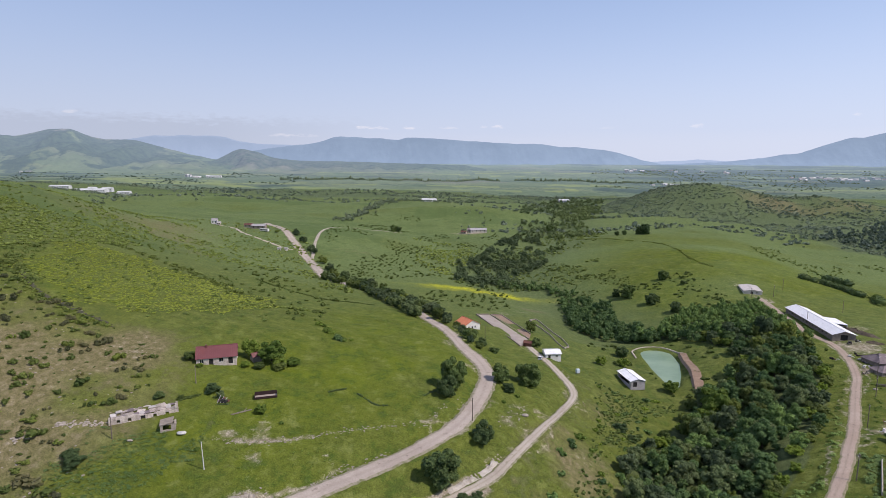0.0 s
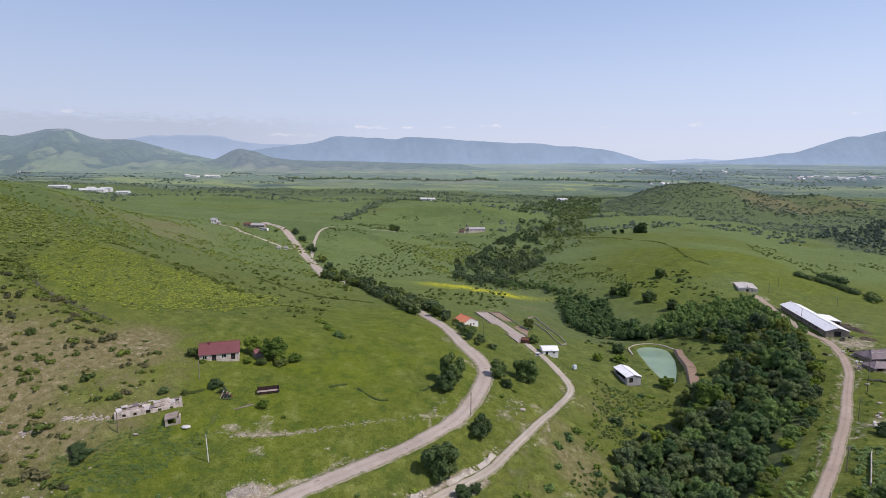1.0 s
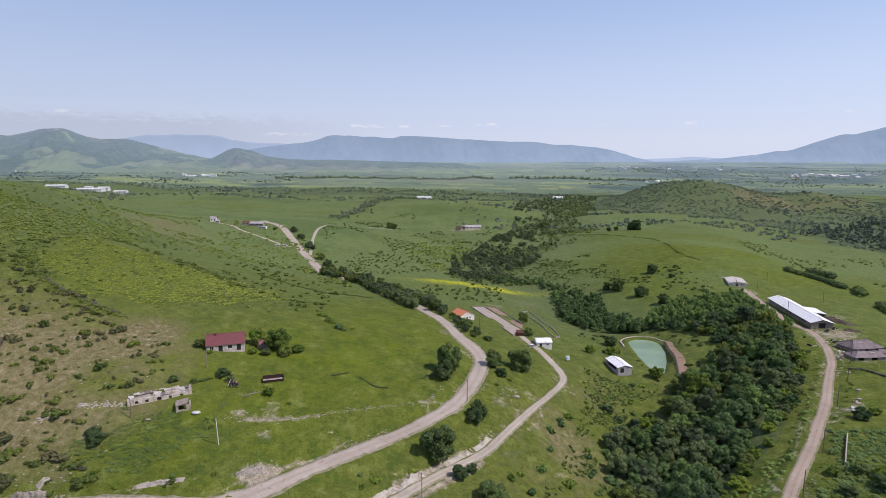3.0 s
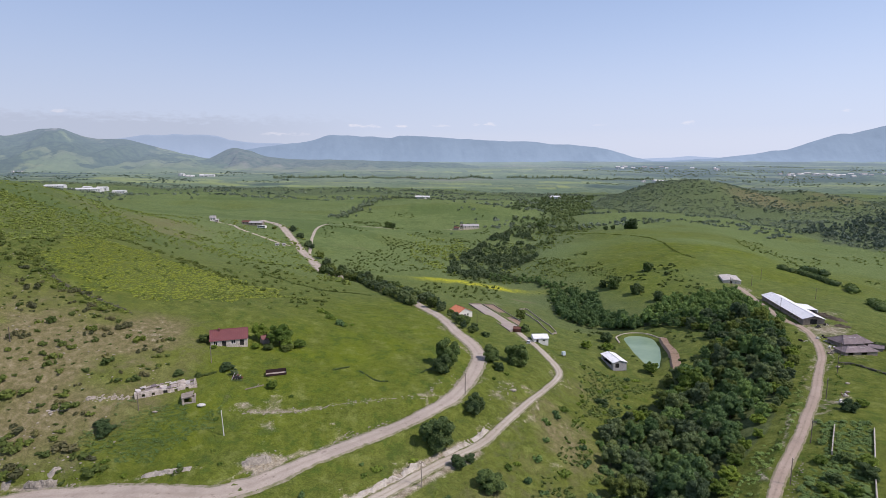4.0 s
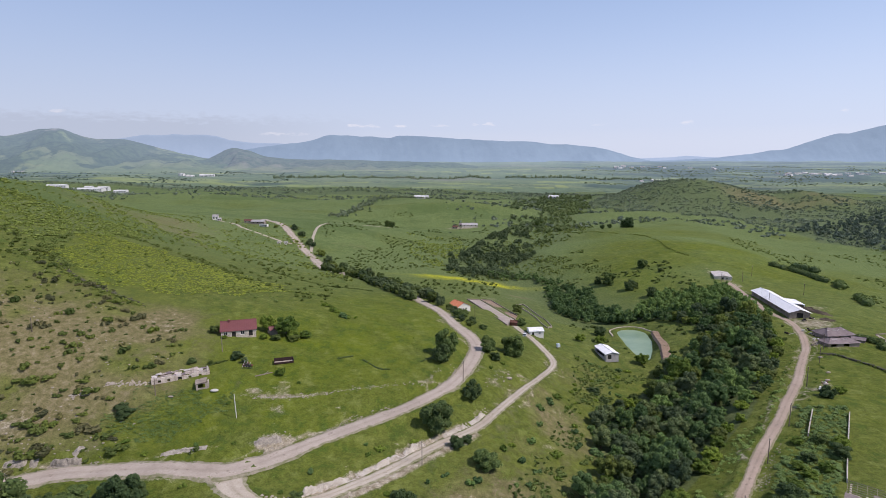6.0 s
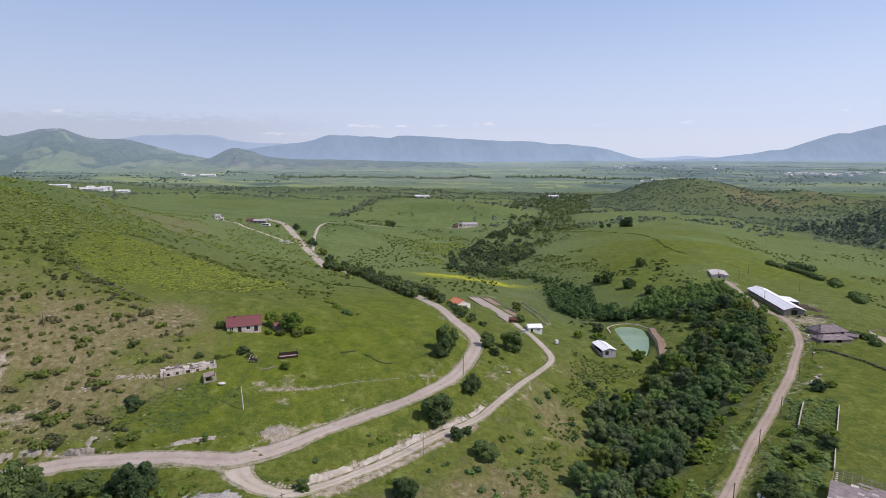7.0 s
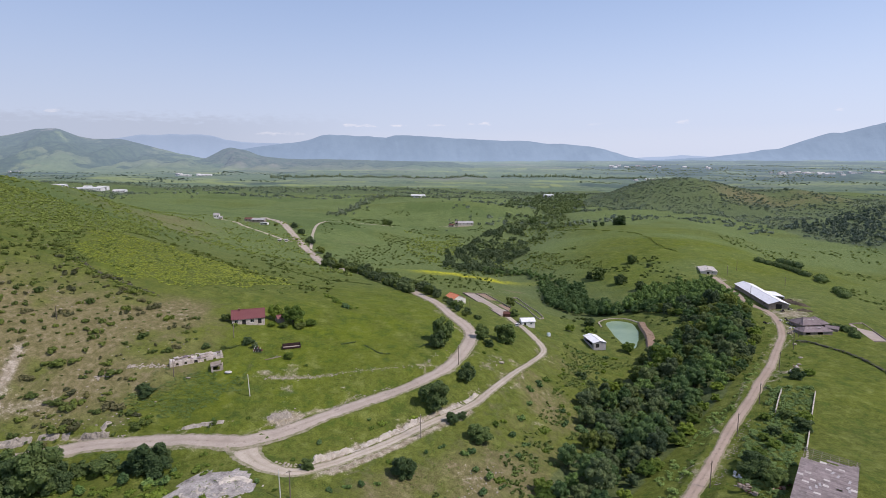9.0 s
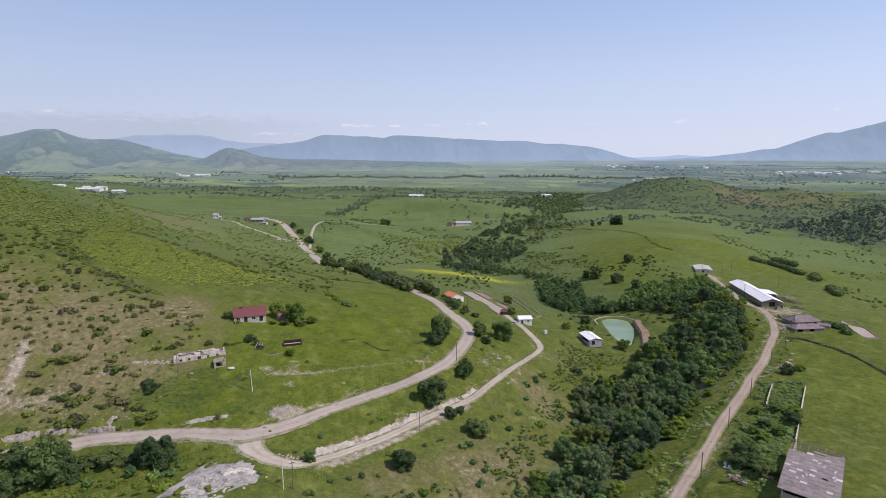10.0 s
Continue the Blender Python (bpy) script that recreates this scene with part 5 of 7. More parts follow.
for x, y, w in GORGE_BUSHES + BANK_BUSHES + ROAD_BUSHES:
    if not off_road(x, y, 3.8 + 0.4 * w):
        continue
    plant(f"bush{rnd.choice((0, 1, 1, 3))}", x, y, w / 3.0, rnd.uniform(0, 6.28), rnd.uniform(0.75, 1.05))
# a few in the meadows
for x, y, s in ((-56.5, 261.5, 1.5), (-54, 259.5, 1.0), (-50.4, 250.5, 1.9), (-48.5, 248.5, 1.2), (-43.8, 240.5, 2.0), (-42, 239.5, 1.3), (-38.8, 242.5, 0.8), (-60, 270, 0.7), (-50, 173, 0.6), (-70, 158, 0.7), (-96, 141, 0.9), (-23, 144.5, 0.7), (-8, 150, 1.0), (-4, 147, 0.9), (-14, 136, 0.9), (-20, 128, 0.8), (22, 205, 0.8), (28, 214, 0.9), (38, 206, 1.0), (33, 200, 0.8), (47, 225, 0.9), (-88, 136, 0.7), (-62, 138, 0.6), (-73, 137.5, 0.7)):
    if off_road(x, y, 4.6 + 0.8 * s):
        plant(f"bush{int(abs(x)) % 4}", x, y, s, x, 0.9)
for x, y, s, k in ((153.2, 188.4, 0.85, 2), (128.2, 154.8, 0.6, 0), (133.3, 151.5, 0.8, 1), (129.6, 146.2, 0.85, 0), (120.8, 155.0, 0.6, 1), (95.4, 114.5, 1.0, 2), (97.3, 107.5, 0.95, 0), (99.1, 122.1, 1.0, 2), (94, 118, 0.7, 0), (118.8, 136.9, 0.7, 1), (162.6, 194.8, 0.7, 1), (117.9, 144.0, 0.6, 0), (111, 133, 0.7, 1), (103, 127, 0.7, 1), (112, 140, 0.6, 1)):
    plant(("road1", "house1", "road2")[k], x, y, s, x, 0.6, "green tree among the weeds of the old pen")
for kind, (proto, used) in put.items():
    for o in (proto, *proto.children_recursive):
        bpy.data.objects.remove(o)

near_shrubs = shrub_protos(600, 70, 0.34)
stuff("hillside_scrub", slope_far, shrub_protos(610, 110, 0.30, 5), M_SHRUB, "thorny shrubs high on the stony slope", "scrub", 76, 0.6, 1.6, 0.9, 0.1)
mid_shrubs = shrub_protos(640, 44, 0.46, 4, 0.8, 0.75, 0.8)
far_shrubs = shrub_protos(680, 14, 0.85, 4, 0.85)
one = Many
in_broom, in_band = one(lambda x, y: inside(x + 26 * fbm(x / 30, y / 30, 4), y + 26 * fbm(y / 30 + 4, x / 30, 4), BROOM)), one(lambda x, y: inside(x, y, BAND))
broom = scatter(2600, (-215, -70, 228, 385), in_broom, 1.5, 21)
stuff("broom_thicket", broom, shrub_protos(655, 38, 0.42, 4, 0.5, 0.8, 1.6), M_BROOM, "low yellow-green broom covering the hillside", "thicket", 22, 0.45, 1.1, 0.34, 0.2)
loose = scatter(230, (-225, -40, 222, 380), one(lambda x, y: (soft(x, y, -150, 292, 75, 58, -20) + 0.35 * fbm(x / 12, y / 12) > 0.40)), 2.6, 20)
stuff("broom_thicket", loose, mid_shrubs, M_MIDLEAF, "scattered bright bushes about the broom", "thicket", 18, 0.4, 1.2, 0.6, 0.2)
band = scatter(1150, (-330, -130, 270, 425), in_band, 2.3, 23)
stuff("thicket", band, mid_shrubs, M_MIDLEAF, "dense green thicket along the hill crest", "thicket", 24, 0.6, 1.7, 0.6, 0.2)
edge_b = scatter(130, (-215, -60, 240, 420), one(lambda x, y: ~inside(x, y, BROOM) & (fbm(x / 22, y / 22) > 0.02) & (y > 262 + 0.25 * (x + 60))), 3.4, 25)
stuff("thicket", edge_b, mid_shrubs, M_SHRUB, "dark green scrub round the broom field", "thicket", 26, 0.7, 1.6, 0.75, 0.1)
clumps = scatter(1000, (-420, -60, 395, 720), one(lambda x, y: (x < -60 - 0.35 * (y - 395)) & (fbm(x / 38 + 9, y / 30, 4) > 0.10)), 3.1, 29)
stuff("hillside_scrub", clumps, mid_shrubs, M_MIDLEAF, "dense bright scrub in clumps over the hillside", "scrub", 19, 0.5, 1.9, 0.6, 0.2)
upper = scatter(700, (-420, -60, 395, 720), one(lambda x, y: (x < -60 - 0.35 * (y - 395)) & (fbm(x / 30 + 5, y / 30) > -0.02)), 4.2, 27)
stuff("hillside_scrub", upper, mid_shrubs, M_SHRUB, "scattered green scrub over the upper hillside", "scrub", 28, 0.3, 1.3, 0.7, 0.1)
GL = [(g[0], g[1]) for g in GORGE[7:]]
stream_d = lambda x, y: to_line(x, y, GL)[0]
belt = scatter(520, (0, 420, 520, 1480), one(lambda x, y: (stream_d(x, y) + 75 * fbm(x / 48, y / 48, 4) < 22)), 5.2, 31)
far_belt = [p for p in belt if p[1] > 640]
belt = [p for p in belt if p[1] <= 640]
stuff("woodland", far_belt, tiny_trees, M_LEAF2, "far green trees along the upper stream", "woodland", 30, 0.5, 1.3, 0.9, 0.2)
stuff("woodland", belt, far_trees, M_LEAF2, "dark green trees along the stream valley", "woodland", 32, 0.3, 1.05, 0.9, 0.2)
valley = scatter(1300, (-130, 330, 340, 930), one(lambda x, y: (stream_d(x, y) + 150 * fbm(x / 40 + 2, y / 40, 4) < np.where(x > 105 + 0.1 * (y - 400), 12, 44)) & (y > 498 + 0.2 * x)), 3.8, 33)
stuff("valley_scrub", valley, mid_shrubs, M_MIDLEAF, "mixed green scrub on the valley sides", "scrub", 34, 0.4, 2.0, 0.75, 0.1)
pondside = scatter(170, (85, 235, 262, 480), one(lambda x, y: (pond_edge(x, y) > 1.7) & (fbm(x / 16, y / 16) > -0.02) & (x + y * 0.25 > 168) & (x < 205) & ((x > 172) | (y < 372) | (fbm(x / 16, y / 16) > 0.22)) & ~inside(x, y, WOOD)), 3.4, 35)
pondside = [p for p in pondside if off_road(*p, 7)]
stuff("valley_scrub", pondside, near_shrubs, M_SHRUB, "green scrub above the pond", "scrub", 36, 0.6, 1.5, 0.8, 0.1)
meadow = scatter(620, (275, 560, 290, 700), one(lambda x, y: (fbm(x / 40 + 8, y / 40, 4) > -0.02) & (x > 292 + 0.16 * (y - 300))), 4.0, 37)
stuff("meadow_scrub", meadow, mid_shrubs, M_MIDLEAF, "scattered scrub beyond the meadow crest", "scrub", 38, 0.4, 1.6, 0.8, 0.1)
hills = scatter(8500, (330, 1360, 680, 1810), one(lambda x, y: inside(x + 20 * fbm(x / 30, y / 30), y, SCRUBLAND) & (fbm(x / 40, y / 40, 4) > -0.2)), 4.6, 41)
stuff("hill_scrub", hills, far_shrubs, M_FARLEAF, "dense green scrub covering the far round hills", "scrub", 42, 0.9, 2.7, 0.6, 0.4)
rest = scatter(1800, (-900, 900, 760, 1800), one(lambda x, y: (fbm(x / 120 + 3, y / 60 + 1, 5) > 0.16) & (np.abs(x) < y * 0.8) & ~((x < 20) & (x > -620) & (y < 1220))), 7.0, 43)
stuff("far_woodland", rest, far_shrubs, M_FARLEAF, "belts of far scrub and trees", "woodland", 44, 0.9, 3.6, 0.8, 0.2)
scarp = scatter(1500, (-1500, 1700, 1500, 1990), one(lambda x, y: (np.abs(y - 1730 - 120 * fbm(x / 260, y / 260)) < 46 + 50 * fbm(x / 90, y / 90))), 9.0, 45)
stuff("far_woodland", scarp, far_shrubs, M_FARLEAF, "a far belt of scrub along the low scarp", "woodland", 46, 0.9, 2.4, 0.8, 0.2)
gully = curve(((-160, 903), (-138, 993), (-127, 1158), (-112, 1394), (-63, 1482), (22, 1457), (95, 1523)), 7.0)
gully = [(p[0] + rnd.gauss(0, 7), p[1] + rnd.gauss(0, 9)) for p in gully for _ in range(2)]
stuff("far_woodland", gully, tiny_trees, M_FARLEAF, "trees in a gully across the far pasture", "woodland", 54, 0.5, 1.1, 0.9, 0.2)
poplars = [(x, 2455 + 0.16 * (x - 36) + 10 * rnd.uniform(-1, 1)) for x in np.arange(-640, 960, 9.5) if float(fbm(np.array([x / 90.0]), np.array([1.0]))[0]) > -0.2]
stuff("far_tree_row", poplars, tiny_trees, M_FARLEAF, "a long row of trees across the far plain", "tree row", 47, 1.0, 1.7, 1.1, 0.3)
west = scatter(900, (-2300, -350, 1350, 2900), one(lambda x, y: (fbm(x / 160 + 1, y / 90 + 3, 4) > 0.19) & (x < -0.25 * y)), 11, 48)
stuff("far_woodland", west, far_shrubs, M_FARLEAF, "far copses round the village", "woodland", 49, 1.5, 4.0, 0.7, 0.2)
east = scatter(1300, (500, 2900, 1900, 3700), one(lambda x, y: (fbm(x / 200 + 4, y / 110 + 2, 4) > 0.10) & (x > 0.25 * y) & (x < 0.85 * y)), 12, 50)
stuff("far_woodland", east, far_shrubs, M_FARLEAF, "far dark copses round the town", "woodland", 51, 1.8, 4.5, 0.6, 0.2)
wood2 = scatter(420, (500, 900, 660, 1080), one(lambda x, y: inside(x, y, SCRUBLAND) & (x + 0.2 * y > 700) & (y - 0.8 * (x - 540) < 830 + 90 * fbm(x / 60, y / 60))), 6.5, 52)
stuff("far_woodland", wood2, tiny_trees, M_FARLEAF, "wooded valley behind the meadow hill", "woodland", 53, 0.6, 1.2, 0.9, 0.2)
low = scatter(90, (-128, -62, 92, 119), one(lambda x, y: fbm(x / 8, y / 8) > -0.12), 2.2, 70)
stuff("thicket", [p for p in low if off_road(*p, 4.6)], near_shrubs, M_BRIGHT, "bright green bushes below the main road", "thicket", 71, 0.4, 1.4, 0.7, 0.1)
mid_v = scatter(1000, (-150, 80, 400, 1000), one(lambda x, y: (fbm(x / 36 + 11, y / 45, 4) > 0.09)), 3.4, 72)
stuff("valley_scrub", [p for p in mid_v if off_road(*p, 5)], mid_shrubs, M_SHRUB, "scattered scrub on the valley pasture", "scrub", 73, 0.4, 1.6, 0.75, 0.1)
bank_scrub = scatter(640, (0, 105, 95, 270), one(lambda x, y: inside(x, y, ((12, 100), (34, 150), (50, 190), (66, 232), (78, 262), (112, 262), (92, 232), (70, 200), (56, 170), (40, 135), (24, 100))) & (fbm(x / 9 + 4, y / 9, 4) > -0.10)), 1.7, 74)
stuff("valley_scrub", [p for p in bank_scrub if off_road(*p, 5)], near_shrubs, M_MIDLEAF, "low green scrub on the bank above the wood", "scrub", 75, 0.3, 1.1, 0.75, 0.15)
side_scrub = scatter(330, (85, 190, 420, 640), one(lambda x, y: inside(x, y, ((92, 615), (112, 520), (118, 470), (150, 462), (160, 500), (140, 560), (122, 610))) & (fbm(x / 12 + 4, y / 16, 4) > 0.0)), 2.6, 83)
stuff("valley_scrub", side_scrub, mid_shrubs, M_SHRUB, "dark scrub in bands on the valley side", "scrub", 84, 0.4, 1.3, 0.7, 0.1)
left_scrub = scatter(420, (-70, 60, 520, 800), one(lambda x, y: inside(x, y, ((-40, 800), (30, 790), (40, 700), (18, 600), (20, 545), (0, 545), (-30, 640))) & (fbm(x / 16 + 2, y / 24, 4) > -0.08)), 3.0, 85)
stuff("valley_scrub", [p for p in left_scrub if off_road(*p, 5)], mid_shrubs, M_MIDLEAF, "dense scrub west of the stream", "scrub", 86, 0.5, 1.6, 0.8, 0.1)
# weeds
rank = shrub_protos(760, 64, 0.30, 4, 0.4, 0.8, 1.0)
pen = scatter(760, (88, 160, 95, 190), one(lambda x, y: inside(x, y, ((137, 180), (154, 178), (131, 147), (117, 128.5), (103, 113), (94, 100), (90, 101), (90, 110), (95, 124), (108, 144), (122, 157)))), 1.35, 55)
stuff("weeds", [p for p in pen if off_road(*p, 4)], shrub_protos(770, 90, 0.26, 4, 0.4, 0.9, 1.2), M_NETTLE, "rank green weeds filling the old pen", "weeds", 56, 0.45, 1.35, 0.55, 0.15)
verge = []
for k in range(0, len(lines["gravel_road"]), 1):
    x, y, _z = lines["gravel_road"][k]
    if 90 < y < 260:
        for side in (-1, 1):
            if rnd.random() < 0.55:
                g = rnd.uniform(3.6, 9.0)
                verge.append((x - side * g * 0.8, y + side * g * 0.6))
margin = scatter(420, (50, 165, 100, 240), one(lambda x, y: inside(x, y, ((52, 100), (60, 116), (72, 129), (90, 148), (104, 165), (125, 184), (160, 228), (166, 226), (118, 170), (100, 150), (76, 119), (64, 103))) & (fbm(x / 7, y / 7) > -0.1)), 1.5, 64)
stuff("weeds", [p for p in margin if off_road(*p, 4)], shrub_protos(780, 60, 0.28, 4, 0.4, 0.8, 1.2), M_NETTLE, "tall bright weeds between wood and gravel road", "weeds", 65, 0.4, 1.2, 0.6, 0.15)
stuff("weeds", verge, rank, M_BRIGHT, "green weeds along the gravel road", "weeds", 57, 0.3, 0.8, 0.6, 0.15)
nettle = scatter(620, (-112, -70, 138, 168), one(lambda x, y: soft(x, y, -90, 152, 17, 11) + 0.75 * fbm(x / 6, y / 6, 4) > 0.40), 1.0, 58)
stuff("weeds", nettle, shrub_protos(740, 26, 0.34, 4, 0, 0.9, 3.0), M_NETTLE, "nettles below the ruined walls", "weeds", 59, 0.4, 0.75, 0.35, 0.1)
tufty = scatter(3200, (-110, 60, 95, 300), one(lambda x, y: fbm(x / 12, y / 12) > -0.12), 1.3, 60)
stuff("grass_tufts", [p for p in tufty if off_road(*p, 3.6)], shrub_protos(700, 16, 0.26, 4, 0), M_BRIGHT, "tall grass tufts in the pasture", "grass", 61, 0.3, 0.8, 0.45, 0.05)


for k, (pts, n, wide, low_, high_) in enumerate(((((-226, 374), (-196, 366), (-160, 349), (-130, 327), (-110, 309)), 110, 3.0, 0.5, 1.5), (((-118, 252), (-100, 268), (-88, 286), (-70, 300)), 60, 2.2, 0.4, 1.1), (((-208, 300), (-196, 268), (-170, 243)), 70, 2.6, 0.4, 1.2))):
    c = curve(pts, 1.0)
    along = [(c[j, 0] + rnd.gauss(0, wide), c[j, 1] + rnd.gauss(0, wide)) for j in (rnd.randrange(len(c)) for _ in range(n))]
    stuff("thicket", along, mid_shrubs, M_MIDLEAF if k else M_SHRUB, "dark green bushes along the edge of the broom", "thicket", 130 + k, low_, high_, 0.75, 0.1)


# ---- stones ----
def stone_protos(seed, n=5):
    out = []
    for k in range(n):
        r = np.random.RandomState(seed + k)
        bump = 1 + 0.35 * (fbm(BALL_V[:, 0] * 1.6 + k * 3.1 + 40, BALL_V[:, 1] * 1.6 + BALL_V[:, 2] + 40, 3))[:, None]
        out.append((BALL_V * bump * (1.0, r.uniform(0.6, 0.9), r.uniform(0.35, 0.6)), BALL_F))
    return out


stones = stone_protos(800)
small = scatter(420, (-280, -92, 118, 290), on_slope, 2.6, 90, slope)
stuff("slope_scrub", small, near_shrubs, M_SHRUB, "small thorny scrub on the dry stony slope", "scrub", 91, 0.25, 0.75, 0.7, 0.1)
small = scatter(460, (-30, 105, 92, 262), one(lambda x, y: inside(x, y, BELOW) & (fbm(x / 9 + 4, y / 9, 3) > -0.14)), 1.7, 92, slopes)
stuff("slope_scrub", [p for p in small if off_road(*p, 3.5)], near_shrubs, M_SHRUB, "small scrub between track and gorge", "scrub", 93, 0.25, 0.85, 0.8, 0.1)
stony = scatter(650, (-235, -92, 118, 260), one(lambda x, y: inside(x, y, SLOPE) & (fbm(x / 10 + 7, y / 10, 4) > 0.06)), 0.9, 81)
stuff("stones", [p for p in stony if off_road(*p, 3.8)], stones, M_ROCK, "pale stones strewn over the dry slope", "stones", 82, 0.14, 0.6, 0.7, 0.02)
heap = scatter(110, (-78, -46, 90, 112), one(lambda x, y: soft(x, y, -62.5, 101, 11, 7, 20) + 0.5 * fbm(x / 4, y / 4) > 0.45), 0.7, 83)
stuff("rubble", heap, stones, M_CHALK, "whitish quarried rubble beside the track", "rubble", 84, 0.15, 0.7, 0.8, 0.05)
cut = []
for k in range(0, len(lines["farm_track"])):
    x, y, _z = lines["farm_track"][k]
    if 106 < y < 172 and x > -50:
        for _ in range(4):
            g = rnd.uniform(2.9, 4.6)
            d = lines["farm_track"][min(k + 1, len(lines["farm_track"]) - 1), :2] - lines["farm_track"][k - 1, :2]
            d = d / (np.hypot(*d) + 1e-9)
            cut.append((x - d[1] * g, y + d[0] * g))
stuff("bank_rock", cut, stones, M_STONE, "pale broken rock in the cut bank", "rock", 85, 0.2, 0.6, 1.0, 0.15)
rim = []
for line, n, wide in (((((-67, 163), (-56, 163), (-46, 166), (-36, 170), (-25, 174), (-14, 178), (-5, 182), (1, 194))), 150, 1.6), (((-124, 132), (-110, 134), (-98, 135)), 60, 2.0), (((-53, 137), (-51, 141), (-48, 145)), 60, 2.6), (((-38, 149), (-28, 158)), 30, 0.8), (((-35, 151), (-26, 160), (-17, 167)), 50, 1.2), (((5, 194), (9, 203)), 40, 2.5), (((20, 190), (26, 200), (30, 207)), 60, 3.0), (((8, 116), (16, 126), (24, 128)), 60, 5.0)):
    c = curve(line, 0.6)
    for _ in range(n):
        p = c[rnd.randrange(len(c))]
        rim.append((p[0] + rnd.gauss(0, wide * 0.5), p[1] + rnd.gauss(0, wide * 0.5)))
stuff("bank_rock", [p for p in rim if off_road(*p, 3.2)], stones, M_ROCK, "weathered rock ledges in the grass banks", "rock", 86, 0.15, 0.6, 0.5, 0.08)


# ---- buildings and things ----
class Shape:
    """Boxes and slabs gathered for one part."""

    def __init__(self):
        self.v, self.f = [], []

    def add(self, verts, faces):
        o = len(self.v)
        self.v += [tuple(p) for p in verts]
        self.f += [tuple(o + i for i in f) for f in faces]
        return self

    def box(self, x0, x1, y0, y1, z0, z1):
        v = [(x, y, z) for z in (z0, z1) for y in (y0, y1) for x in (x0, x1)]
        return self.add(v, [(0, 2, 3, 1), (4, 5, 7, 6), (0, 1, 5, 4), (2, 6, 7, 3), (0, 4, 6, 2), (1, 3, 7, 5)])

    def slab(self, a, b, c, d, t):
        """A plate with the corners a to d on top and the thickness t below."""
        top = [Vector(p) for p in (a, b, c, d)]
        low = [p - Vector((0, 0, t)) for p in top]
        return self.add(top + low, [(0, 1, 2, 3), (7, 6, 5, 4), (0, 4, 5, 1), (1, 5, 6, 2), (2, 6, 7, 3), (3, 7, 4, 0)])

    def beam(self, p, q, w):
        p, q = Vector(p), Vector(q)
        d = (q - p).normalized()
        s = d.cross(Vector((0.13, 0.31, 1))).normalized() * w / 2
        u = d.cross(s).normalized() * w / 2
        v = [p - s - u, p + s - u, p + s + u, p - s + u, q - s - u, q + s - u, q + s + u, q - s + u]
        return self.add(v, [(0, 1, 2, 3), (7, 6, 5, 4), (0, 4, 5, 1), (1, 5, 6, 2), (2, 6, 7, 3), (3, 7, 4, 0)])

    def drum(self, x, y, z0, z1, r0, r1, n=10, axis="z"):
        ring = lambda z, r: [((x + r * math.cos(2 * math.pi * k / n), y + r * math.sin(2 * math.pi * k / n), z)) for k in range(n)]
        v = ring(z0, r0) + ring(z1, r1)
        if axis == "y":
            v = [(p[0], p[2], p[1]) for p in v]
        f = [(k, (k + 1) % n, n + (k + 1) % n, n + k) for k in range(n)]
        return self.add(v, f + [tuple(range(n))[::-1], tuple(range(n, 2 * n))])


def part(name, shape, mat, parent, label=""):
    me = bpy.data.meshes.new(name)
    me.from_pydata(shape.v, [], shape.f)
    me.materials.append(mat)
    me.update()
    bm = bmesh.new()
    bm.from_mesh(me)
    if name == "wall" or name == "stonework":
        bmesh.ops.remove_doubles(bm, verts=bm.verts, dist=0.002)
    bmesh.ops.recalc_face_normals(bm, faces=bm.faces)
    bm.to_mesh(me)
    bm.free()
    ob = new(name, me)
    ob.parent = parent
    return tagged(ob, label) if label else ob


def thing(name, x, y, turn, label, category, group="", z=None):
    ob = new(name, None)
    ob.empty_display_size = 0.5
    ob.matrix_basis = pose(x, y, spot(x, y) if z is None else z, 0, 0, turn)
    return tagged(ob, label, category, group)


def wall_shape(length, height, thick, holes, ragged=0.0, seed=0):
    """A wall along x with openings through it; ragged: how far its top is broken down."""
    cols = int(length / 0.45)
    xs = sorted({round(v, 3) for v in {-length / 2, length / 2, *[v for h in holes for v in h[:2]]} | ({-length / 2 + length * k / cols for k in range(cols + 1)} if ragged else set())})
    s = Shape()
    for a, b in zip(xs, xs[1:]):
        mid = (a + b) / 2
        drop = float(np.clip(0.45 + 1.5 * fbm(np.array([mid / 3.0 + 13.1 * seed]), np.array([seed * 1.7]), 3)[0], 0, 1))
        top = height - drop * ragged
        cuts = sorted((h[2], h[3]) for h in holes if h[0] < mid < h[1])
        z = -1.5
        for lo, hi in cuts:
            if lo > z:
                s.box(a, b, -thick / 2, thick / 2, z, lo)
            z = hi
        if z < top:
            s.box(a, b, -thick / 2, thick / 2, z, top)
    return s


def window(parent, x, y, z, w, h, mat=M_WHITE, rot=0):
    hold = part("window", Shape().box(-w / 2, w / 2, 0.10, 0.14, z, z + h), M_GLASS, parent)
    hold.matrix_basis = pose(x, y, 0, 0, 0, rot)
    f = Shape().box(-w / 2, -w / 2 + 0.09, 0.02, 0.10, z, z + h).box(w / 2 - 0.09, w / 2, 0.02, 0.10, z, z + h)
    f.box(-w / 2 + 0.09, w / 2 - 0.09, 0.02, 0.10, z, z + 0.09).box(-w / 2 + 0.09, w / 2 - 0.09, 0.02, 0.10, z + h - 0.09, z + h).box(-0.04, 0.04, 0.03, 0.09, z + 0.09, z + h - 0.09)
    part("frame", f, mat, hold)
    part("sill", Shape().box(-w / 2 - 0.1, w / 2 + 0.1, -0.28, 0.02, z - 0.1, z), mat, hold)


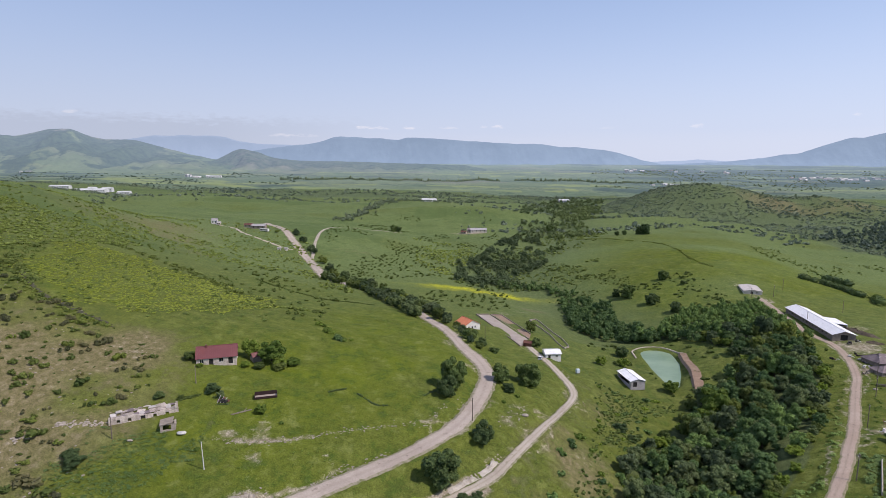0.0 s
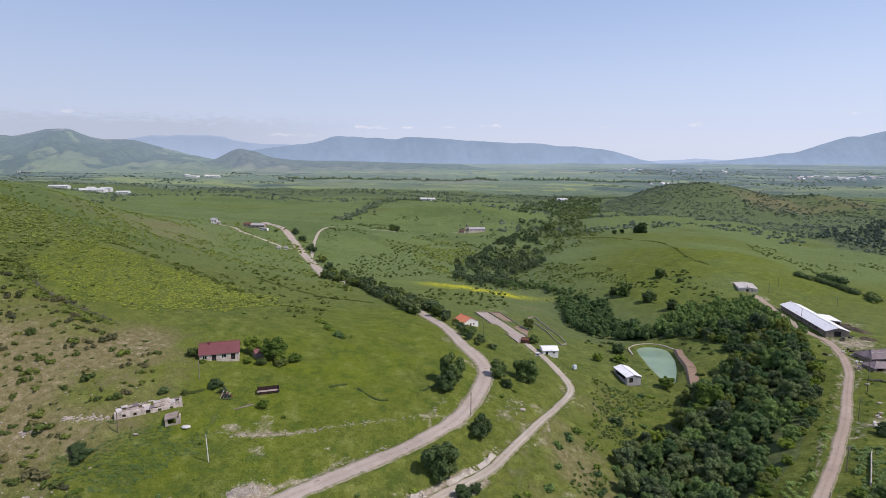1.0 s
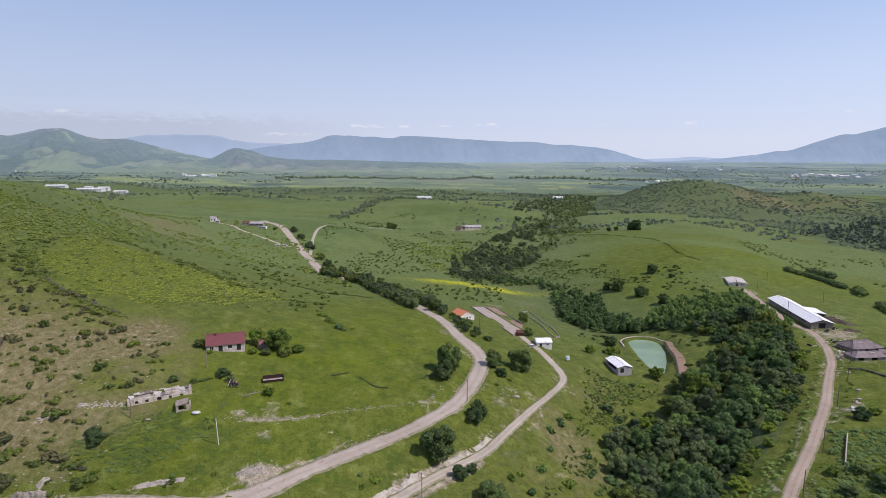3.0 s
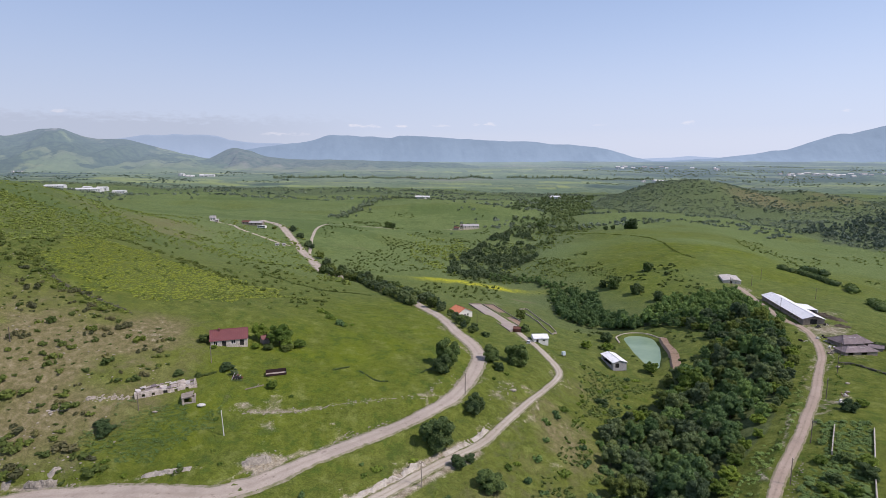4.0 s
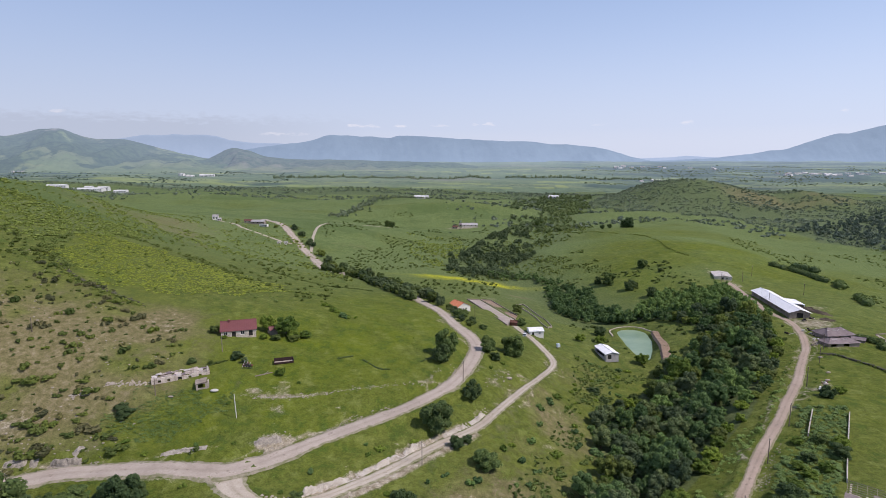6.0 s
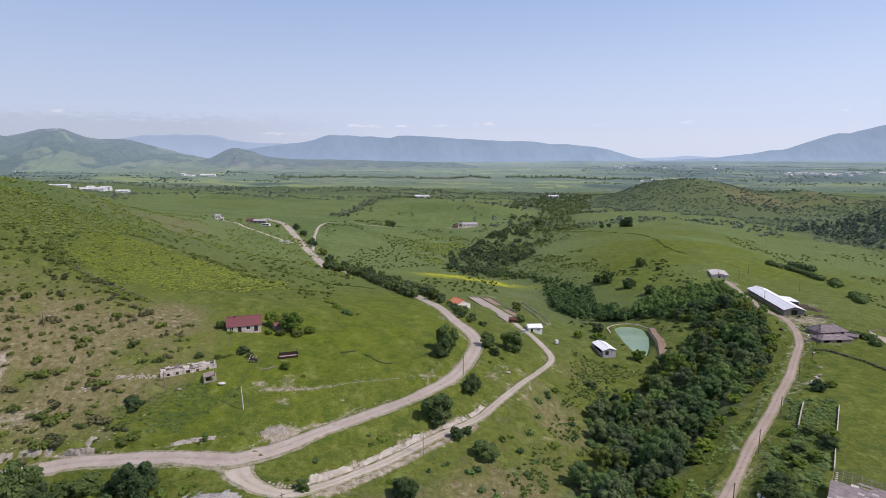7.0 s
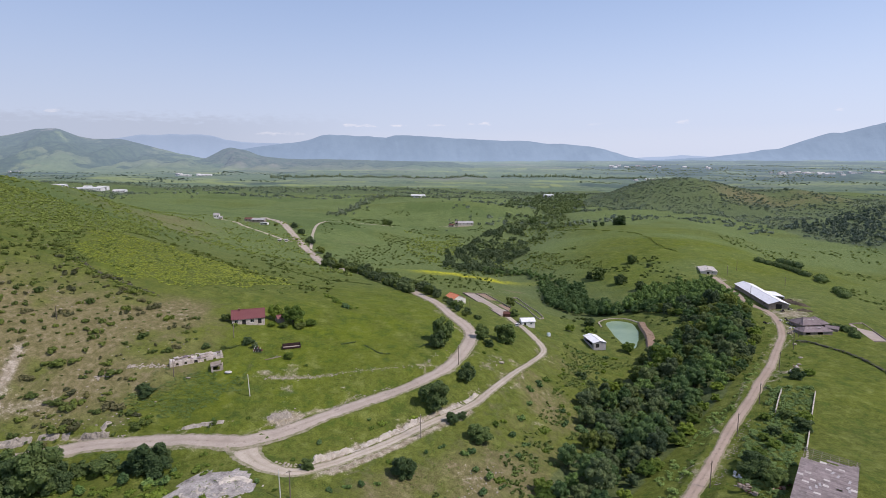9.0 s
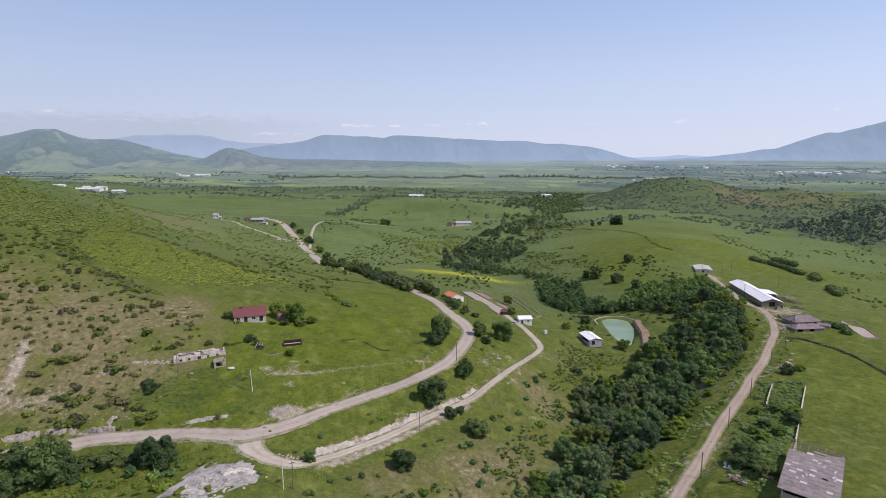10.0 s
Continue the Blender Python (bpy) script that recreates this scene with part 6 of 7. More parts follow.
def roof_side(length, run, z0, z1, side, over=0.4, seam=1.0, thick=0.1, rib=0.05):
    """One slope of a gable roof, with standing seams; side is -1 for the front, 1 for the back."""
    s = Shape()
    drop = (z1 - z0) / run * over
    a = length / 2 + over
    y0 = side * (run + over)
    n = max(2, int(2 * a / seam))
    line = [(-a, 0.0)]
    for k in range(1, n):
        x = -a + 2 * a * k / n
        line += [(x - 0.06, 0.0), (x - 0.04, rib), (x + 0.04, rib), (x + 0.06, 0.0)]
    line.append((a, 0.0))
    m = len(line)
    v = [(x, y, z + h) for y, z in ((y0, z0 - drop), (0.0, z1)) for x, h in line]
    v += [(-a, y0, z0 - drop - thick), (a, y0, z0 - drop - thick), (a, 0.0, z1 - thick), (-a, 0.0, z1 - thick)]
    f = [(k, k + 1, m + k + 1, m + k) for k in range(m - 1)]
    f += [(2 * m, 2 * m + 3, 2 * m + 2, 2 * m + 1), (0, m, 2 * m + 3, 2 * m), (m - 1, 2 * m + 1, 2 * m + 2, 2 * m - 1)]
    f += [tuple(range(m))[::-1] + (2 * m, 2 * m + 1), tuple(range(m, 2 * m)) + (2 * m + 2, 2 * m + 3)]
    return s.add(v, f)


def gable_wall(run, z0, z1, thick=0.3):
    s = Shape()
    v = [(x, y, z) for x in (-thick / 2, thick / 2) for y, z in ((-run, z0), (run, z0), (0, z1))]
    return s.add(v, [(0, 1, 2), (5, 4, 3), (0, 3, 4, 1), (1, 4, 5, 2), (2, 5, 3, 0)])


def house(name, x, y, turn, length, depth, walls, rise, roof_mat, wall_mat, label, category="house", front=(), back=(), left=(), right=(), chimney=None, over=0.4, seam=1.0, z=None, glazed=True, group=""):
    top = thing(name, x, y, turn, label, category, group, z)
    half = depth / 2
    for holes, yy, xx, rot, ln in ((front, -half + 0.2, 0, 0, length), (back, half - 0.2, 0, 180, length), (left, 0, -length / 2 + 0.2, -90, depth - 0.8), (right, 0, length / 2 - 0.2, 90, depth - 0.8)):
        w = part("wall", wall_shape(ln, walls, 0.4, holes), wall_mat, top)
        w.matrix_basis = pose(xx, yy, 0, 0, 0, rot)
        for h in holes:
            if h[2] <= 0.05:
                # panel in the opening, the unlit room painted as its near-black colour
                part("door", Shape().box(h[0], h[1], 0.05, 0.12, -0.2, h[3]), M_DARK, w)
            elif glazed:
                window(w, (h[0] + h[1]) / 2, -0.05, h[2], h[1] - h[0], h[3] - h[2])
    part("floor", Shape().box(-length / 2 + 0.4, length / 2 - 0.4, -half + 0.4, half - 0.4, -0.3, 0.02), M_DARK, top)
    for sx in (-1, 1):
        g = part("gable", gable_wall(half, walls, walls + rise), wall_mat, top)
        g.location = (sx * (length / 2 - 0.2), 0, 0)
    for side in (-1, 1):
        part("roof_slope", roof_side(length, half, walls, walls + rise + 0.1, side, over, seam), roof_mat, top)
    part("ridge_cap", Shape().beam((-length / 2 - over, 0, walls + rise + 0.14), (length / 2 + over, 0, walls + rise + 0.14), 0.24), roof_mat, top)
    if chimney:
        cx, cy, ch = chimney
        zc = walls + rise * (1 - abs(cy) / half)
        part("chimney", Shape().box(cx - 0.3, cx + 0.3, cy - 0.3, cy + 0.3, zc - 0.5, zc + ch).box(cx - 0.38, cx + 0.38, cy - 0.38, cy + 0.38, zc + ch, zc + ch + 0.15), M_REDROOF, top, "short brick chimney")
    return top


# red-roofed house
house("farmhouse", -81.8, 206.2, 17, 13.4, 8.6, 2.9, 2.8, M_REDROOF, M_OLDWALL, "plastered farmhouse with a faded red metal roof", "house", front=((-5.7, -4.3, 0.8, 2.3), (-2.6, -1.1, 0.0, 2.3), (0.7, 2.3, 0.8, 2.3), (3.9, 5.4, 0.0, 2.3)), right=((-1.2, 0.4, 0.9, 2.2),), chimney=(-3.6, -0.5, 0.9), z=19.0, seam=0.7)
shed = house("lean_shed", -68.8, 209.0, 40, 3.2, 2.6, 2.0, 1.0, M_REDROOF, M_WOOD, "small shed with a rusty red roof beside trees", "shed", glazed=False, over=0.2)

# ruin with a fallen earth roof
ruin = thing("ruined_house", -92.0, 172.6, 27, "long ruined stone house with crumbling walls and a fallen roof", "ruin", z=12.7)
HOLES = ((-7.4, -6.4, 0.6, 1.6), (-4.4, -3.5, 0.6, 1.6), (-1.0, 0.3, 0.0, 1.75), (2.4, 3.4, 0.6, 1.6), (5.8, 6.8, 0.5, 1.6))
for holes, yy, xx, rot, ln, high, seed in ((HOLES, -3.0, 0, 0, 19.0, 2.4, 1), ((), 5.4, 0, 0, 19.0, 2.5, 2), ((), 1.2, -9.2, 90, 7.8, 2.4, 3), ((), 1.2, 9.2, 90, 7.8, 2.7, 4), ((), 1.2, -2.4, 90, 7.8, 2.3, 5), ((), 1.2, 4.6, 90, 7.8, 2.3, 6)):
    w = part("wall", wall_shape(ln, high, 0.6, holes, 0.75 if yy < 0 else 1.0, seed), M_RUIN, ruin)
    w.matrix_basis = pose(xx, yy, 0, 0, 0, rot)
part("floor", Shape().box(-8.9, 8.9, -2.7, 5.1, -1.4, 0.15), M_DARKSTONE, ruin, "rubble floor overgrown with weeds")
rr = random.Random(4)
for k in range(12):
    for j in range(5):
        if (k, j) in ((4, 1), (5, 2), (6, 1), (6, 2), (7, 3), (7, 4), (8, 4), (8, 0), (11, 1), (1, 1), (2, 3), (10, 3)):
            continue
        w_, d_ = rr.uniform(0.75, 1.15), rr.uniform(0.8, 1.25)
        p = part("roof_slab", Shape().slab((-w_, -d_, 0.1 * rr.random()), (w_, -d_ * rr.uniform(0.7, 1), 0), (w_ * rr.uniform(0.6, 1), d_, 0.12 * rr.random()), (-w_, d_ * rr.uniform(0.7, 1), 0), 0.14), rr.choice((M_RUIN, M_STONE, M_PALEROOF, M_OLDROOF)), ruin, "broken slab of the fallen roof")
        p.matrix_basis = pose(-8.3 + 1.52 * k, -2.0 + 1.7 * j, 2.1 + 0.05 * j + rr.uniform(-0.25, 0.22), rr.uniform(-9, 9), rr.uniform(-9, 9), rr.uniform(-14, 14))
for k in range(7):
    x = rr.uniform(-8.0, 8.0)
    part("rafter", Shape().beam((x, -2.9, 1.85), (x + rr.uniform(-0.8, 0.8), 4.9, 2.15), 0.16), M_WOOD, ruin, "grey fallen rafter")
part("post", Shape().box(8.6, 8.95, -2.9, -2.55, -0.5, 3.7), M_PLASTER, ruin, "pale standing post")
# panel added in the open doorway, its colour darkened like shade
part("door", Shape().box(-0.95, 0.25, -2.95, -2.85, 0.0, 1.7), M_DARK, ruin, "dark panel standing for the unlit doorway")
hut = thing("stone_hut", -82.0, 166.8, 20, "collapsed stone hut with a half-fallen roof", "hut")
for holes, yy, xx, rot, ln, seed in ((((-1.4, 0.9, 0.0, 1.5),), -1.5, 0, 0, 4.2, 7), ((), 1.5, 0, 0, 4.2, 8), ((), 0, -1.9, 90, 2.5, 9), ((), 0, 1.9, 90, 2.5, 10)):
    w = part("wall", wall_shape(ln, 1.9, 0.45, holes, 0.6, seed), M_STONE, hut)
    w.matrix_basis = pose(xx, yy, 0, 0, 0, rot)
part("roof", Shape().slab((-2.3, -1.9, 1.6), (1.2, -1.9, 2.2), (1.6, 1.9, 2.6), (-2.3, 1.9, 2.0), 0.15), M_WOOD, hut)


def mound(name, x, y, turn, long_, wide, tall, mat, label, category, seed):
    """A low uneven heap that sinks into the ground round its rim."""
    r = np.linspace(0, 1, 11)
    a = np.linspace(0, 2 * np.pi, 36, endpoint=False)
    R, A = np.meshgrid(r, a, indexing="ij")
    U, V = long_ * R * np.cos(A), wide * R * np.sin(A)
    t = radians(turn)
    X, Y = x + U * math.cos(t) - V * math.sin(t), y + U * math.sin(t) + V * math.cos(t)
    Z = ground_height(X, Y) - 0.15 + tall * (1 - R**2) * (0.75 + 1.0 * fbm(X / 2.2 + seed, Y / 2.2, 4)) - 0.25 * R**4
    top = thing(name, x, y, 0, label, category)
    o = top.matrix_basis.translation
    i = np.arange(R.size).reshape(R.shape)
    j = np.roll(i, -1, axis=1)
    q = np.stack([i[:-1], i[1:], j[1:], j[:-1]], -1).reshape(-1, 4)
    part("mound", Shape().add(np.column_stack([X.ravel() - o.x, Y.ravel() - o.y, Z.ravel() - o.z]).tolist(), q[36:].tolist() + [tuple(36 + k for k in range(36))]), mat, top)
    return top


def boulder(name, x, y, size, mat, label, seed):
    v, f = stone_protos(900 + seed, 1)[0]
    me = mesh_from(name, v * size, f, [mat], None, False)
    bm = bmesh.new()
    bm.from_mesh(me)
    bmesh.ops.remove_doubles(bm, verts=bm.verts, dist=0.01)
    bm.to_mesh(me)
    bm.free()
    ob = new(name, me)
    ob.location = (x, y, spot(x, y) + 0.2 * size)
    return tagged(ob, label, "boulder")


boulder("boulder", -77.0, 164.2, 1.4, M_CONCRETE, "pale boulder in front of the stone hut", 1)
boulder("boulder", -90.5, 160.8, 0.9, M_STONE, "grey boulder among the nettles", 2)
boulder("boulder", 29.0, 199.0, 1.2, M_STONE, "pale boulder on the bank of the track", 3)

# rusty wagon body in the meadow
wagon = thing("wagon_body", -58.6, 186.2, 17, "rusty open wagon body lying in the meadow", "wagon")
part("floor_pan", Shape().box(-3.5, 3.5, -1.2, 1.2, 0.15, 0.35), M_YARD, wagon, "dusty pinkish floor of the wagon")
for a, b, c, d, e_ in ((-3.5, 3.5, -1.3, -1.2, 0.55), (-3.5, 3.5, 1.2, 1.3, 1.3), (-3.6, -3.5, -1.3, 1.3, 1.0), (3.5, 3.6, -1.3, 1.3, 1.0)):
    part("side_wall", Shape().box(a, b, c, d, 0.0, e_ * 1.25), M_DARKRUST, wagon)
for k in range(4):
    part("rib", Shape().box(-2.7 + 1.8 * k - 0.06, -2.7 + 1.8 * k + 0.06, -1.4, -1.3, 0.0, 0.6), M_DARKRUST, wagon)

# dark heap of machinery beside it
scrap = thing("scrap_heap", -71.0, 181.0, 10, "dark heap of rusting farm machinery", "scrap")
for k, (x, y, z, w) in enumerate(((0, 0, 0.5, 0.62), (-1.1, 0.4, 0.35, 0.5), (1.0, -0.2, 0.35, 0.45), (0.3, 0.7, 1.0, 0.4), (-0.5, -0.6, 0.9, 0.34), (1.7, 0.3, 0.3, 0.35))):
    b = part("crate_frame" if k else "engine_block", Shape().box(-w, w, -w * 0.7, w * 0.7, -w, w).box(-w * 0.5, w * 0.5, -w * 0.9, -w * 0.7, -w * 0.4, w * 0.6), M_RUST if k % 2 else M_TYRE, scrap)
    b.matrix_basis = pose(x, y, z, 9 * k, 14, 25 * k)
for k in range(3):
    part("rail", Shape().beam((-1.6 + k, -0.6, 0.1), (-0.6 + k, 0.7, 2.1 - 0.4 * k), 0.12), M_CONCRETE, scrap)
rail = thing("fallen_log", -63.5, 176.5, 30, "fallen grey log in the grass", "log")
part("stem", Shape().beam((-3.2, 0, 0.15), (3.2, 0.4, 0.3), 0.35), M_WOOD, rail)
part("branch", Shape().beam((0.6, 0.1, 0.25), (1.9, 1.0, 0.9), 0.15), M_WOOD, rail)


# poles
def pole(x, y, height, mat, label, arm=True, lean=(0, 0), turn=0, group="utility poles", twin=False):
    ob = thing("utility_pole", x, y, turn, label, "pole", group)
    ob.matrix_basis = ob.matrix_basis @ pose(0, 0, 0, lean[0], lean[1], 0)
    part("shaft", Shape().drum(0, 0, -1.0, height, 0.17, 0.11), mat, ob)
    if twin:
        part("stay", Shape().drum(0.42, 0, -1.0, height * 0.42, 0.15, 0.13), mat, ob)
    if arm:
        part("crossarm", Shape().box(-0.8, 0.8, -0.06, 0.06, height - 0.7, height - 0.55), M_POLE, ob)
        for k in (-0.7, 0.0, 0.7):
            part("insulator", Shape().drum(k, 0, height - 0.55 if k else height, height - 0.35 if k else height + 0.2, 0.05, 0.03, 6), M_WHITE, ob)
    return ob


pole(-65.0, 150.2, 8.0, M_CONCRETE, "pale concrete pole in the meadow", False, (0, -2.5))
pole(-82.8, 189.3, 6.4, M_WOOD, "wooden pole on a pale concrete stump", False)
pole(-95.6, 160.8, 6.5, M_POLE, "dark wooden pole below the ruined house", False)
pole(9.6, 185.4, 8.0, M_POLE, "dark wooden utility pole beside the main road", True, (0, 1), 60)
pole(-5.2, 138.8, 8.0, M_WOOD, "grey wooden utility pole beside the track", True, (0, 0), 40)
pole(-42.3, 100.4, 8.4, M_CONCRETE, "pale concrete pole beside the track", False, (0, -1))
pole(-39.8, 101.0, 8.4, M_POLE, "dark wooden utility pole beside the track", True, (0, 0), 30)
for x, y, ln in ((81.7, 115, 3), (105.9, 146, 2), (125.8, 168, 2), (155.4, 205, 1), (181.0, 236.0, 0)):
    pole(x, y, 8.6, M_POLE, "dark wooden utility pole beside the gravel road", True, (0, ln), 40)
for x, y in ((233, 408), (214, 338), (258, 372), (212, 398), (252, 430), (196, 256), (21, 288)):
    pole(x, y, 8.2, M_POLE, "dark wooden utility pole near the farm", True, (0, 0), 80)
pole(-150, 183, 5.5, M_POLE, "thin wooden post on the stony slope", False)

# orange-roofed cottage
house("cottage", 13.2, 314.5, -58, 9.6, 10.0, 3.0, 2.4, M_ORANGE, M_WHITE, "white cottage with an orange tiled roof", "house", right=((-2.6, -1.5, 0.9, 2.1), (-0.5, 0.5, 0.0, 2.1), (1.4, 2.6, 0.9, 2.1)), front=((-2, -0.8, 0.9, 2.1), (1, 2.2, 0.9, 2.1)), z=0.4, seam=0.5)
# concrete yards above the track
def yard(name, pts, mat, label, rim=None, lift=0.25):
    ob = thing(name, pts[0][0], pts[0][1], 0, label, "yard")
    z0 = ob.matrix_basis.translation.z
    q = [Vector((x - pts[0][0], y - pts[0][1], spot(x, y) - z0 + lift)) for x, y in pts]
    part("slab", Shape().slab(*q, 1.2), mat, ob)
    for a, b in rim or ():
        c, d = q[a], q[b]
        s = (d - c).cross(Vector((0, 0, 1))).normalized() * 0.2
        w = Shape()
        up, dn = Vector((0, 0, 0.6)), Vector((0, 0, -0.9))
        w.add([c - s + dn, c + s + dn, c + s + up, c - s + up, d - s + dn, d + s + dn, d + s + up, d - s + up], [(0, 1, 2, 3), (7, 6, 5, 4), (0, 4, 5, 1), (1, 5, 6, 2), (2, 6, 7, 3), (3, 7, 4, 0)])
        part("low_wall", w, M_WOOD, ob)
    return ob


yard("concrete_yard", ((21, 365), (30, 377), (46, 312), (39.5, 294)), M_YARD, "cracked concrete farmyard with low walls", ((0, 3), (0, 1)))
yard("old_foundation", ((31.0, 376.8), (39, 383), (50.5, 331), (47, 314)), M_EARTH, "earth floor of a demolished building", ((1, 2), (0, 1), (0, 3)))
house("store_shed", 44.5, 300.5, -20, 4.2, 3.0, 2.0, 0.7, M_RUST, M_RUST, "small rusty store shed beside the yard", "shed", glazed=False, over=0.2)
house("metal_shed", 54.2, 285.2, 3, 7.6, 8.0, 2.7, 0.9, M_TIN, M_WHITE, "small shed with a white metal roof by the track", "shed", front=((-2.6, -1.4, 0.0, 2.0), (1.0, 2.2, 0.9, 1.9)), z=-6.0)
house("pond_shed", 91.0, 274.5, -82, 14.5, 7.2, 3.0, 0.9, M_TIN, M_GREYTIN, "long shed with a white metal roof near the pond", "shed", right=((-2.4, -0.4, 0.0, 2.4),), front=((-5.6, 5.2, 0.6, 2.2),), z=-15.0, seam=1.2, glazed=False)


def car(x, y, turn, mat, label):
    ob = thing("car", x, y, turn, label, "car")
    body = Shape().box(-2.1, 2.1, -0.85, 0.85, 0.35, 0.9)
    cab = [(-1.9, -0.8, 0.9), (1.0, -0.8, 0.9), (1.0, 0.8, 0.9), (-1.9, 0.8, 0.9), (-1.6, -0.68, 1.5), (0.4, -0.68, 1.5), (0.4, 0.68, 1.5), (-1.6, 0.68, 1.5)]
    part("body", body, mat, ob)
    part("cabin", Shape().add(cab, [(0, 1, 5, 4), (1, 2, 6, 5), (2, 3, 7, 6), (3, 0, 4, 7)]), M_GLASS, ob, "dark glazed cabin")
    part("roof_panel", Shape().box(-1.62, 0.42, -0.7, 0.7, 1.5, 1.56), mat, ob)
    for sx in (-1.3, 1.3):
        for sy in (-0.82, 0.82):
            w = part("wheel", Shape().drum(sx, 0.33, sy - 0.1, sy + 0.1, 0.33, 0.33, 12, "y"), M_TYRE, ob)
            part("rim", Shape().drum(sx, 0.33, sy - 0.11, sy + 0.11, 0.18, 0.18, 8, "y"), M_CONCRETE, w)
    return ob


car(47.6, 279.2, 70, M_CAR, "dusty white car parked by the shed")
tank = thing("water_tank", 63.4, 267.5, 15, "pale blue water tank on a frame", "tank")
part("vessel", Shape().box(-0.8, 0.8, -0.8, 0.8, 0.9, 2.6), M_PLASTIC, tank)
part("lid", Shape().drum(0, 0, 2.6, 2.75, 0.35, 0.3), M_PLASTIC, tank)
for a in (-0.7, 0.7):
    for b in (-0.7, 0.7):
        part("leg", Shape().box(a - 0.07, a + 0.07, b - 0.07, b + 0.07, -0.4, 0.9), M_POLE, tank)

# earth dam and rim of the pond
def wall_run(name, pts, width, height, mat, label, category, jag=0.25, seed=3, step=1.2, kind=""):
    """A long dry wall or bank that follows the ground: courses of uneven stones on one footing."""
    r = random.Random(seed)
    c = curve(pts, step)
    z = ground_height(c[:, 0], c[:, 1])
    top = thing(name, c[0, 0], c[0, 1], 0, label, category)
    if kind:
        tagged(top, kind=kind)
    o = Vector((c[0, 0], c[0, 1], top.matrix_basis.translation.z))
    s = Shape()
    for k in range(len(c) - 1):
        p, q = Vector((*c[k], z[k])) - o, Vector((*c[k + 1], z[k + 1])) - o
        d = (q - p)
        n = Vector((-d.y, d.x, 0)).normalized() * width / 2
        h0 = height * (1 - jag * r.random())
        v = [p - n, p + n, q + n, q - n]
        tp = [u * 1.0 + Vector((0, 0, h0 + r.uniform(-0.05, 0.05))) for u in (p - n * 0.7, p + n * 0.7, q + n * 0.7, q - n * 0.7)]
        lo = [u - Vector((0, 0, 0.6)) for u in v]
        s.add(lo + tp, [(3, 2, 1, 0), (4, 5, 6, 7), (0, 1, 5, 4), (1, 2, 6, 5), (2, 3, 7, 6), (3, 0, 4, 7)])
    part("stonework", s, mat, top)
    return top


wall_run("earth_dam", ((133.5, 317), (130, 300), (126, 283), (121, 266)), 6.0, 0.9, M_EARTH, "bare brown earth dam of the pond", "dam", 0.08)
wall_run("kerb_wall", ((107, 316), (109.5, 330), (119, 336.5), (129, 331), (134, 319)), 1.1, 0.4, M_TRACK, "pale concrete kerb wall round the pond", "wall", 0.1)
wall_run("dry_wall", ((190, 248), (197, 245), (203, 229), (203.5, 215), (200.5, 193), (196, 172)), 1.7, 1.0, M_DARKSTONE, "dark dry stone wall round the farm meadow", "wall", 0.4, 8)
wall_run("pen_wall", ((57, 381), (61, 358), (66, 318), (68, 317.5), (71, 325), (67, 355), (63.5, 388), (58, 383)), 0.4, 0.9, M_STONE, "low pale stone wall round the animal pen", "wall", 0.3, 19, 1.5)
wall_run("pen_wall", ((150.6, 172.4), (140, 157.6), (130, 143.6), (120, 129.5)), 0.45, 1.35, M_CHALK, "pale ruined stone wall of an old pen", "wall", 0.18, 9)
wall_run("pen_wall", ((138.8, 175.4), (133, 167.4), (127, 159)), 0.45, 1.4, M_CHALK, "pale leaning stone wall of an old pen", "wall", 0.15, 10)



def bank_line(pts, n, wide, protos, mat, label, category, seed, low, high, flat, name):
    """A low broken line of turf or stones across the land."""
    r = random.Random(seed)
    c = curve(pts, 0.7)
    got = []
    for _ in range(n):
        k = r.randrange(len(c))
        if value_noise(np.array([k * 0.09]), np.array([seed * 3.7]))[0] > -0.28:
            got.append((c[k, 0] + r.gauss(0, wide), c[k, 1] + r.gauss(0, wide)))
    return stuff(name, got, protos, mat, label, category, seed, low, high, flat, 0.05)


tiny = shrub_protos(720, 20, 0.34, 4, 0.7)
bank_line(((-84, 180), (-79, 182.5), (-74, 183)), 110, 0.3, tiny, M_SHRUB, "dark overgrown bank beside the ruin", "bank", 9, 0.3, 0.7, 0.6, "turf_bank")
bank_line(((-72, 179.6), (-67.6, 180.6), (-59.4, 183.4), (-47.8, 188.6), (-40.5, 192.6), (-33.9, 196.2)), 330, 0.12, tiny, M_ROADLEAF, "low dark turf bank across the meadow", "bank", 10, 0.28, 0.5, 0.6, "turf_bank")
bank_line(((-29, 193.5), (-26, 191), (-20, 188), (-9, 195), (-1, 206)), 200, 0.12, tiny, M_ROADLEAF, "low dark turf bank across the meadow", "bank", 6, 0.28, 0.5, 0.6, "turf_bank")
bank_line(((180, 792), (218, 718), (243, 637), (224, 528), (227, 492)), 420, 0.4, tiny, M_SHRUB, "dark overgrown bank across the hill meadow", "bank", 7, 0.5, 1.2, 0.6, "turf_bank")
bank_line(((-120, 372), (-76, 349), (-56, 346), (-40, 352)), 220, 0.3, tiny, M_SHRUB, "dark overgrown bank above the meadow", "bank", 17, 0.35, 0.9, 0.6, "turf_bank")
bank_line(((-191, 261), (-169, 238.5), (-151, 228), (-126, 219)), 420, 0.55, stones, M_DARKSTONE, "dark dry stone wall down the slope", "wall", 5, 0.3, 0.75, 0.9, "dry_wall")
bank_line(((-191, 259), (-169, 236.5), (-151, 226), (-126, 217)), 120, 0.8, tiny, M_SHRUB, "brambles along the dry stone wall", "brambles", 8, 0.4, 1.0, 0.7, "bramble")
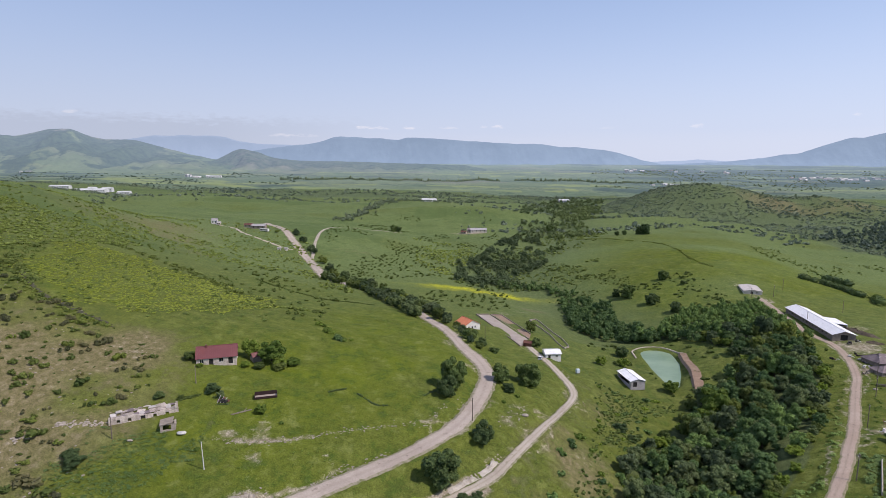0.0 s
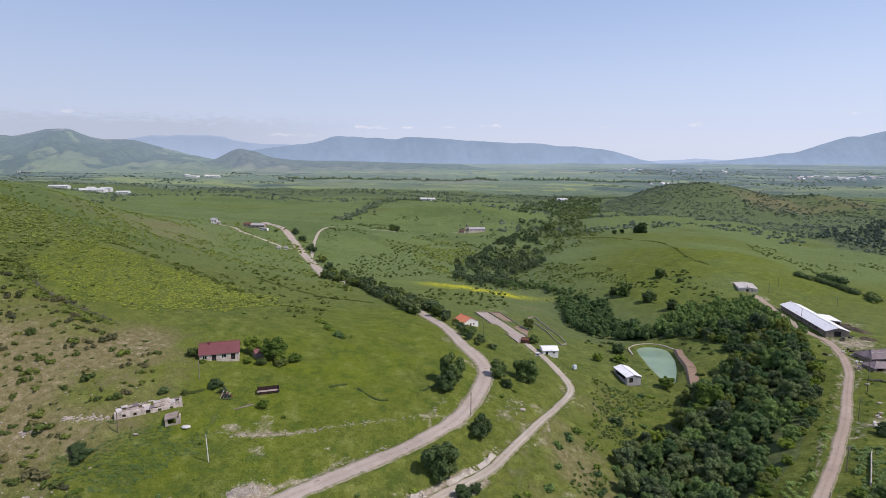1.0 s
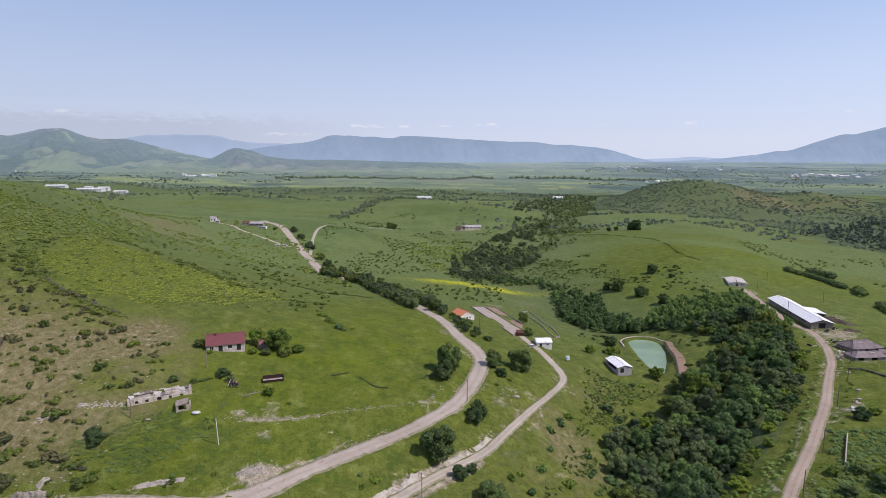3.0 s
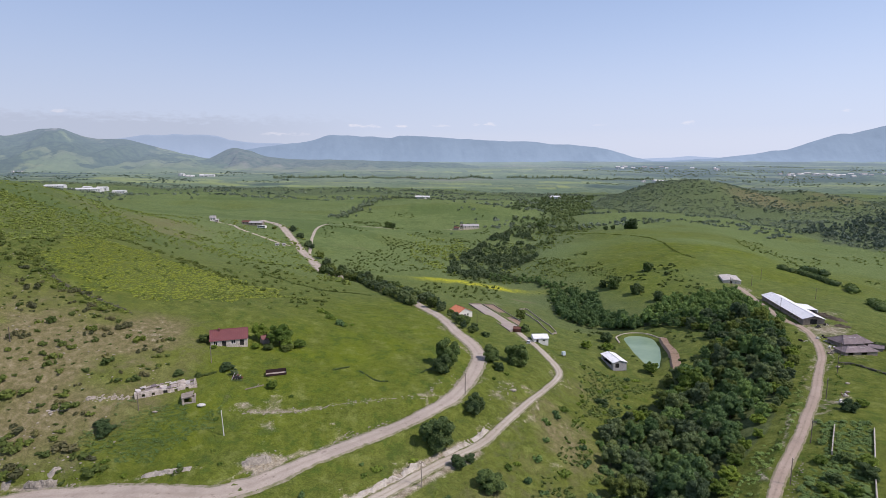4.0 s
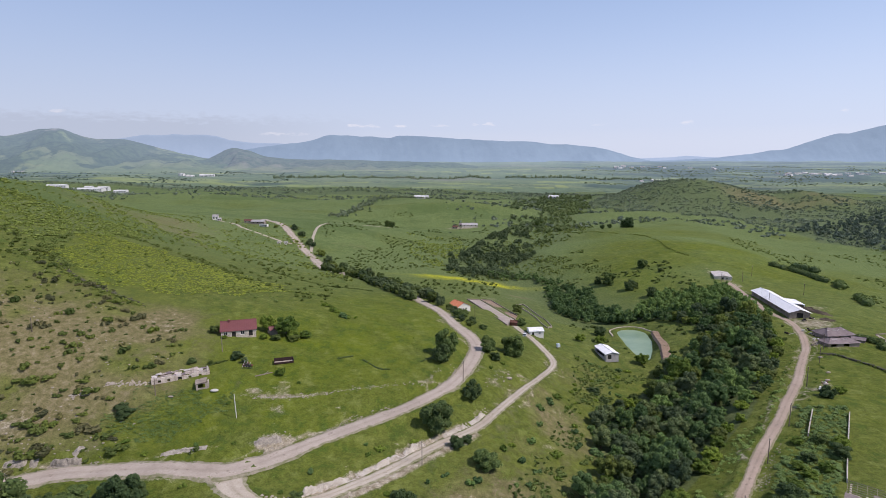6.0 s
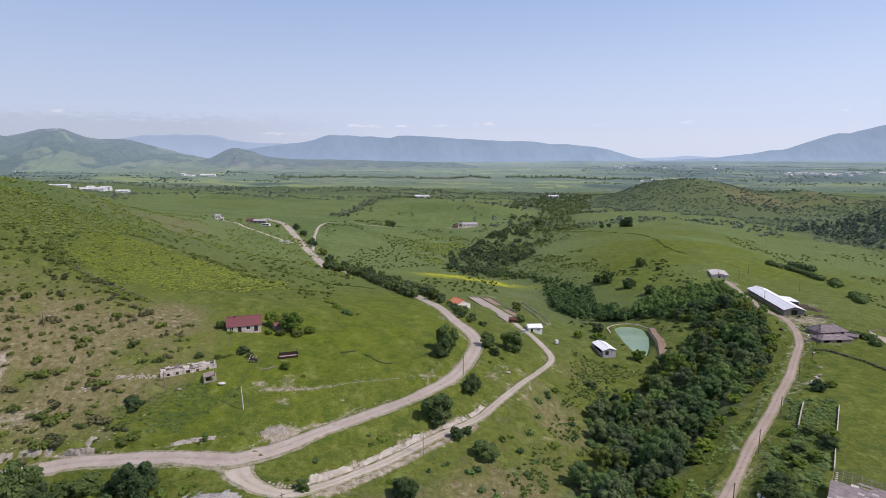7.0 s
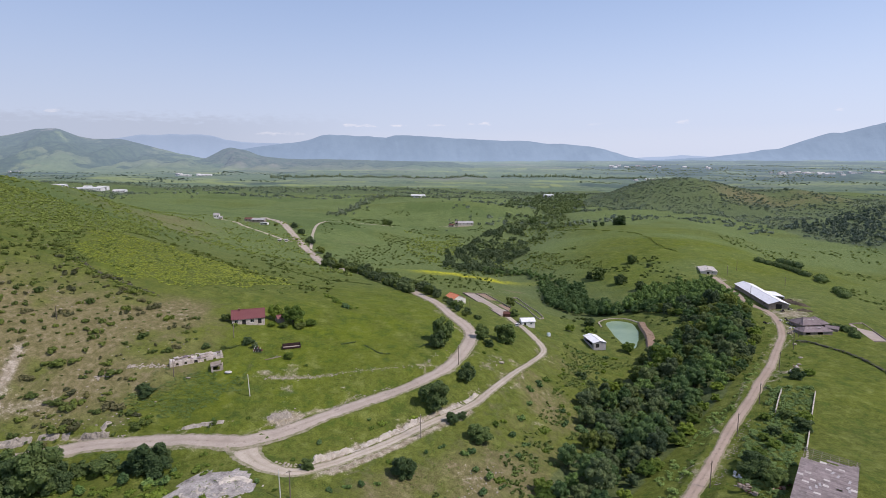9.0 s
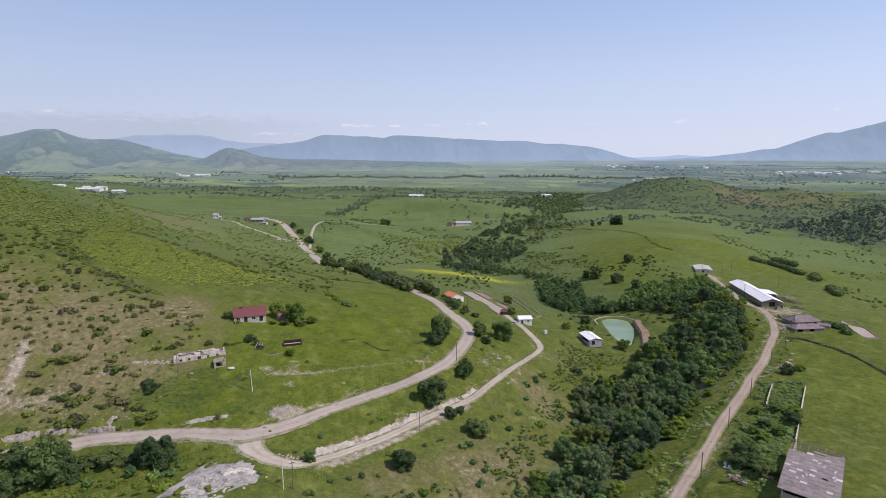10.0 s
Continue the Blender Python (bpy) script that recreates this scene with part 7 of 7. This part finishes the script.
bank_line(((-122, 158), (-112, 164), (-101, 166)), 150, 0.6, stones, M_STONE, "tumbled stones of a wall beside the ruin", "wall", 11, 0.25, 0.7, 0.8, "tumbled_wall")
bank_line(((190, 248), (197, 245), (203, 229), (203.5, 215), (200.5, 193), (196, 172)), 200, 0.6, tiny, M_SHRUB, "brambles along the farm wall", "brambles", 12, 0.4, 0.9, 0.8, "bramble")
bank_line(((-67, 163), (-56, 163), (-46, 166), (-36, 170), (-25, 174), (-14, 178), (-5, 182)), 420, 0.35, stones, M_STONE, "low line of pale field stones across the meadow", "stones", 34, 0.08, 0.27, 0.6, "field_stones")
gr = lines["gravel_road"]
bank_line([(x + 3.4, y - 2.4) for x, y, _z in gr if 110 < y < 160][::6], 200, 0.7, stones, M_ROCK, "brown rubble along the shoulder of the gravel road", "rubble", 33, 0.12, 0.45, 0.6, "rubble")
off = lines["farm_track"]
dd = np.gradient(off[:, :2], axis=0)
dd /= np.hypot(*dd.T)[:, None]


def crag(name, pts, reach, height, mat, label, category, seed, level=0.4, step=0.4):
    """A low broken rock face along a line, rising to the left of it and sinking back into the turf."""
    c = curve(pts, step)
    d = np.gradient(c, axis=0)
    d /= np.hypot(*d.T)[:, None] + 1e-9
    n = np.column_stack([-d[:, 1], d[:, 0]])
    across = np.array((-0.35, 0.0, 0.12, 0.22, 0.34, 0.46, 0.62, 0.8, 1.0))
    rise = np.array((-0.5, 0.02, 0.40, 0.62, 0.92, 1.0, 0.80, 0.35, -0.2))
    along = np.arange(len(c)) * step
    tall = np.clip(level + 1.5 * fbm(along / 5.0 + seed, along * 0 + seed, 3), 0.0, 1.0) * np.clip(np.minimum(np.arange(len(c)), np.arange(len(c))[::-1]) / 4, 0, 1)
    A, K = np.meshgrid(across, along)
    jut = 0.35 * fbm(K / 0.9 + seed * 3.3, A * 4 + seed, 3) * reach * (A > -0.2)
    X = c[:, :1] + n[:, :1] * (A * reach + jut)
    Y = c[:, 1:] + n[:, 1:] * (A * reach + jut)
    ledge = 1 + 0.9 * fbm(K / 1.3 + seed, A * 5 + 3.0 + seed, 3)
    Z = ground_height(X, Y) + height * (rise[None] * tall[:, None] * ledge) - 0.12 * (tall[:, None] < 0.08)
    top = thing(name, c[0, 0], c[0, 1], 0, label, category)
    o = top.matrix_basis.translation
    i = np.arange(X.size).reshape(X.shape)
    q = np.stack([i[:-1, :-1], i[:-1, 1:], i[1:, 1:], i[1:, :-1]], -1).reshape(-1, 4)
    face = Shape()
    face.add(np.column_stack([X.ravel() - o.x, Y.ravel() - o.y, Z.ravel() - o.z]).tolist(), q.tolist())
    part("rock_face", face, mat, top)
    return top


bank = [(x - d[1] * 3.0, y + d[0] * 3.0) for (x, y, _z), d in zip(off, dd) if -37 < x < 2 and 104 < y < 150][::6]
crag("rock_bank", bank, 1.6, 1.35, M_CHALK, "pale cut rock bank above the dirt track", "bank", 31, 0.85)
bank = [(x - d[1] * 2.6, y + d[0] * 2.6) for (x, y, _z), d in zip(off, dd) if 3 < x < 22 and 140 < y < 175][::5]
crag("rock_bank", bank, 1.5, 1.0, M_CHALK, "pale crumbling bank along the dirt track", "bank", 37, 0.72)
for k, (pts, reach, tall) in enumerate(((((-139, 127.5), (-133, 129.5), (-127, 132), (-121, 133)), 2.6, 1.5), (((-121, 132.6), (-116, 133.6), (-111, 133.2), (-106, 134)), 2.6, 1.4), (((-109, 136), (-107, 138.5), (-105.5, 141)), 2.2, 1.0), (((-83, 134.4), (-76, 135), (-69, 135.6)), 1.6, 0.7), (((-56, 138), (-51, 140.5), (-46, 144)), 2.2, 1.1), (((10, 104), (15, 107), (20, 108)), 2.4, 1.0), (((22, 109.5), (27, 112)), 2.0, 1.0), (((-71.5, 97.8), (-67.5, 98.8), (-63.5, 96.8)), 2.0, 1.0), (((-60.5, 104.8), (-55.5, 106.3), (-51.5, 104.8)), 2.4, 1.3)) ):
    crag("rock_outcrop", pts, reach * 0.85, tall * 1.1, M_CHALK if k > 6 else M_LEDGE, "pale weathered rock ledge breaking through the turf", "rock", 50 + k, 0.55)

# the long barn
barn = house("cow_barn", 219.8, 337.0, 81.0, 61, 11.4, 3.4, 1.7, M_TIN, M_WOOD, "long cow barn with a white metal roof", "barn", back=tuple((-26 + 4 * k, -24.4 + 4 * k, 1.0, 2.3) for k in range(13)), left=((-1.8, 1.8, 0.0, 3.0),), seam=1.6, z=-4.6, over=0.7, glazed=False)
lean = part("lean_to", Shape().slab((-8, -12.5, 2.9), (7, -12.5, 2.9), (7, -5.0, 3.7), (-8, -5.0, 3.7), 0.15).box(-7.7, 6.7, -12.2, -12.0, -1.0, 2.75), M_TIN, barn)
part("plank_gable", Shape().box(-30.9, -30.65, -5.2, 5.2, 3.3, 3.6), M_WOOD, barn)
house("stable", 224.0, 423.0, 73, 21, 12, 2.6, 0.8, M_PALEROOF, M_PLASTER, "low stable with a grey slate roof", "stable", left=((-1.5, 0.2, 0.0, 2.0), (2, 3, 0.9, 1.8)), front=((-6, -5, 0.9, 1.8), (2, 3, 0.9, 1.8)), z=-3.2, seam=1.2, glazed=False)
def hip_house(name, x, y, turn, length, depth, walls, rise, ridge_len, roof_mat, wall_mat, label, category, sag=0.25, doors=(), z=None):
    """A low house under a sagging hipped roof: four slopes of overlapping sheets, with broken eaves."""
    top = thing(name, x, y, turn, label, category, "", z)
    hx, hy = length / 2, depth / 2
    for holes, yy, xx, rot, ln in ((doors, -hy + 0.2, 0, 0, length), ((), hy - 0.2, 0, 180, length), ((), 0, -hx + 0.2, -90, depth - 0.8), ((), 0, hx - 0.2, 90, depth - 0.8)):
        w = part("wall", wall_shape(ln, walls, 0.4, holes), wall_mat, top)
        w.matrix_basis = pose(xx, yy, 0, 0, 0, rot)
    part("floor", Shape().box(-hx + 0.4, hx - 0.4, -hy + 0.4, hy - 0.4, -0.3, 0.02), M_DARK, top)
    o, r, t = 0.6, ridge_len / 2, walls + rise
    rr = random.Random(name)
    for a, b, c, d in (((-hx - o, -hy - o), (hx + o, -hy - o), (r, 0), (-r, 0)), ((hx + o, hy + o), (-hx - o, hy + o), (-r, 0), (r, 0)), ((hx + o, -hy - o), (hx + o, hy + o), (r, 0.01), (r, -0.01)), ((-hx - o, hy + o), (-hx - o, -hy - o), (-r, -0.01), (-r, 0.01))):
        s = Shape()
        n = max(4, int(math.dist(a, b) / 1.3))
        for k in range(n):
            for m in range(3):
                u0, u1, v0, v1 = k / n, (k + 1) / n + 0.01, m / 3, (m + 1) / 3 + 0.03
                at = lambda u, v: Vector((a[0] + (b[0] - a[0]) * u + ((d[0] + (c[0] - d[0]) * u) - (a[0] + (b[0] - a[0]) * u)) * v, a[1] + (b[1] - a[1]) * u + ((d[1] + (c[1] - d[1]) * u) - (a[1] + (b[1] - a[1]) * u)) * v, walls - 0.1 + (rise + 0.1) * min(v, 1) - sag * math.sin(math.pi * u) * (0.4 + 0.6 * v)))
                up = Vector((0, 0, 0.06 + 0.03 * (k % 2) + rr.uniform(0, 0.07)))
                s.slab(at(u0, v0) + up, at(u1, v0) + up, at(u1, v1) + up, at(u0, v1) + up, 0.05)
        part("roof_slope", s, roof_mat, top)
    for k in range(4):
        p = part("loose_board", Shape().box(-1.1, 1.1, -0.12, 0.12, 0, 0.06), M_GREYTIN, top, "pale loose board on the roof")
        p.matrix_basis = pose(rr.uniform(-hx * 0.7, hx * 0.7), -hy * 0.45, walls + rise * 0.62 + 0.2, -math.degrees(math.atan2(rise, hy)) * -1, 0, rr.uniform(-40, 40))
    return top


hip_house("farm_house", 213.5, 275.0, 8, 16, 10.5, 2.6, 3.0, 8.0, M_OLDROOF, M_WOOD, "old farmhouse with a sagging hipped slate roof", "house", 0.45, ((-5, -4, 0.9, 1.9), (-1, 0, 0.0, 2.0), (4, 5, 0.9, 1.9)), -6.6)
hip_house("cart_shed", 208.5, 263.0, 4, 17, 7.5, 2.0, 2.0, 9.0, M_OLDROOF, M_WOOD, "low cart shed with a sagging hipped slate roof", "shed", 0.4, ((-7, -4, 0.0, 1.7), (0, 3, 0.0, 1.7)), -6.9)
house("plank_shed", 222.5, 268.0, -38, 6, 4, 1.9, 0.9, M_OLDROOF, M_WOOD, "leaning plank shed beside the old farmhouse", "shed", z=-7.2, seam=1.0, glazed=False)
yard("stone_pen", ((240, 279), (251.5, 284), (244, 254), (235, 252)), M_YARD, "grey stone-walled pen behind the farm", ((0, 1), (1, 2), (2, 3)), 0.15)

# weathered slate building beside the old pen
slate = thing("slate_barn", 107.6, 101.3, 52.5, "old barn with a weathered slate roof and bare rafters", "barn", z=-4.4)
LOW, HIGH, HALF = 4.6, 5.6, 6.6
for yy, xx, rot, ln, ht in ((-HALF + 0.4, 0, 0, 33, LOW - 0.3), (HALF - 0.4, 0, 180, 33, HIGH - 0.3), (0, -16.2, 90, 12.6, LOW - 0.1), (0, 12.0, 90, 12.6, LOW - 0.1)):
    w = part("wall", wall_shape(ln, ht, 0.5, ((-3, -2, 0.9, 2.0), (3, 4, 0.9, 2.0)) if ln > 20 else (), 0.3, int(ln + yy)), M_STONE, slate)
    w.matrix_basis = pose(xx, yy, 0, 0, 0, rot)
level = lambda y: LOW + (HIGH - LOW) * (y + HALF) / (2 * HALF)
for k in range(27):
    x = -16.4 + 34.6 * k / 26
    part("rafter", Shape().beam((x, -HALF - 0.3, level(-HALF) - 0.25), (x, HALF + 0.3, level(HALF) - 0.25), 0.13), M_WOOD, slate)
for k in range(7):
    y = -HALF + 0.4 + k * 2.2
    part("purlin", Shape().beam((-16.6, y, level(y) - 0.12), (18.0, y, level(y) - 0.12), 0.09), M_WOOD, slate)
part("floor", Shape().box(-15.9, 15.9, -HALF + 0.8, HALF - 0.8, -1.4, 0.1), M_DARK, slate)
sheet_mesh = None
pitch = math.atan2(HIGH - LOW, 2 * HALF)
for i in range(29):
    for j in range(9):
        x, y = -16.2 + 1.15 * i, -HALF + 0.75 + 1.55 * j
        if x > 11.6 + 1.3 * ((i * 5 + j * 3) % 3 - 1) + 0.55 * (4 - j) or rnd.random() < 0.008:
            continue
        if sheet_mesh is None:
            ob = part("roof_sheet", Shape().box(-0.62, 0.62, -0.84, 0.84, 0.0, 0.05), M_SLATE, slate)
            sheet_mesh = ob.data
        elif rnd.random() < 0.06:
            ob = part("roof_sheet", Shape().box(-0.62, 0.62, -0.84, 0.84, 0.0, 0.05), M_PALEROOF, slate, "pale newer slate sheet")
        else:
            ob = new("roof_sheet", sheet_mesh)
            ob.parent = slate
        ob.matrix_basis = Matrix.Translation((x, y, level(y) + 0.03 + 0.035 * (i % 2) + 0.02 * (j % 2))) @ Matrix.Rotation(pitch + rnd.gauss(0, 0.02), 4, "X") @ Matrix.Rotation(rnd.gauss(0, 0.03), 4, "Z")
for k in range(8):
    p = part("loose_sheet", Shape().box(-0.9, 0.9, -0.3, 0.3, 0, 0.05), M_GREYTIN, slate, "pale loose slate sheet")
    y = rnd.uniform(-HALF + 0.6, HALF - 0.6)
    p.matrix_basis = Matrix.Translation((rnd.uniform(-8, 9), y, level(y) + 0.16)) @ Matrix.Rotation(pitch, 4, "X") @ Matrix.Rotation(rnd.uniform(-0.5, 0.5), 4, "Z")


# heaps along the gravel road
def heap_of(name, x, y, mats, label, category, n, seed, size=1.0):
    r = random.Random(seed)
    ob = thing(name, x, y, r.uniform(0, 90), label, category)
    for k in range(n):
        p = part("plank" if k % 3 else "crate", Shape().box(-r.uniform(0.5, 1.4) * size, r.uniform(0.5, 1.4) * size, -0.12 * size, 0.14 * size, -0.06, 0.1) if k % 3 else Shape().box(-0.5 * size, 0.5 * size, -0.4 * size, 0.4 * size, -0.3, 0.5 * size), mats[k % len(mats)], ob)
        p.matrix_basis = pose(r.gauss(0, 1.1 * size), r.gauss(0, 0.8 * size), 0.2 + 0.12 * k * size / 2, r.uniform(-14, 14), r.uniform(-14, 14), r.uniform(0, 180))
    return ob


heap_of("scrap_heap", 90.0, 116.0, (M_WHITE, M_PLASTIC, M_CONCRETE), "white scrap metal heaped beside the gravel road", "scrap", 8, 1, 0.8)
heap_of("timber_pile", 88.8, 107.2, (M_WOOD, M_STONE, M_RUST), "weathered boards piled beside the gravel road", "timber", 16, 2, 1.2)
heap_of("scrap_heap", 156.5, 198.5, (M_WHITE, M_CONCRETE, M_WOOD), "pale boards and sacks heaped beside the gravel road", "scrap", 9, 5, 0.9)
heap_of("scrap_heap", 165.5, 209.0, (M_WHITE, M_RUST), "white sheets and rusty scrap beside the gravel road", "scrap", 6, 6, 0.8)
heap_of("timber_pile", 97.5, 105.0, (M_RUST, M_EARTH), "rusty red boards lying in the grass", "timber", 9, 3, 1.1)
for k, (x, y) in enumerate(((207.7, 286), (204.7, 276), (203, 284), (221, 305), (196, 262), (201, 270), (193, 281), (212, 284), (206, 280))):
    heap_of("farm_clutter", x, y, ((M_DARK, M_RUST, M_WHITE), (M_WOOD, M_TYRE, M_STONE), (M_WHITE, M_CONCRETE))[k % 3], ("dark farm machinery and crates by the yard", "old tyres and boards by the farm road", "white sacks and boards by the farm road")[k % 3], "clutter", 7, 20 + k, 0.9)
for k, (x, y) in enumerate(((164.5, 206.5), (160, 201), (169, 212), (186, 243), (176, 222))):
    boulder("boulder", x, y, 1.0, M_STONE, "pale boulder lying in the farm meadow", 10 + k)
tractor = thing("trailer", 214.5, 301.5, 60, "small dark farm trailer in front of the barn", "trailer")
part("bed", Shape().box(-1.8, 1.8, -0.9, 0.9, 0.7, 0.85), M_WOOD, tractor)
part("load", Shape().box(-1.4, 1.2, -0.7, 0.7, 0.85, 1.5), M_DARK, tractor)
for sy in (-0.95, 0.95):
    part("wheel", Shape().drum(0.2, 0.4, sy - 0.12, sy + 0.12, 0.4, 0.4, 12, "y"), M_TYRE, tractor)


# hedge-like thickets beyond the farm
def hedge(pts, width, tall, label, seed):
    c = curve(pts, width * 0.55)
    z = ground_height(c[:, 0], c[:, 1])
    r = np.random.RandomState(seed)
    o = (c[0, 0], c[0, 1], z[0])
    lobes = [(x - o[0] + r.uniform(-1, 1), y - o[1] + r.uniform(-1, 1), h - o[2] + tall * 0.35, width * r.uniform(0.5, 0.65), width * r.uniform(0.5, 0.65), tall * r.uniform(0.5, 0.68)) for (x, y), h in zip(c, z)]
    v, q = foliage(seed, [(a, b, d + 60, e_, f_, g_) for a, b, d, e_, f_, g_ in lobes], 110 * len(lobes), 0.5)
    v[:, 2] -= 60
    ob = new("hedge", mesh_from("hedge", v, q, [M_ROADLEAF], None, False))
    ob.location = o
    return tagged(ob, label, "hedge", "thickets on the meadow")


hedge(((303, 491), (314, 481), (321, 463), (320, 443)), 7, 4.6, "long dark green thicket on the hill meadow", 61)
hedge(((333, 502), (343, 494)), 9, 6.5, "rounded dark thicket on the hill meadow", 62)
hedge(((327, 436), (322, 427), (315, 416)), 8, 5.5, "dark thicket on the slope behind the farm", 63)
hedge(((300, 374), (294, 364), (288, 351)), 8, 5.5, "rounded dark thicket behind the farm", 66)
mound("dung_heap", 233.5, 322, -70, 14, 4.0, 1.9, M_DUNG, "dark brown dung heap beside the barn", "heap", 4)
mound("dung_heap", 229, 303, -20, 5.5, 3.2, 1.1, M_DUNG, "low brown earth heap beside the barn", "heap", 9)
hedge(((226, 272), (231, 264), (229, 257)), 5, 3.2, "green bushes behind the farmhouse", 65)

# far buildings
def cottage(name, x, y, turn, length, depth, walls, rise, roof_mat, wall_mat, label, category, group):
    """A far house: walls, roof and a row of openings."""
    top = thing(name, x, y, turn, label, category, group)
    part("wall", Shape().box(-length / 2, length / 2, -depth / 2, depth / 2, -2.0, walls), wall_mat, top)
    for sx in (-1, 1):
        g = part("gable", gable_wall(depth / 2, walls, walls + rise), wall_mat, top)
        g.location = (sx * (length / 2 - 0.2), 0, 0)
    for side in (-1, 1):
        part("roof_slope", roof_side(length, depth / 2, walls, walls + rise + 0.1, side, 0.5, 4.0), roof_mat, top)
    for k in range(max(2, int(length / 5))):
        x0 = -length / 2 + length * (k + 0.5) / max(2, int(length / 5))
        part("window", Shape().box(x0 - 0.6, x0 + 0.6, -depth / 2 - 0.03, -depth / 2 + 0.1, walls * 0.35, walls * 0.75), M_DARK, top)
    return top


cottage("cottage", -267.0, 688, 8, 6.4, 5, 4.4, 2.2, M_GREYTIN, M_WHITE, "white two-roomed cottage on the far slope", "house", "far cottages")
cottage("cottage", -261.5, 686, 8, 3.6, 4, 2.6, 1.2, M_GREYTIN, M_PLASTER, "small white outbuilding on the far slope", "house", "far cottages")
cottage("cottage", -214, 684, -6, 16, 7, 3.4, 1.8, M_GREYTIN, M_WOOD, "low grey shed beside the far cottages", "shed", "far cottages")
cottage("cottage", -228, 690, -6, 9, 7, 3.0, 1.6, M_RUST, M_STONE, "rusty-roofed shed beside the far cottages", "shed", "far cottages")
bus = thing("bus", -203, 667, -28, "old white bus parked by the far track", "bus")
part("body", Shape().box(-6, 6, -1.25, 1.25, 0.5, 3.2), M_WHITE, bus)
part("window_band", Shape().box(-5.4, 5.4, -1.28, -1.2, 1.7, 2.6), M_GLASS, bus)
for sx in (-3.6, 3.4):
    part("wheel", Shape().drum(sx, 0.5, -1.3, 1.3, 0.5, 0.5, 12, "y"), M_TYRE, bus)
cottage("cottage", -166.5, 593, 20, 3.2, 2.6, 1.9, 0.6, M_GREYTIN, M_WHITE, "small white kiosk beside the far road", "kiosk", "far cottages")
cottage("cottage", -160.5, 597.5, 20, 2.8, 2.6, 2.2, 0.6, M_GREYTIN, M_WHITE, "small white kiosk beside the far road", "kiosk", "far cottages")
cottage("farmstead", 53, 890, 4, 24, 9, 3.4, 2.4, M_GREYTIN, M_PLASTER, "half-ruined farmstead with a grey roof", "house", "far farmsteads")
cottage("farmstead", 31, 884, -20, 8, 6, 2.6, 1.6, M_RUST, M_STONE, "small ruined farm shed", "shed", "far farmsteads")
cottage("farmstead", 42, 898, -8, 10, 6, 3.0, 1.6, M_SLATE, M_STONE, "small stone byre beside the farmstead", "shed", "far farmsteads")
for x, y, ln, dp, h in ((-815, 1372, 70, 22, 7), (-893, 1385, 44, 16, 6), (-738, 1372, 28, 16, 6), (-806, 1425, 24, 14, 9), (-846, 1432, 18, 12, 7)):
    cottage("factory_hall", x, y, 6, ln, dp, h * 0.85, 2.4, M_FARWHITE, M_FARWHITE, "long white factory hall on the far plain", "hall", "factory halls")
r = random.Random(77)
for cx, cy, n, sx, sy, label in ((-1020, 2520, 9, 70, 20, "far white village house"), (-2150, 2900, 16, 190, 110, "far village house on the hill foot"), (1900, 2960, 22, 170, 90, "far pale house of the valley town"), (1000, 2500, 12, 170, 50, "far pale house behind the hill"), (1350, 3500, 14, 330, 120, "far pale house in the valley"), (2350, 3050, 10, 200, 90, "far pale house of the valley town"), (330, 1590, 2, 20, 20, "far white shed among trees"), (-40, 1480, 2, 60, 20, "far ruined shed on the pasture")):
    for k in range(n):
        ln = r.uniform(12, 30)
        cottage("village_house", cx + r.uniform(-sx, sx), cy + r.uniform(-sy, sy), r.uniform(-30, 30), ln, ln * 0.5, r.uniform(4, 7), 3.0, r.choice((M_FARWHITE, M_FARWHITE, M_GREYTIN, M_GREYTIN)), M_FARWHITE, label, "house", "far village")
